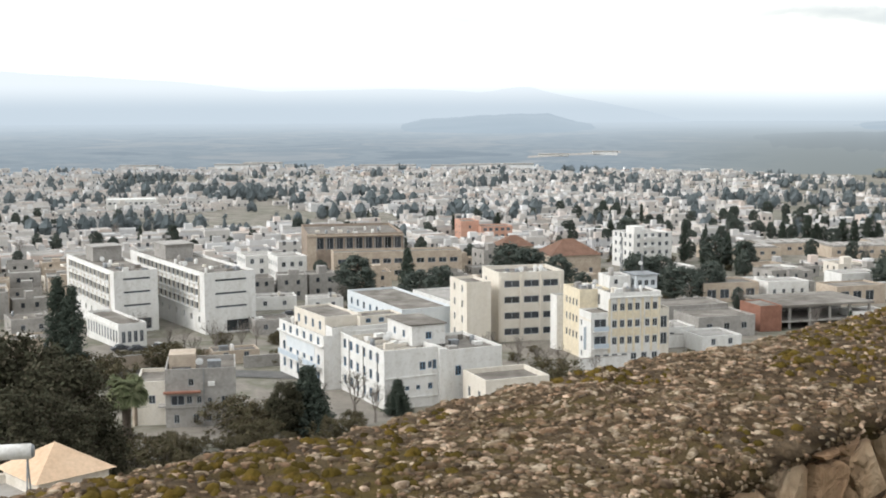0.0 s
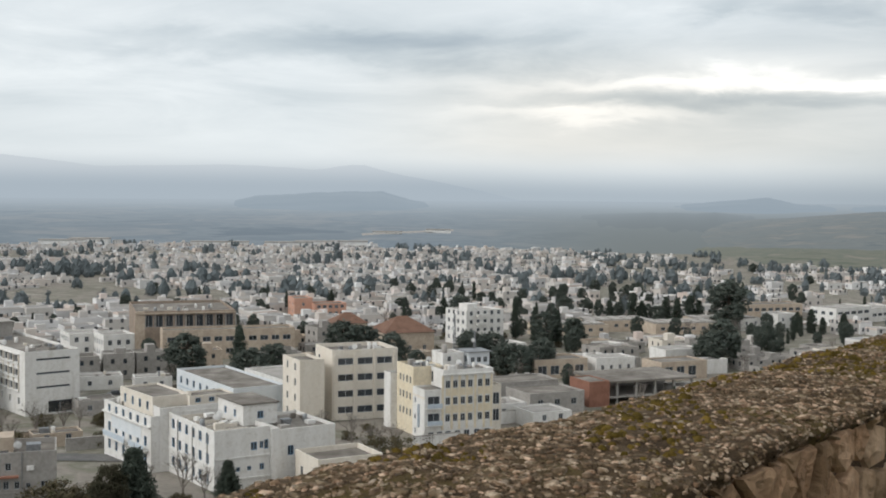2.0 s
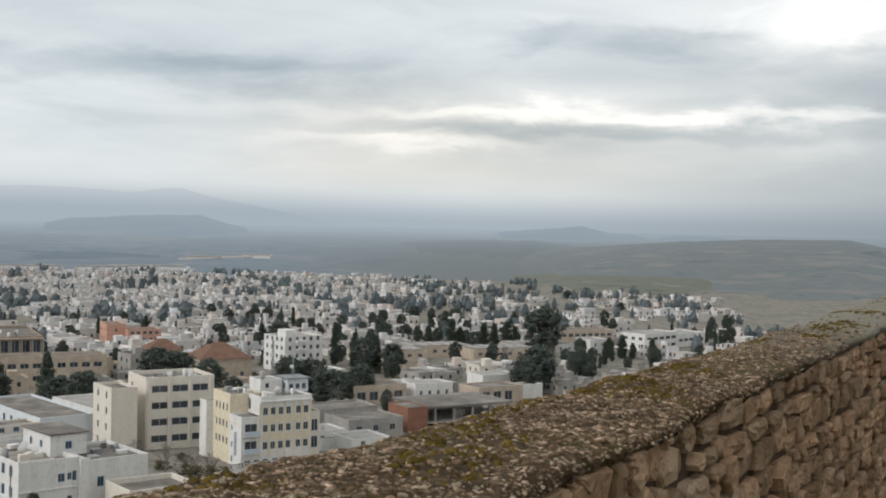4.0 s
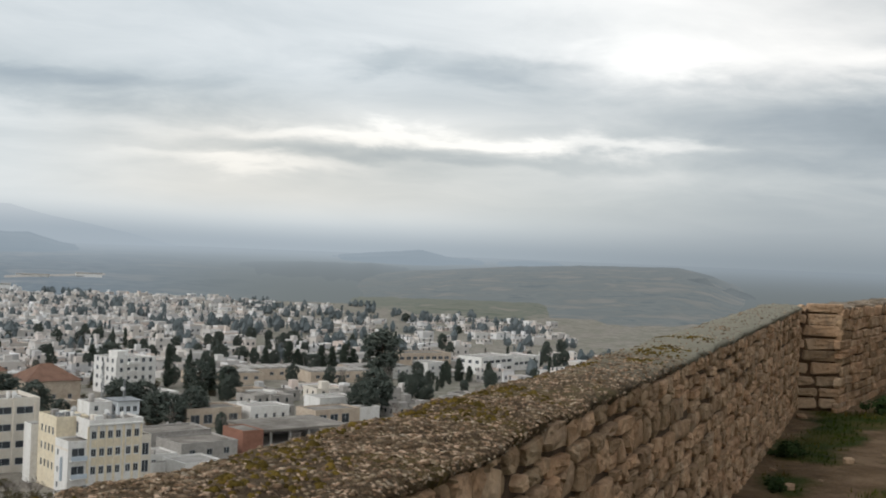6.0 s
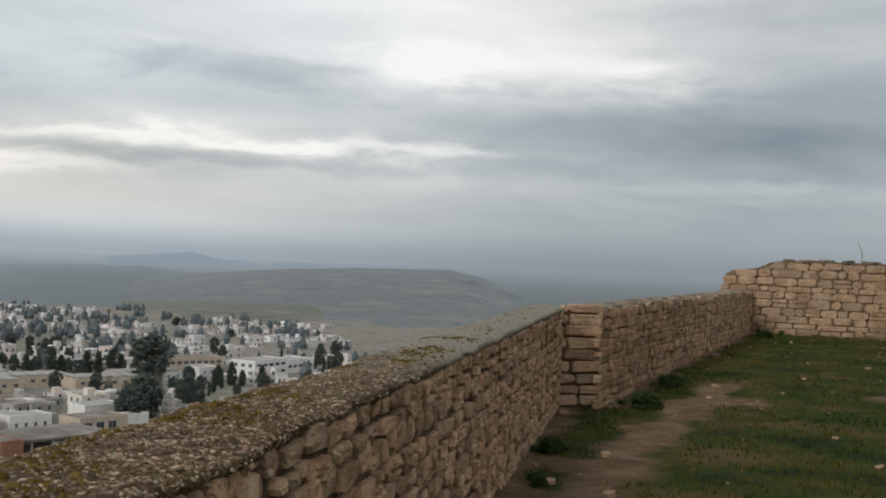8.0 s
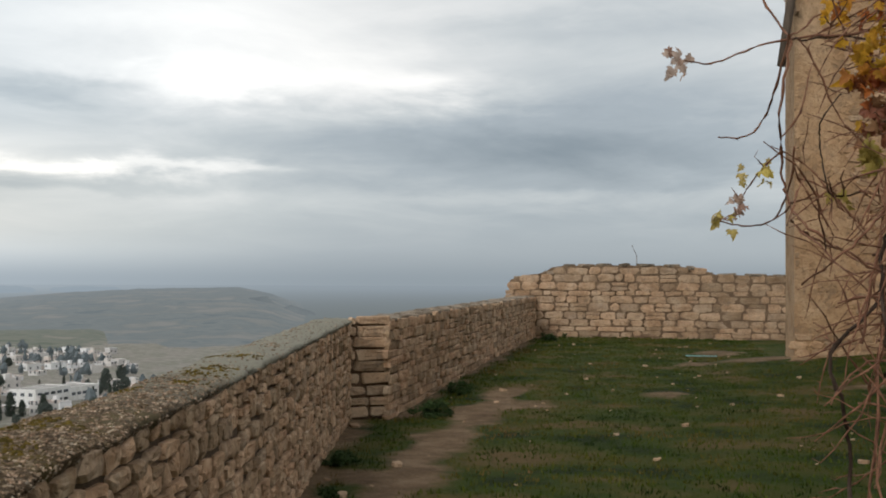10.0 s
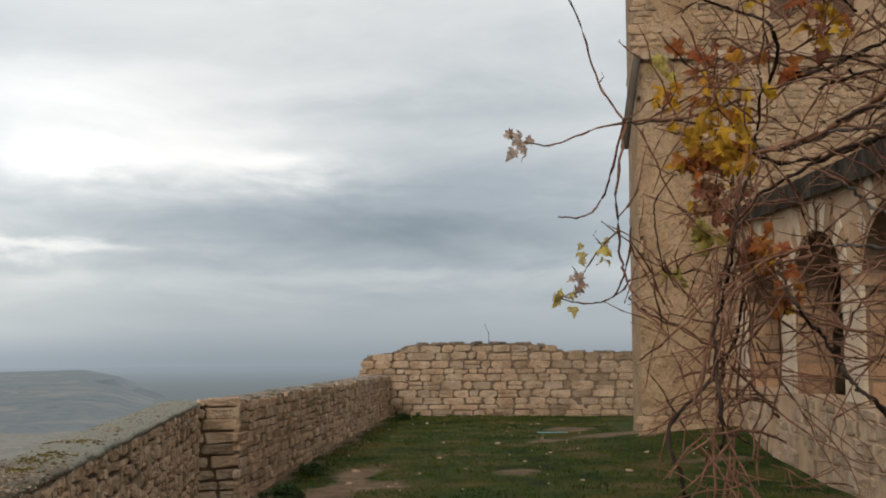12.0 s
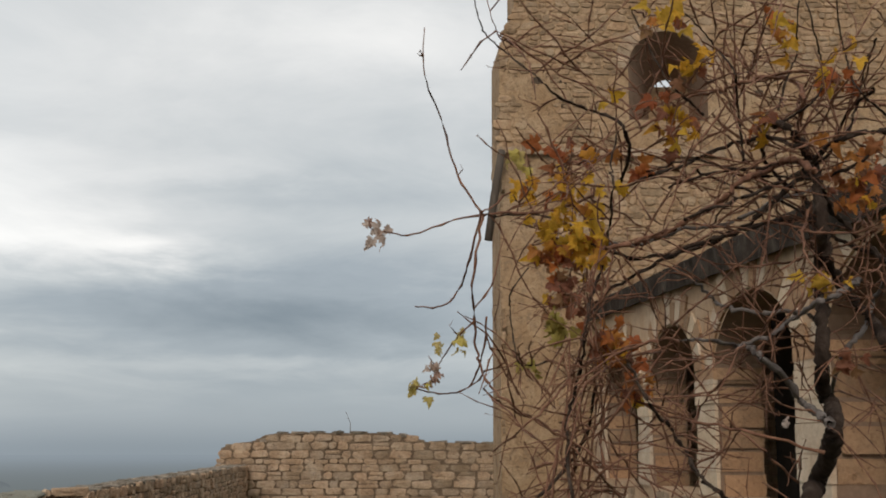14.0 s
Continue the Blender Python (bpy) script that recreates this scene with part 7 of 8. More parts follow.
KINDS = {
    "pine": (pine_parts, NEEDLE, BARK, "dark green pine with a ragged crown", "tree", 5),
    "near_pine": (fine_pine_parts, NEAR_LEAF, BARK, "dark olive-green pine with a dense ragged crown", "tree", 3),
    "cypress": (cypress_parts, CYPRESS, BARK, "slim dark green cypress tree", "tree", 4),
    "conifer": (conifer_parts, CYPRESS, BARK, "dark green conical conifer tree", "tree", 2),
    "leafless": (leafless_parts, TWIG_GREY, TWIG_GREY, "leafless grey-brown winter tree", "tree", 3),
    "palm": (palm_parts, FROND, BARK, "palm with a ball of grey-green fronds", "palm", 1),
    "shrub": (shrub_parts, DRY, TWIG_GREY, "dry brownish garden shrub", "shrub", 4),
}
STOCK = {}


def plant(kind, x, y, z, height, wide=1.0):
    make, leaf, bark, label, cat, variants = KINDS[kind]
    v = rt.randrange(variants)
    m = Matrix.Translation((x, y, z)) @ Matrix.Rotation(rt.uniform(0, 6.28), 4, "Z") @ Matrix.Diagonal((height * wide, height * wide, height, 1))
    if (kind, v) not in STOCK:
        t, c = make(100 + v)
        name = {"pine": "pine_tree", "near_pine": "pine_tree", "cypress": "cypress_tree", "conifer": "conifer_tree", "leafless": "leafless_tree", "palm": "palm_tree", "shrub": "shrub"}[kind]
        ob = thing(name, label, cat, group=name.replace("_", " ") + "s in the town")
        part("trunk" if kind != "shrub" else "stem", t, bark, ob, smooth=True)
        part("crown", c, leaf, ob)
        ob.matrix_basis = m
        STOCK[kind, v] = ob
        return ob
    ob = copy_thing(STOCK[kind, v], Matrix())
    ob.matrix_basis = m
    return ob


for kind, b, d, h in TREES_NEAR + TREES_MID + TREES_RIGHT:
    x, y, _ = bearing(b, d)
    wide = {"pine": 1.05, "shrub": 1.3}.get(kind, 1.0)
    if kind == "cypress" and d < 310:
        wide = 1.15
    if kind == "cypress" and d > 430:
        wide = 1.9
    if kind == "pine" and d > 290:
        wide = 1.45
    if kind == "pine" and d < 200:
        kind = "near_pine"
    plant(kind, x, y, ground_z(x, y) - 0.1, h + 0.1, wide)

# hedges and weeds of the slope below the parapet
rs = random.Random(23)
for _ in range(260):
    b, d = rs.uniform(-21, -3), rs.uniform(120, 300)
    x, y, _ = bearing(b, d)
    if is_free(x, y, 2.0) and noise.noise((x * 0.04, y * 0.04, 7)) > -0.12:
        plant("shrub", x, y, ground_z(x, y) - 0.1, rs.uniform(1.2, 3.6))
for _ in range(70):
    b, d = rs.uniform(-15.5, -6), rs.uniform(140, 186)
    x, y, _ = bearing(b, d)
    if is_free(x, y, 0.5):
        plant("shrub", x, y, ground_z(x, y) - 0.1, rs.uniform(0.9, 2.4))
for _ in range(170):
    b, d = rs.uniform(-1, 24), rs.uniform(205, 430)
    x, y, _ = bearing(b, d)
    if is_free(x, y, 2.5):
        plant("shrub", x, y, ground_z(x, y) - 0.1, rs.uniform(1.0, 2.6))
for _ in range(330):
    b, d = rs.uniform(-24, 30) if rs.random() < 0.6 else rs.uniform(6, 30), rs.uniform(265, 640)
    x, y, _ = bearing(b, d)
    if is_free(x, y, 3.0):
        plant(rs.choice(("pine", "cypress", "pine", "leafless")), x, y, ground_z(x, y) - 0.1, rs.uniform(5, 9.5))

# far trees between the houses
far = Mesh()
# Leaf tones are pushed to blue-grey: haze painted into the foliage.
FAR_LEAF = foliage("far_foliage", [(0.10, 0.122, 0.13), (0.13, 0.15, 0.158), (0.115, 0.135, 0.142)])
for k in range(330):
    if k < len(BELTS):
        b, d, n = BELTS[k]
        along, span = 0.2 - radians(b), n * 2.6
        n = int(n * 1.4)
    else:
        b, d = rs.uniform(-26, 33), 470 + 900 * rs.random() ** 0.8
        along = rs.uniform(0, 3.14)
        n = rs.choice((1, 2, 3, 5, 8, 12))
        span = n * 2.6
    cx, cy, _ = bearing(b, d)
    for i in range(n):
        q = rs.uniform(-1, 1) * span
        x, y = cx + q * math.cos(along) + rs.uniform(-4, 4), cy + q * math.sin(along) * 0.6 + rs.uniform(-4, 4)
        if math.hypot(x, y) > town_edge(b) or not is_free(x, y, 2.0):
            continue
        h = rs.uniform(3.5, 7.5) * (1.3 if n < 3 else 1.0) * (1.4 if k < len(BELTS) else 1.0)
        wide = rs.choice((0.14, 0.35, 0.45, 0.5))
        z = ground_z(x, y)
        core = len(far.v)
        for s in (0.08, 0.3, 0.55, 0.8, 0.97):
            for e in range(7):
                w = 2 * math.pi * e / 7 + s
                q2 = 0.8 * wide * h * math.sin(math.pi * min(0.95, s * 0.8 + 0.15)) * rs.uniform(0.6, 1.15)
                far.v.append((x + q2 * math.cos(w), y + q2 * math.sin(w), z + h * (s + rs.uniform(-0.05, 0.05))))
        for ring in range(4):
            for e in range(7):
                f = (e + 1) % 7
                far.f.append((core + ring * 7 + e, core + ring * 7 + f, core + ring * 7 + 7 + f, core + ring * 7 + 7 + e))
                far.m.append(0)
        for _ in range(10):
            s = rs.uniform(0.15, 1.0)
            q2 = wide * h * math.sin(math.pi * min(0.95, s * 0.8 + 0.15)) * rs.uniform(0.5, 1)
            w = rs.uniform(0, 6.28)
            tuft(far, (x + q2 * math.cos(w), y + q2 * math.sin(w), z + h * s), h * 0.17, rs, 10)
tagged(part("far_trees", far, FAR_LEAF), "dark trees scattered between far houses, greyed blue by painted haze", "trees", kind="stuff")

def parked_car(x, y, turn, paint, label):
    """A small saloon: body shell with wheel arches cut by dark wheels, and a glazed cabin."""
    ob = thing("car", label, "car", (x, y, ground_z(x, y) + 0.12), turn, "parked cars")
    m = Mesh()
    side = [(-2.0, 0.35), (-2.05, 0.75), (-1.5, 0.92), (1.3, 0.95), (2.0, 0.80), (2.05, 0.40)]
    for y0, y1 in ((-0.8, 0.8),):
        n = len(side)
        i = len(m.v)
        m.v += [(a, y0, z) for a, z in side] + [(a, y1, z) for a, z in side]
        m.f += [tuple(i + k for k in range(n)), tuple(i + n + k for k in reversed(range(n)))]
        m.m += [0, 0]
        for k in range(n):
            j = (k + 1) % n
            m.f.append((i + k, i + n + k, i + n + j, i + j))
            m.m.append(0)
    part("body", m, paint, ob)
    for nm, lo, hi, mat in (("cabin", 0.0, 0.42, GLASS), ("roof", 0.42, 0.50, paint)):
        m = Mesh()
        i = len(m.v)
        for q, w in ((lo, 0.74), (hi, 0.62 if nm == "cabin" else 0.58)):
            s0, s1 = (-1.25 + q * 0.8, 0.95 - q * 0.9)
            m.v += [(s0, -w, 0.93 + q), (s1, -w, 0.93 + q), (s1, w, 0.93 + q), (s0, w, 0.93 + q)]
        for f in ((0, 1, 5, 4), (1, 2, 6, 5), (2, 3, 7, 6), (3, 0, 4, 7), (4, 5, 6, 7)):
            m.f.append(f)
            m.m.append(0)
        part(nm, m, mat, ob)
    for wx in (-1.25, 1.25):
        for wy in (-0.82, 0.62):
            m = Mesh()
            m.tube([(wx, wy, 0.3), (wx, wy + 0.2, 0.3)], [0.3, 0.3], 12)
            part("wheel", m, TYRE, ob)
    return ob


TYRE = surface("tyre_rubber", [(0.02, 0.02, 0.02), (0.04, 0.04, 0.04)], 4.0, 30.0, 0.9, 0.0)
CAR_WHITE = surface("white_car_paint", [(0.62, 0.62, 0.62), (0.68, 0.68, 0.68)], 1.0, 6.0, 0.35, 0.0, spec=0.5)
CAR_DARK = surface("dark_car_paint", [(0.035, 0.038, 0.045), (0.06, 0.062, 0.07)], 1.0, 6.0, 0.35, 0.0, spec=0.5)
for x, y, turn, paint, label in ((-66.0, 244.6, 0.5, CAR_DARK, "dark parked car by the annex"), (-62.3, 243.6, 0.4, CAR_DARK, "dark parked car by the annex"), (-58.4, 246.5, 0.6, CAR_WHITE, "white parked car by the annex"), (-29.5, 290.0, 0.2, CAR_WHITE, "white parked car in a yard"), (-37.5, 293.0, 0.3, CAR_DARK, "dark parked car in a yard"), (62.0, 279.0, 0.3, CAR_WHITE, "white parked car in a yard"), (57.0, 277.5, 0.3, CAR_DARK, "dark parked car in a yard")):
    parked_car(x, y, turn, paint, label)

# walls, yards and lanes among the nearer houses
ROADWAY = surface("lane_asphalt", [(0.10, 0.098, 0.095), (0.16, 0.155, 0.15)], 0.3, 3.0, 0.95, 0.0)
for nm, pts, w in (("road", ((-24.5, 240), (-12, 226), (-3, 214), (2, 208), (8, 214), (13, 228)), 3.2), ("road", ((-24, 150), (-17, 146), (-13.5, 150), (-10, 158), (-7, 162)), 2.2)):
    m = Mesh()
    P = [Vector(bearing(b, d)) for b, d in pts]
    line = []
    for a, b in zip(P, P[1:]):
        line += [a.lerp(b, q / 6) for q in range(6)]
    line.append(P[-1])
    for i, p in enumerate(line):
        d = (line[min(i + 1, len(line) - 1)] - line[max(i - 1, 0)]).normalized()
        n = Vector((-d.y, d.x, 0)) * w
        for q in (p + n, p - n):
            m.v.append((q.x, q.y, ground_z(q.x, q.y) + 0.12))
    for i in range(len(line) - 1):
        m.f.append((2 * i, 2 * i + 1, 2 * i + 3, 2 * i + 2))
        m.m.append(0)
    tagged(part(nm, m, ROADWAY), "grey lane winding below the hill", "road", kind="structure")
for b, d, ln, h, turn, mat in ((-16.2, 232, 26, 2.4, 25, BEIGE), (-9.5, 228, 22, 2.2, 20, GREYR), (-14.6, 184, 12, 3.0, 75, BEIGE), (-6.6, 262, 24, 2.0, 12, GREYR), (6.5, 222, 10, 2.2, 20, WHITE), (10.5, 250, 14, 2.6, 18, WHITE)):
    x, y, _ = bearing(b, d)
    ob = thing("yard_wall", "plain rendered garden yard wall", "wall", (x, y, ground_z(x, y)), radians(turn), "yard walls")
    slab(ob, "wall", (0, 0, -2), (ln, 0.3, h), mat)
    slab(ob, "coping", (-0.05, -0.06, h), (ln + 0.05, 0.36, h + 0.12), PALE_ROOF)

# ---- roof furniture ----
DISH = surface("satellite_dish_paint", [(0.62, 0.62, 0.61), (0.72, 0.72, 0.71)], 1.0, 4.0, 0.5, 0.0)


def satellite_dish(x, y, z, turn):
    ob = thing("satellite_dish", "small white satellite dish on a short mast", "satellite dish", (x, y, z), turn, "satellite dishes")
    m = Mesh()
    m.tube([(0, 0, 0), (0, 0, 1.1)], [0.04, 0.04], 6)
    part("mast", m, METAL, ob)
    m = Mesh()
    n = 12
    for q in (0.0, 0.33, 0.6):
        for i in range(n):
            w = 2 * math.pi * i / n
            m.v.append((q * math.cos(w), -0.1 - 0.25 * (0.36 - q * q), 1.25 + q * math.sin(w) * 0.95 + 0.1))
    for j in range(2):
        for i in range(n):
            e = (i + 1) % n
            m.f.append((j * n + i, j * n + e, (j + 1) * n + e, (j + 1) * n + i))
            m.m.append(0)
    part("dish", m, DISH, ob, smooth=True)
    return ob


for x, y, z in ((-11.5 + 2.2, 196.5, -36.4), (-9.0, 199.5, -36.4), (16.5, 255.0, -32.8), (21.0, 258.0, -32.8), (30.5, 241.5, -33.7), (36.0, 236.5, -33.7), (-60.0, 280.0, -34.5), (-82.0, 290.0, -34.5), (-14.0, 222.0, -37.0), (-37.0, 181.0, -37.1), (66.0, 398.0, -38.4)):
    satellite_dish(x, y, z, rt.uniform(-0.6, 0.4))
for nm, x, y, z, h in (("radio_mast", 36.4, 246.0, -31.2, 7.5), ("radio_mast", 40.2, 243.5, -31.5, 4.5)):
    ob = thing(nm, "slender lattice radio mast with small drum antennas", "antenna", (x, y, z))
    for a in range(3):
        w = 2 * math.pi * a / 3
        m = Mesh()
        m.tube([(0.3 * math.cos(w), 0.3 * math.sin(w), -0.6), (0.12 * math.cos(w), 0.12 * math.sin(w), h)], [0.11, 0.08], 5)
        part("leg", m, METAL, ob)
    for q in range(int(h * 1.5)):
        zz = q / 1.5
        m = Mesh()
        r = 0.3 - 0.18 * zz / h
        pts = [(r * math.cos(w), r * math.sin(w), zz) for w in (0, 2.094, 4.189, 6.283)]
        m.tube(pts, [0.06] * 4, 4)
        part("brace", m, METAL, ob)
    m = Mesh()
    m.tube([(-0.35, -0.3, h * 0.6), (-0.35, -0.6, h * 0.6)], [0.4, 0.4], 12)
    part("drum", m, DISH, ob)

# ---- the grapevine by the building ----
VINE_BARK = surface("vine_bark", [(0.028, 0.018, 0.013), (0.055, 0.036, 0.026), (0.10, 0.07, 0.052)], 14.0, 90.0, 0.95, 0.012, stretch=(1, 1, 0.25), hewn=1.5, spec=0.08)
GREY_BARK = surface("grey_vine_bark", [(0.10, 0.075, 0.062), (0.17, 0.135, 0.115), (0.23, 0.19, 0.165)], 14.0, 90.0, 0.95, 0.008)
CANE = surface("vine_cane", [(0.085, 0.036, 0.020), (0.185, 0.080, 0.043), (0.25, 0.122, 0.070)], 20.0, 90.0, 0.8, 0.003)
rv = random.Random(41)
vine = thing("grapevine", "tangled half-bare grapevine with a few yellow and rust leaves", "vine", kind="")


def sky_point(b, e, d):
    """A place by bearing, angle above the eye and distance from the eye."""
    return Vector(bearing(b, d * math.cos(radians(e)), EYE + d * math.sin(radians(e)))) + Vector((0.2, -0.08, 0))


def smooth_line(pts, n=6, wob=0.0):
    out = []
    P = [pts[0]] + list(pts) + [pts[-1]]
    for i in range(1, len(P) - 2):
        a, b, c, d = P[i - 1:i + 3]
        for q in range(n):
            t = q / n
            v = 0.5 * ((2 * b) + (c - a) * t + (2 * a - 5 * b + 4 * c - d) * t * t + (3 * b - a - 3 * c + d) * t ** 3)
            out.append(v + Vector((rv.uniform(-1, 1), rv.uniform(-1, 1), rv.uniform(-1, 1))) * wob)
    out.append(Vector(pts[-1]))
    return out


def stem(name, rows, r0, r1, dist, mat=None, sides=7, wob=0.006):
    pts = smooth_line([sky_point(b, e, dist + 0.12 * math.sin(i * 1.7 + dist * 9)) for i, (b, e) in enumerate(rows)], 6, wob if min(r0, r1) > 0.0032 else 0.0025)
    n = len(pts)
    radii = [(r0 + (r1 - r0) * i / (n - 1)) * (0.72 if r0 < 0.02 else 0.9) * (1.35 if i % 5 == 0 and r0 < 0.02 else 1.0) for i in range(n)]
    m = Mesh()
    m.tube(pts, radii, sides)
    part(name, m, mat or CANE, vine, smooth=True)
    return pts


lines = []
lines.append(stem("trunk", [(73.9, -5.2), (74.4, -2.8), (74.9, -1.6), (75.5, -0.3), (75.8, 0.7), (75.7, 1.7), (75.4, 2.4), (75.4, 3.7), (75.5, 5.2), (75.5, 6.7), (75.5, 8.2), (75.7, 9.7), (75.6, 11.3), (75.4, 12.6), (75.0, 13.5), (74.4, 14.4), (73.6, 14.6)], 0.037, 0.012, 4, VINE_BARK, 10))
lines.append(stem("limb", [(78.2, 4.4), (77.6, 5.5), (76.5, 6.9), (75.9, 8.2), (75.8, 9.2), (75.7, 10.5)], 0.022, 0.015, 4.05, VINE_BARK, 8))
lines.append(stem("limb", [(75.6, 1.0), (75.2, 1.3), (74.5, 1.9), (73.6, 3.2), (72.7, 4.0), (72.2, 4.5), (71.6, 4.5), (70.4, 4.8), (68.9, 4.8)], 0.019, 0.006, 3.95, GREY_BARK, 7))
lines.append(stem("limb", [(71.9, 4.5), (73.2, 5.0), (73.9, 5.5), (74.6, 5.9), (75.3, 6.4), (76.3, 6.8), (77.2, 7.4)], 0.008, 0.012, 3.9, GREY_BARK, 6))
lines.append(stem("limb", [(78.6, 7.6), (77.8, 6.6), (77.2, 5.2), (76.7, 4.6), (76.1, 3.6), (75.7, 2.4)], 0.013, 0.01, 4.1, GREY_BARK, 7))
lines.append(stem("cane", [(69.0, 8.0), (70.0, 7.4), (70.7, 6.6), (71.2, 6.3), (72.7, 6.0), (74.4, 6.0), (75.1, 5.7)], 0.006, 0.01, 4, GREY_BARK, 6))
lines.append(stem("cane", [(66.7, 3.8), (67.7, 1.9), (68.6, 0.7), (69.3, -0.4), (69.9, -1.5), (71.0, -2.5), (71.8, -3.6)], 0.006, 0.012, 3.9, VINE_BARK, 7))
lines.append(stem("cane", [(65.7, 9.2), (67.1, 9.4), (68.7, 9.9), (70.1, 10.6), (71.3, 11.3), (72.4, 12.2), (73.4, 12.5), (74.5, 12.9), (75.5, 12.3)], 0.01, 0.014, 3.9, CANE, 7))
lines.append(stem("cane", [(65.0, 6.3), (66.2, 7.4), (67.9, 8.3), (70.0, 9.2), (72.3, 9.9), (74.1, 10.2), (75.6, 10.0)], 0.007, 0.011, 4.05, VINE_BARK, 7))
lines.append(stem("cane", [(65.7, 9.4), (67.4, 9.3), (69.5, 10.0), (71.3, 10.1), (73.7, 11.1), (75.8, 11.5), (78.3, 11.3)], 0.008, 0.01, 4.15, GREY_BARK, 6))
lines.append(stem("stem", [(64.1, -4.4), (64.0, -2.4), (63.8, 0.5), (64.2, 2.5), (64.7, 4.6), (65.0, 6.5), (65.5, 8.1), (66.0, 10.2), (66.2, 12.0), (66.1, 13.2), (66.5, 14.6)], 0.009, 0.004, 3.85, VINE_BARK, 7))
lines.append(stem("cane", [(63.0, -2.9), (63.3, -0.6), (64.0, 2.3), (64.5, 4.4), (65.7, 7.0), (66.2, 9.1)], 0.006, 0.005, 3.95, CANE, 6))
lines.append(stem("cane", [(60.4, -0.3), (61.7, 0.7), (63.3, 2.3), (64.4, 3.6), (66.0, 4.2), (68.1, 4.8), (69.0, 4.8)], 0.004, 0.008, 3.8, CANE, 6))
lines.append(stem("cane", [(59.9, 2.6), (60.8, 1.9), (62.2, 1.2), (63.5, 0.5), (64.3, -0.3), (65.8, -1.9), (66.6, -2.9)], 0.004, 0.007, 4, CANE, 6))
lines.append(stem("cane", [(66.8, 14.5), (68.1, 15.0), (69.9, 16.0), (71.1, 16.2), (72.0, 16.4), (73.2, 16.7), (74.6, 16.5), (75.1, 15.9), (75.1, 15.4), (74.8, 14.1)], 0.006, 0.01, 3.95, CANE, 6))
lines.append(stem("cane", [(69.9, 19.8), (70.6, 19.0), (71.2, 18.2), (71.8, 17.5), (72.1, 16.8), (72.1, 15.8), (72.2, 14.6), (72.3, 13.0)], 0.003, 0.006, 4, VINE_BARK, 6))
lines.append(stem("cane", [(71.7, 20.7), (71.8, 19.3), (72.1, 18.2), (72.4, 17.5), (72.8, 16.8)], 0.002, 0.004, 4.05, CANE, 5))
lines.append(stem("cane", [(73.8, 20.5), (73.4, 18.9), (73.1, 17.7), (73.0, 16.8)], 0.002, 0.004, 4.1, CANE, 5))
lines.append(stem("cane", [(75.2, 20.4), (75.0, 18.6), (74.9, 17.6), (74.5, 16.7), (74.0, 15.2)], 0.003, 0.005, 3.95, VINE_BARK, 5))
lines.append(stem("cane", [(75.4, 20.3), (75.8, 18.5), (76.0, 17.3), (76.1, 16.4), (75.6, 15.5), (75.0, 15.1), (74.1, 14.6)], 0.003, 0.006, 3.9, VINE_BARK, 5))
lines.append(stem("cane", [(76.8, 20.2), (76.9, 18.4), (77.1, 17.3), (77.3, 16.4), (77.8, 15.5), (78.8, 14.5)], 0.003, 0.006, 4, VINE_BARK, 5))
lines.append(stem("cane", [(74.1, 14.8), (75.2, 15.3), (76.5, 15.1), (78.3, 15.0), (79.3, 14.7)], 0.005, 0.006, 4.1, CANE, 5))
lines.append(stem("cane", [(78.5, 18.0), (77.8, 16.6), (77.3, 14.7), (76.5, 13.5), (75.5, 12.6)], 0.004, 0.008, 4.1, VINE_BARK, 6))
lines.append(stem("cane", [(59.6, 21.1), (59.8, 20.0), (60.2, 19.2), (61.4, 18.2), (62.7, 17.2), (63.7, 16.3), (65.0, 15.7), (66.3, 15.2), (66.8, 14.7), (67.0, 13.5), (66.4, 12.0)], 0.0022, 0.009, 3.9, VINE_BARK, 6))
lines.append(stem("shoot", [(60.2, 21.0), (60.6, 19.6), (61.1, 18.7), (61.4, 18.2)], 0.002, 0.003, 3.9, CANE, 5))
lines.append(stem("cane", [(63.3, 17.7), (63.9, 17.2), (65.7, 16.6), (67.1, 15.7), (67.6, 14.6)], 0.003, 0.006, 4, CANE, 5))
lines.append(stem("cane", [(67.2, 20.3), (67.7, 19.2), (68.2, 18.1), (68.9, 16.9), (69.6, 16.1), (70.5, 15.2)], 0.003, 0.006, 4.05, VINE_BARK, 5))
lines.append(stem("cane", [(62.1, 8.3), (61.3, 7.2), (61.2, 6.5), (61.3, 5.4), (61.5, 4.3), (61.8, 3.7), (63.1, 3.9)], 0.003, 0.004, 3.9, VINE_BARK, 5))
lines.append(stem("cane", [(59.9, 10.9), (61.0, 11.7), (62.4, 12.5), (63.8, 13.1), (65.1, 13.3), (66.5, 13.7)], 0.004, 0.005, 4, CANE, 6))
lines.append(stem("cane", [(60.0, 10.8), (61.6, 10.8), (63.5, 10.6), (65.0, 9.4), (65.7, 9.2)], 0.004, 0.006, 4.05, VINE_BARK, 6))
lines.append(stem("cane", [(68.6, -2.3), (69.3, -0.3), (69.9, 1.7), (71.8, 3.7), (74.2, 5.7), (75.5, 7.7)], 0.004, 0.006, 4.1, CANE, 6))
lines.append(stem("cane", [(67.4, 8.0), (68.1, 5.9), (69.3, 3.8), (70.8, 1.7), (72.7, -0.3), (74.1, -1.6)], 0.004, 0.006, 4, CANE, 6))
lines.append(stem("cane", [(65.0, 7.0), (65.4, 4.4), (66.7, 2.3), (69.0, 1.2), (71.7, 0.7), (75.3, -0.3)], 0.004, 0.007, 3.9, CANE, 6))
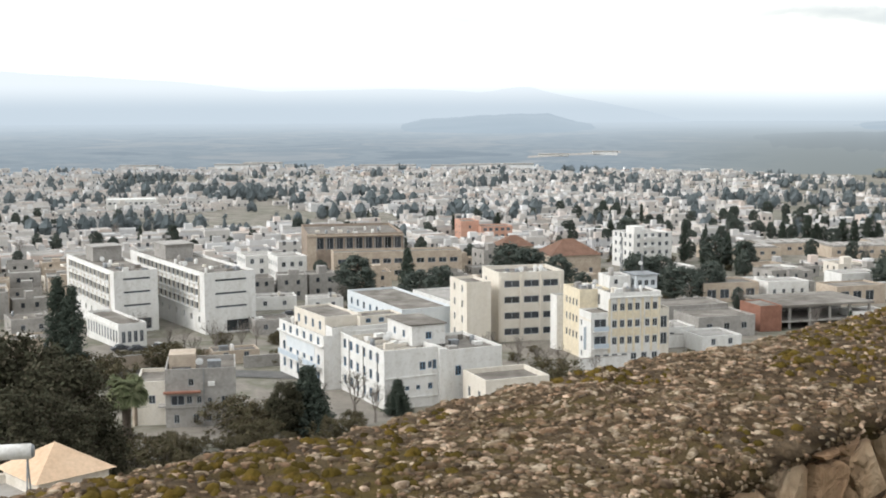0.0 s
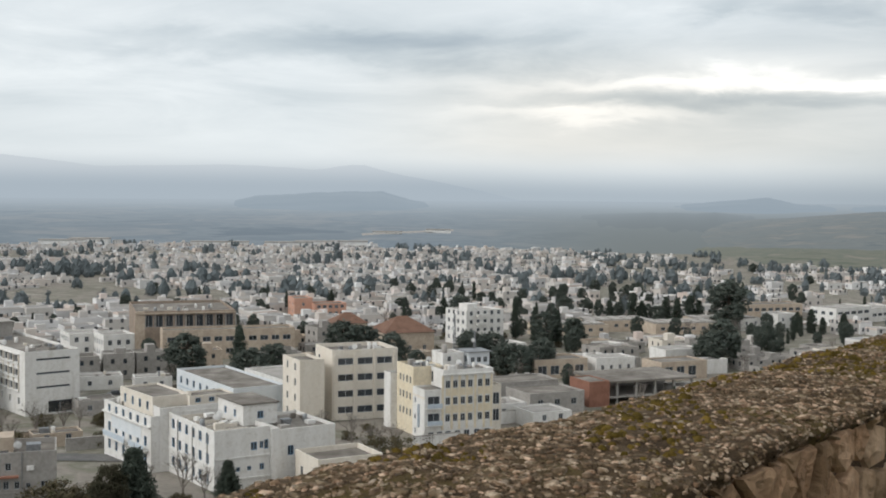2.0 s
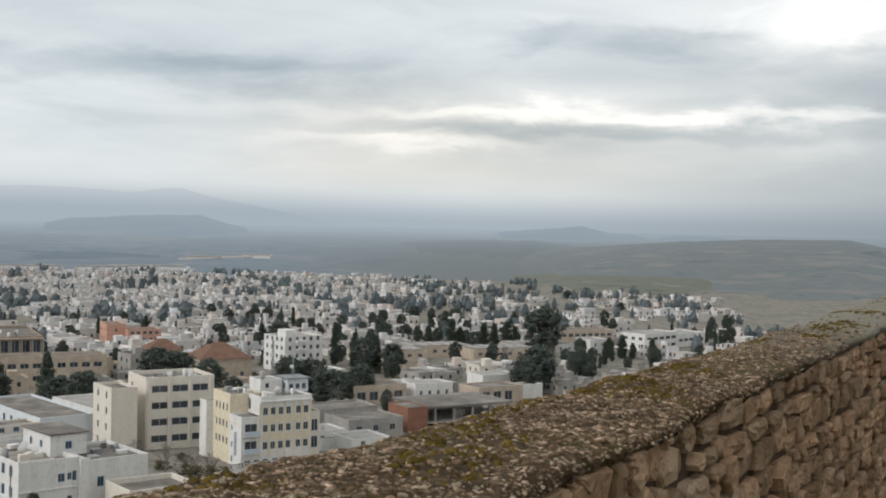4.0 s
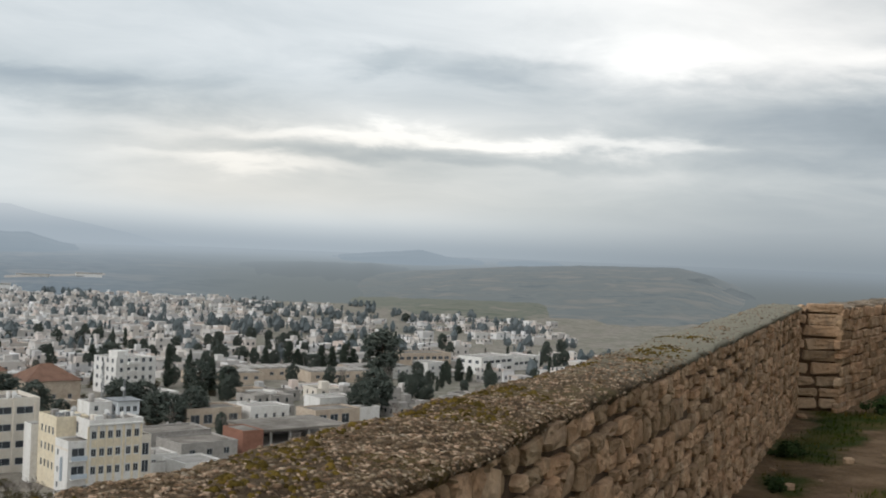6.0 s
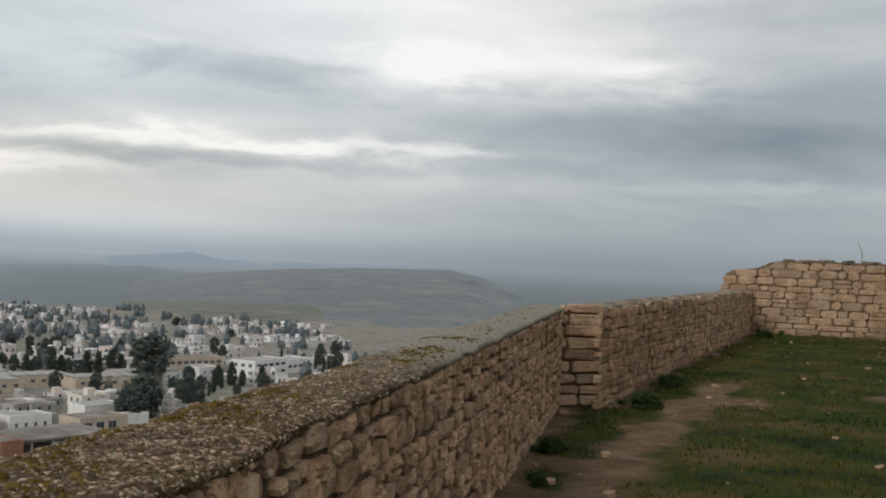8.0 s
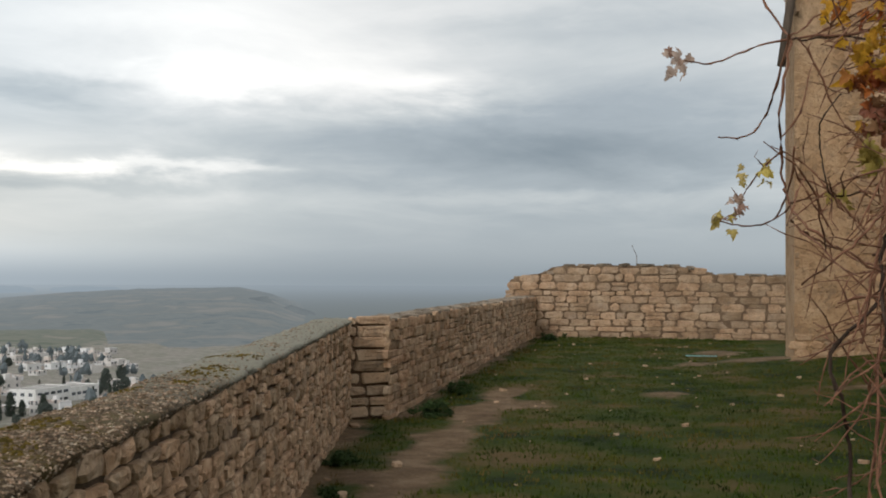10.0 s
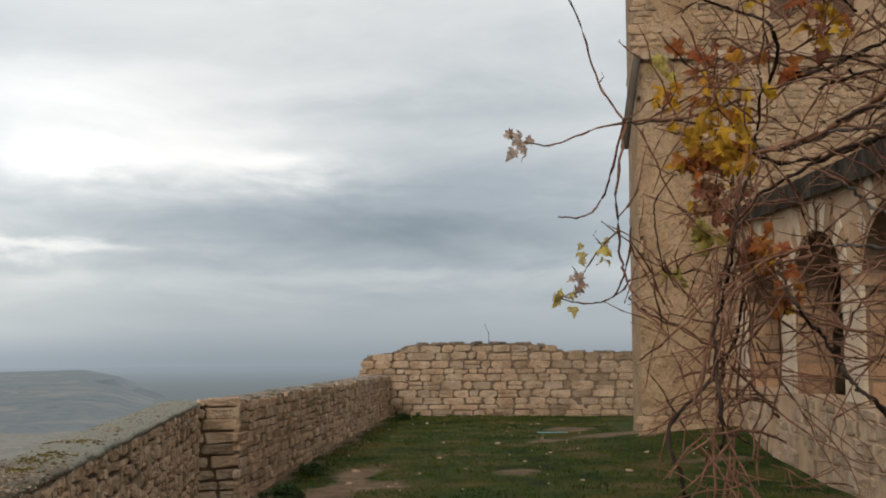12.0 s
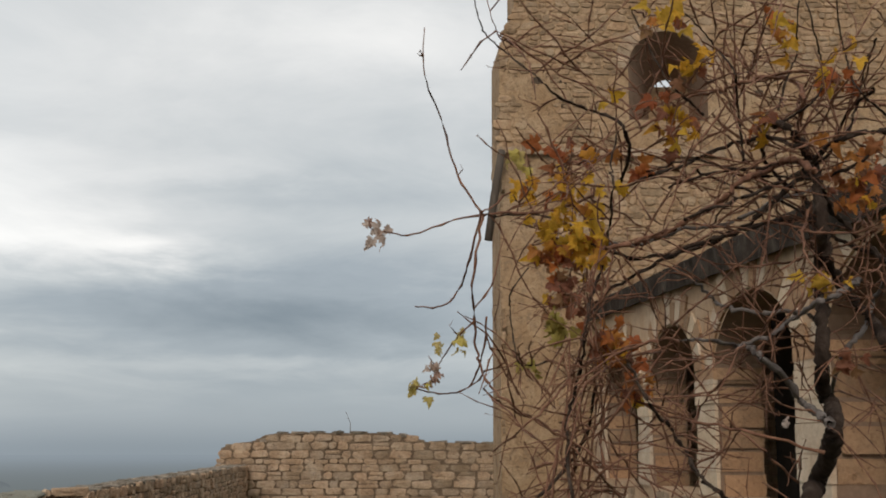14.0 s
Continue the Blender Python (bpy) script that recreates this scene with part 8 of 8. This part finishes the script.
lines.append(stem("cane", [(78.0, 9.6), (76.5, 8.9), (74.5, 8.4), (72.5, 8.1), (70.2, 8.6), (68.2, 9.6)], 0.006, 0.004, 4, CANE, 6))
lines.append(stem("cane", [(78.2, 13.1), (76.5, 12.2), (74.5, 12.1), (72.2, 12.5), (69.9, 13.1), (67.8, 12.7)], 0.007, 0.004, 3.95, VINE_BARK, 6))
lines.append(stem("limb", [(65.7, 9.1), (67.4, 8.7), (69.7, 9.0), (72.1, 9.9), (73.9, 11.3), (75.2, 12.3)], 0.008, 0.012, 4.1, VINE_BARK, 6))
lines.append(stem("limb", [(66.4, 12.0), (68.8, 12.7), (71.5, 13.7), (73.5, 14.0), (75.0, 13.4)], 0.007, 0.01, 4, VINE_BARK, 6))
lines.append(stem("limb", [(78.7, 13.9), (76.8, 13.7), (75.4, 12.8), (74.0, 11.9), (71.9, 11.2), (69.5, 10.4)], 0.012, 0.007, 3.9, VINE_BARK, 6))
lines.append(stem("limb", [(75.7, 9.7), (74.9, 11.1), (73.7, 12.2), (73.0, 13.7), (73.3, 14.6)], 0.011, 0.006, 4.15, VINE_BARK, 6))
lines.append(stem("limb", [(78.6, 7.8), (77.6, 8.9), (76.3, 10.2), (75.7, 11.5), (75.0, 12.3)], 0.013, 0.01, 4.1, VINE_BARK, 6))
lines.append(stem("limb", [(78.3, 15.8), (77.1, 14.9), (76.0, 13.3), (74.0, 12.7), (71.4, 12.6), (68.8, 11.9)], 0.008, 0.005, 4.05, VINE_BARK, 6))
lines.append(stem("limb", [(70.1, 12.6), (72.2, 11.7), (74.4, 10.8), (76.3, 9.2), (78.2, 8.3)], 0.006, 0.01, 4.2, VINE_BARK, 6))
lines.append(stem("stem", [(62.7, -25), (62.5, -16), (62.5, -8.2), (62.2, -5.7), (61.7, -3.4), (63.6, -1.2), (64.8, 0.8), (65.2, 3.2)], 0.010, 0.007, 4.0, VINE_BARK))
lines.append(stem("shoot", [(59.9, 10.9), (58.7, 12.7), (57.9, 15.4), (57.1, 17.4), (57.1, 19.6)], 0.006, 0.002, 4.1))
lines.append(stem("shoot", [(55.2, 10.0), (56.6, 9.9), (58.6, 10.6), (60.8, 10.9), (63.2, 11.0), (65.6, 11.8)], 0.003, 0.007, 4.0))
lines.append(stem("shoot", [(59.9, 11.0), (59.2, 8.4), (58.7, 7.2), (58.0, 6.5), (56.7, 6.5)], 0.006, 0.003, 4.0))
lines.append(stem("shoot", [(60.0, 10.8), (59.5, 8.1), (59.6, 4.9), (59.9, 3.4), (60.7, 2.3), (63.3, 0.6), (65.0, -0.4)], 0.006, 0.005, 3.9))
lines.append(stem("shoot", [(56.8, 2.6), (58.0, 2.4), (59.2, 2.7), (59.9, 4.2), (60.1, 6.0)], 0.003, 0.005, 4.0))
lines.append(stem("shoot", [(56.8, 2.7), (57.6, 3.1), (57.9, 3.9), (58.6, 4.9), (59.5, 5.8)], 0.002, 0.004, 4.0))

for _ in range(4):
    j = rv.uniform(-1.6, 2.2)
    lines.append(stem("cane", [(62.6 + j, -24), (63.4 + j, -12), (64.0 + j * 0.7, -4), (64.4 + j * 0.9, 2), (65.0 + j * 0.6, 7), (65.4 + j, 12)], rv.uniform(0.0045, 0.007), 0.004, rv.uniform(3.8, 4.2), wob=0.022))

# side shoots and twigs: crooked, with knots, and denser low down
twigs = Mesh()


def crooked(p, d, ln, r0, depth, droop, open_side=False):
    """A cane that bends at its knots, with short spurs."""
    n = max(3, int(ln / 0.055))
    pts, radii, swing = [p.copy()], [r0], rv.choice((-1, 1))
    across = d.cross(Vector((0, 0, 1)))
    across = across.normalized() if across.length > 1e-4 else Vector((1, 0, 0))
    for i in range(n):
        swing = -swing
        d = (d + across * swing * rv.uniform(0.05, 0.30) + Vector((rv.gauss(0, 0.11), rv.gauss(0, 0.11), rv.gauss(0, 0.13) + swing * 0.10 - droop))).normalized()
        # the vine grows as a sheet: keep within its depth
        rad = math.hypot(pts[-1].x, pts[-1].y)
        flat = Vector((pts[-1].x, pts[-1].y, 0)).normalized()
        d = (d + flat * (4.0 - rad) * 0.25).normalized()
        seg = ln / n
        r = r0 * (1 - 0.72 * (i + 1) / n) + 0.0006
        q = pts[-1] + d * seg
        pts += [pts[-1].lerp(q, 0.86), q]
        radii += [r, r * 1.75]
    if not open_side and min(math.degrees(math.atan2(q.x, q.y)) for q in pts) < 60.9 + 1.2 * rv.random():
        return pts
    twigs.tube(pts, radii, 5)
    for q in range(2, len(pts), 2):
        if rv.random() < 0.45:
            e = (across * rv.choice((-1, 1)) + Vector((rv.gauss(0, 0.3), rv.gauss(0, 0.3), rv.uniform(-0.2, 0.8)))).normalized()
            twigs.tube([pts[q], pts[q] + e * rv.uniform(0.008, 0.028)], [radii[q] * 0.6, 0.0007], 4)
    if depth:
        for _ in range(rv.choice((1, 2, 2, 3))):
            q = rv.randrange(1, len(pts))
            e = (d + Vector((rv.gauss(0, 0.8), rv.gauss(0, 0.8), rv.gauss(0, 0.8)))).normalized()
            crooked(pts[q], e, ln * rv.uniform(0.35, 0.65), max(0.0011, radii[q] * 0.55), depth - 1, droop, open_side)
    return pts


for line in lines:
    sparse = math.degrees(math.atan2(line[len(line) // 2].x, line[len(line) // 2].y)) < 60.8
    for _ in range(3 if sparse else 5):
        p = line[rv.randrange(len(line))]
        if p.z < 0.9 or not sparse and math.degrees(math.atan2(p.x, p.y)) < 61.5:
            continue
        d = Vector((rv.gauss(0, 1), rv.gauss(0, 1), rv.gauss(0.1, 0.8))).normalized()
        crooked(p, d, rv.uniform(0.025, 0.06) if sparse else rv.uniform(0.14, 0.5), 0.0013 if sparse else 0.0024, 0 if sparse else rv.choice((0, 1, 1, 2)), rv.uniform(-0.02, 0.08), sparse)
for _ in range(16):
    p = sky_point(rv.uniform(70, 79), rv.uniform(6, 19), rv.uniform(3.8, 4.4))
    crooked(p, Vector((rv.gauss(0, 1), rv.gauss(0, 1), rv.gauss(0, 0.9))).normalized(), rv.uniform(0.2, 0.55), rv.uniform(0.002, 0.004), 2, 0.0)
for _ in range(46):
    b = rv.uniform(61.2, 78.5)
    e = rv.uniform(-7, 6) if rv.random() < 0.6 else rv.uniform(4, 18)
    p = sky_point(b, e, rv.uniform(3.7, 4.3))
    d = Vector((rv.gauss(0, 1), rv.gauss(0, 1), rv.gauss(0, 0.9))).normalized()
    crooked(p, d, rv.uniform(0.18, 0.6), rv.uniform(0.0013, 0.0026), 1, rv.uniform(-0.03, 0.07))
# red-brown canes arching low over the wall's foot
for _ in range(26):
    b, e = rv.uniform(61.5, 68), rv.uniform(-6, 2.5)
    p = sky_point(b, e, rv.uniform(3.75, 4.2))
    crooked(p, Vector((rv.gauss(-0.2, 0.8), rv.gauss(0.3, 0.8), rv.gauss(0.5, 0.6))).normalized(), rv.uniform(0.3, 0.75), rv.uniform(0.002, 0.0034), 1, 0.06)
tagged(part("twigs", twigs, CANE, vine, smooth=True), kind="stuff")


def leaf_mat(name, tones):
    k = Nodes(name)
    rnd = k.n.new("ShaderNodeObjectInfo").outputs["Random"]
    col = k.ramp(rnd, [(i / (len(tones) - 1), c) for i, c in enumerate(tones)])
    col = k.mix(0.5, col, k.ramp(k.noise(60.0, 4.0, 0.6), [(0.30, 0.5), (0.55, 1.0)]), "MULTIPLY")
    k.finish(col, 0.7, 0, 0.3)
    # thin leaves let light through
    glow = k.n.new("ShaderNodeBsdfTranslucent")
    k.l.new(col, glow.inputs[0])
    both = k.n.new("ShaderNodeMixShader")
    both.inputs[0].default_value = 0.45
    k.l.new(k.bsdf.outputs[0], both.inputs[1])
    k.l.new(glow.outputs[0], both.inputs[2])
    k.l.new(both.outputs[0], k.n["Material Output"].inputs[0])
    return k.mat


GOLD = leaf_mat("yellow_vine_leaf", [(0.60, 0.30, 0.025), (0.70, 0.39, 0.035), (0.56, 0.34, 0.04), (0.50, 0.21, 0.025)])
RUST = leaf_mat("rust_vine_leaf", [(0.46, 0.14, 0.03), (0.32, 0.085, 0.03), (0.52, 0.21, 0.04), (0.24, 0.08, 0.035)])
DULL = leaf_mat("dull_red_vine_leaf", [(0.20, 0.075, 0.04), (0.30, 0.11, 0.06), (0.26, 0.14, 0.06)])
OLIVE = leaf_mat("olive_vine_leaf", [(0.30, 0.22, 0.05), (0.38, 0.30, 0.07)])
WITHERED = leaf_mat("withered_vine_leaf", [(0.46, 0.32, 0.24), (0.60, 0.48, 0.40), (0.34, 0.19, 0.13)])
PALE = leaf_mat("pale_vine_leaf", [(0.56, 0.44, 0.10), (0.50, 0.38, 0.16)])


def leaf_mesh(seed, mat):
    """A five-lobed vine leaf of unit width, cupped and curled."""
    r = random.Random(seed)
    m = Mesh()
    lobes = [(0.0, 0.0), (0.14, -0.10), (0.30, -0.17), (0.37, -0.04), (0.49, 0.05), (0.42, 0.13), (0.33, 0.18), (0.46, 0.28), (0.52, 0.44), (0.36, 0.42), (0.25, 0.45), (0.25, 0.62), (0.12, 0.78), (0.0, 0.94)]
    rim = lobes + [(-x, y) for x, y in lobes[-2:0:-1]]
    curl, fold = r.uniform(0.5, 1.6), r.uniform(0.1, 0.8)
    for q in (1.0, 0.55):
        for x, y in rim:
            x, y = x * q * r.uniform(0.88, 1.1), 0.3 + (y - 0.3) * q * r.uniform(0.92, 1.06)
            m.v.append((x, y, fold * abs(x) - curl * (x * x + (y - 0.3) ** 2) * r.uniform(0.4, 1.3)))
    m.v.append((0, 0.32, 0.0))
    n = len(rim)
    for i in range(n):
        j = (i + 1) % n
        m.f += [(i, j, n + j, n + i), (n + i, n + j, 2 * n)]
        m.m += [0, 0]
    return m.data("leaf", [mat], True)


LEAVES = {mat.name: [leaf_mesh(s, mat) for s in range(6)] for mat in (GOLD, RUST, DULL, OLIVE, WITHERED, PALE)}
CLUSTERS_LOW = [
    (64.5, 11.6, 0.13, 16, GOLD), (63.7, 9.8, 0.1, 12, GOLD), (65.1, 9.3, 0.07, 8, GOLD), (61.6, 13.2, 0.06, 4, PALE),
    (61.9, 12.1, 0.05, 4, GOLD), (64.1, 13.8, 0.08, 7, RUST), (63.5, 12.1, 0.06, 4, RUST), (63.3, 8.8, 0.05, 5, RUST),
    (64.0, 7.6, 0.06, 7, DULL), (63.5, 6.8, 0.06, 6, DULL), (63.5, 5.6, 0.06, 6, OLIVE), (66.2, 4.7, 0.08, 11, RUST),
    (67.0, 3.0, 0.06, 6, RUST), (65.5, 4.6, 0.05, 4, DULL), (75.7, 7.3, 0.05, 4, GOLD), (77.7, 12.0, 0.13, 13, RUST),
    (77.1, 11.4, 0.06, 5, RUST), (68.9, 20.2, 0.07, 8, GOLD), (69.5, 19.4, 0.03, 2, DULL)]
CLUSTERS_HIGH = [
    (70.6, 17.7, 0.05, 4, GOLD), (69.9, 17.2, 0.05, 4, GOLD), (69.7, 15.2, 0.08, 7, GOLD), (69.0, 14.2, 0.06, 4, DULL),
    (68.4, 15.6, 0.06, 4, RUST), (74.2, 19.4, 0.06, 5, RUST), (74.5, 18.4, 0.05, 5, GOLD), (76.7, 16.6, 0.08, 6, GOLD),
    (76.4, 16.1, 0.05, 4, RUST), (73.1, 14.7, 0.07, 5, GOLD), (73.3, 14.9, 0.05, 3, RUST), (76.7, 3.6, 0.06, 3, DULL),
    (62.1, 3.8, 0.03, 2, OLIVE), (73.8, 1.2, 0.03, 1, WITHERED), (67.0, 13.0, 0.05, 3, RUST), (66.1, 16.3, 0.04, 2, GOLD),
    (55.0, 10.1, 0.05, 6, WITHERED), (56.7, 2.7, 0.035, 3, PALE), (57.5, 3.4, 0.035, 3, WITHERED), (58.4, 4.9, 0.05, 5, PALE)]
MIXED = (GOLD, RUST, DULL)
for b, e, spread, count, mat in CLUSTERS_LOW + CLUSTERS_HIGH:
    c = sky_point(b, e, 3.95)
    high_up = e > 13.5
    for _ in range(int(count * (1.5 if high_up else 2.4))):
        p = c + Vector((rv.gauss(0, 1), rv.gauss(0, 1), rv.gauss(0, 1))) * spread * 0.5
        tint = rv.choice(MIXED) if mat in MIXED and rv.random() < (0.45 if high_up else 0.2) else mat
        ob = part("leaf", rv.choice(LEAVES[tint.name]), tint, vine)
        s = rv.uniform(0.026, 0.042) if mat in (WITHERED, PALE) else rv.uniform(0.030, 0.064)
        face = Euler((radians(rv.uniform(40, 140)), radians(rv.uniform(-60, 60)), radians(-64 + rv.uniform(-75, 75)))).to_matrix().to_4x4()
        ob.matrix_basis = Matrix.Translation(p) @ face @ Matrix.Rotation(radians(180 + rv.uniform(-60, 60)), 4, "Z") @ Matrix.Diagonal((s, s, s, 1))

# ---- grass, weeds and loose stones on the terrace ----
k = Nodes("grass_blades")
rnd = k.n.new("ShaderNodeNewGeometry").outputs["Random Per Island"]
blade = k.ramp(rnd, [(0.0, (0.55, 0.6, 0.5)), (0.5, (1.0, 1.0, 1.0)), (1.0, (1.5, 1.25, 1.3))])
patch = k.ramp(k.noise(0.7, 5.0, 0.65, 0.6), [(0.37, (0.013, 0.027, 0.003)), (0.46, (0.034, 0.056, 0.004)), (0.55, (0.064, 0.063, 0.009)), (0.66, (0.12, 0.080, 0.030))])
GRASS = k.finish(k.mix(1.0, patch, blade, "MULTIPLY"), 0.9, 0, 0.12)
m = Mesh()
rg = random.Random(61)
count = 0
while count < 60000:
    s, w = rg.uniform(0, 1), rg.uniform(0, 1)
    x, y = 3 + 26 * s, -1 + 26 * w
    p = Vector((x, y))
    count += 1
    if not inside(p, EDGE) or bare(x, y) + 0.35 * noise.noise((x * 2.6, y * 2.6, 3)) > 0.42 or math.hypot(x, y) < 4.5:
        continue
    if (p - ARC_FAR).dot(ARC_IN) > -0.1 or (p - TOWER).dot(GRID_U) > -0.1 and (p - TOWER).dot(GRID_V) > -0.2:
        continue
    z = terrace_z(x, y)
    big = 1.35 if off_line(p, W2A, W2B) < 0.6 or off_line(p, W3A, W3A + GRID_V * 8) < 0.8 else 1.0
    for _ in range(3):
        h = rg.uniform(0.018, 0.05) * big
        a = rg.uniform(0, 6.28)
        ox, oy = rg.uniform(-0.06, 0.06), rg.uniform(-0.06, 0.06)
        lx, ly = math.cos(a), math.sin(a)
        wd = rg.uniform(0.005, 0.010) * big
        m.poly([(x + ox - ly * wd, y + oy + lx * wd, z - 0.005), (x + ox + ly * wd, y + oy - lx * wd, z - 0.005), (x + ox + lx * h * 0.5, y + oy + ly * h * 0.5, z + h)])
tagged(part("grass", m, GRASS), "short uneven green grass on the terrace", "grass", kind="stuff")
WEED = foliage("weed_leaves", [(0.018, 0.036, 0.012), (0.035, 0.062, 0.018), (0.05, 0.075, 0.025)])
for x, y, size, n in ((11.05, 11.25, 0.20, 22), (7.35, 8.6, 0.15, 14), (6.2, 7.3, 0.12, 8), (13.2, 12.9, 0.2, 10), (24.6, 20.9, 0.22, 12)):
    ob = thing("weed", "low dark green weed at the foot of the wall", "plant", (x, y, terrace_z(x, y) - 0.01), 0, "weeds by the wall")
    m = Mesh()
    for _ in range(n):
        tuft(m, (rg.gauss(0, size * 0.5), rg.gauss(0, size * 0.5), rg.uniform(0.02, size * 0.9)), size * 0.4, rg, 70)
    part("leaves", m, WEED, ob)
for _ in range(230):
    x, y = rg.uniform(6, 27), rg.uniform(5, 22)
    p = Vector((x, y))
    if not inside(p, EDGE) or (p - ARC_FAR).dot(ARC_IN) > -0.3 or (p - TOWER).dot(GRID_U) > -0.3 and (p - TOWER).dot(GRID_V) > -0.4:
        continue
    sz = rg.uniform(0.02, 0.05) if rg.random() < 0.75 else rg.uniform(0.05, 0.11)
    ob = tagged(part("loose_stone", shared(rg.randrange(30), STONE_PALE, "loose_stone"), STONE_PALE), "small pale loose stone in the grass", "stone", "loose stones")
    ob.matrix_basis = Matrix.Translation((x, y, terrace_z(x, y) + sz * 0.12)) @ Matrix.Rotation(rg.uniform(0, 6.28), 4, "Z") @ Matrix.Rotation(radians(-90), 4, "X") @ Matrix.Diagonal((sz * 1.3, sz * 0.6, sz, 1))
HOSE = surface("pale_hose", [(0.16, 0.34, 0.33), (0.22, 0.42, 0.40)], 4.0, 20.0, 0.5, 0.0)
m = Mesh()
pts = [Vector((x, y, terrace_z(x, y) + 0.02)) for x, y in ((22.2, 15.0), (22.35, 14.8), (22.5, 14.6), (22.55, 14.45))]
m.tube(smooth_line(pts, 5), [0.012] * 16, 6)
tagged(part("hose", m, HOSE, smooth=True), "short length of pale green hose on the grass", "hose")
m = Mesh()
a = W3S + GRID_V * 3.55 + GRID_U * 0.3
m.tube([(a.x, a.y, 1.95), (a.x + 0.02, a.y, 2.3), (a.x - 0.08, a.y + 0.1, 2.62)], [0.012, 0.01, 0.006], 5)
tagged(part("dry_stalk", m, TWIG_GREY), "single dry stalk on top of the wall", "plant")

# ---- the single stones ----
for owner, m, mat in LAST_RUBBLE:
    part("stone", m, mat, owner)
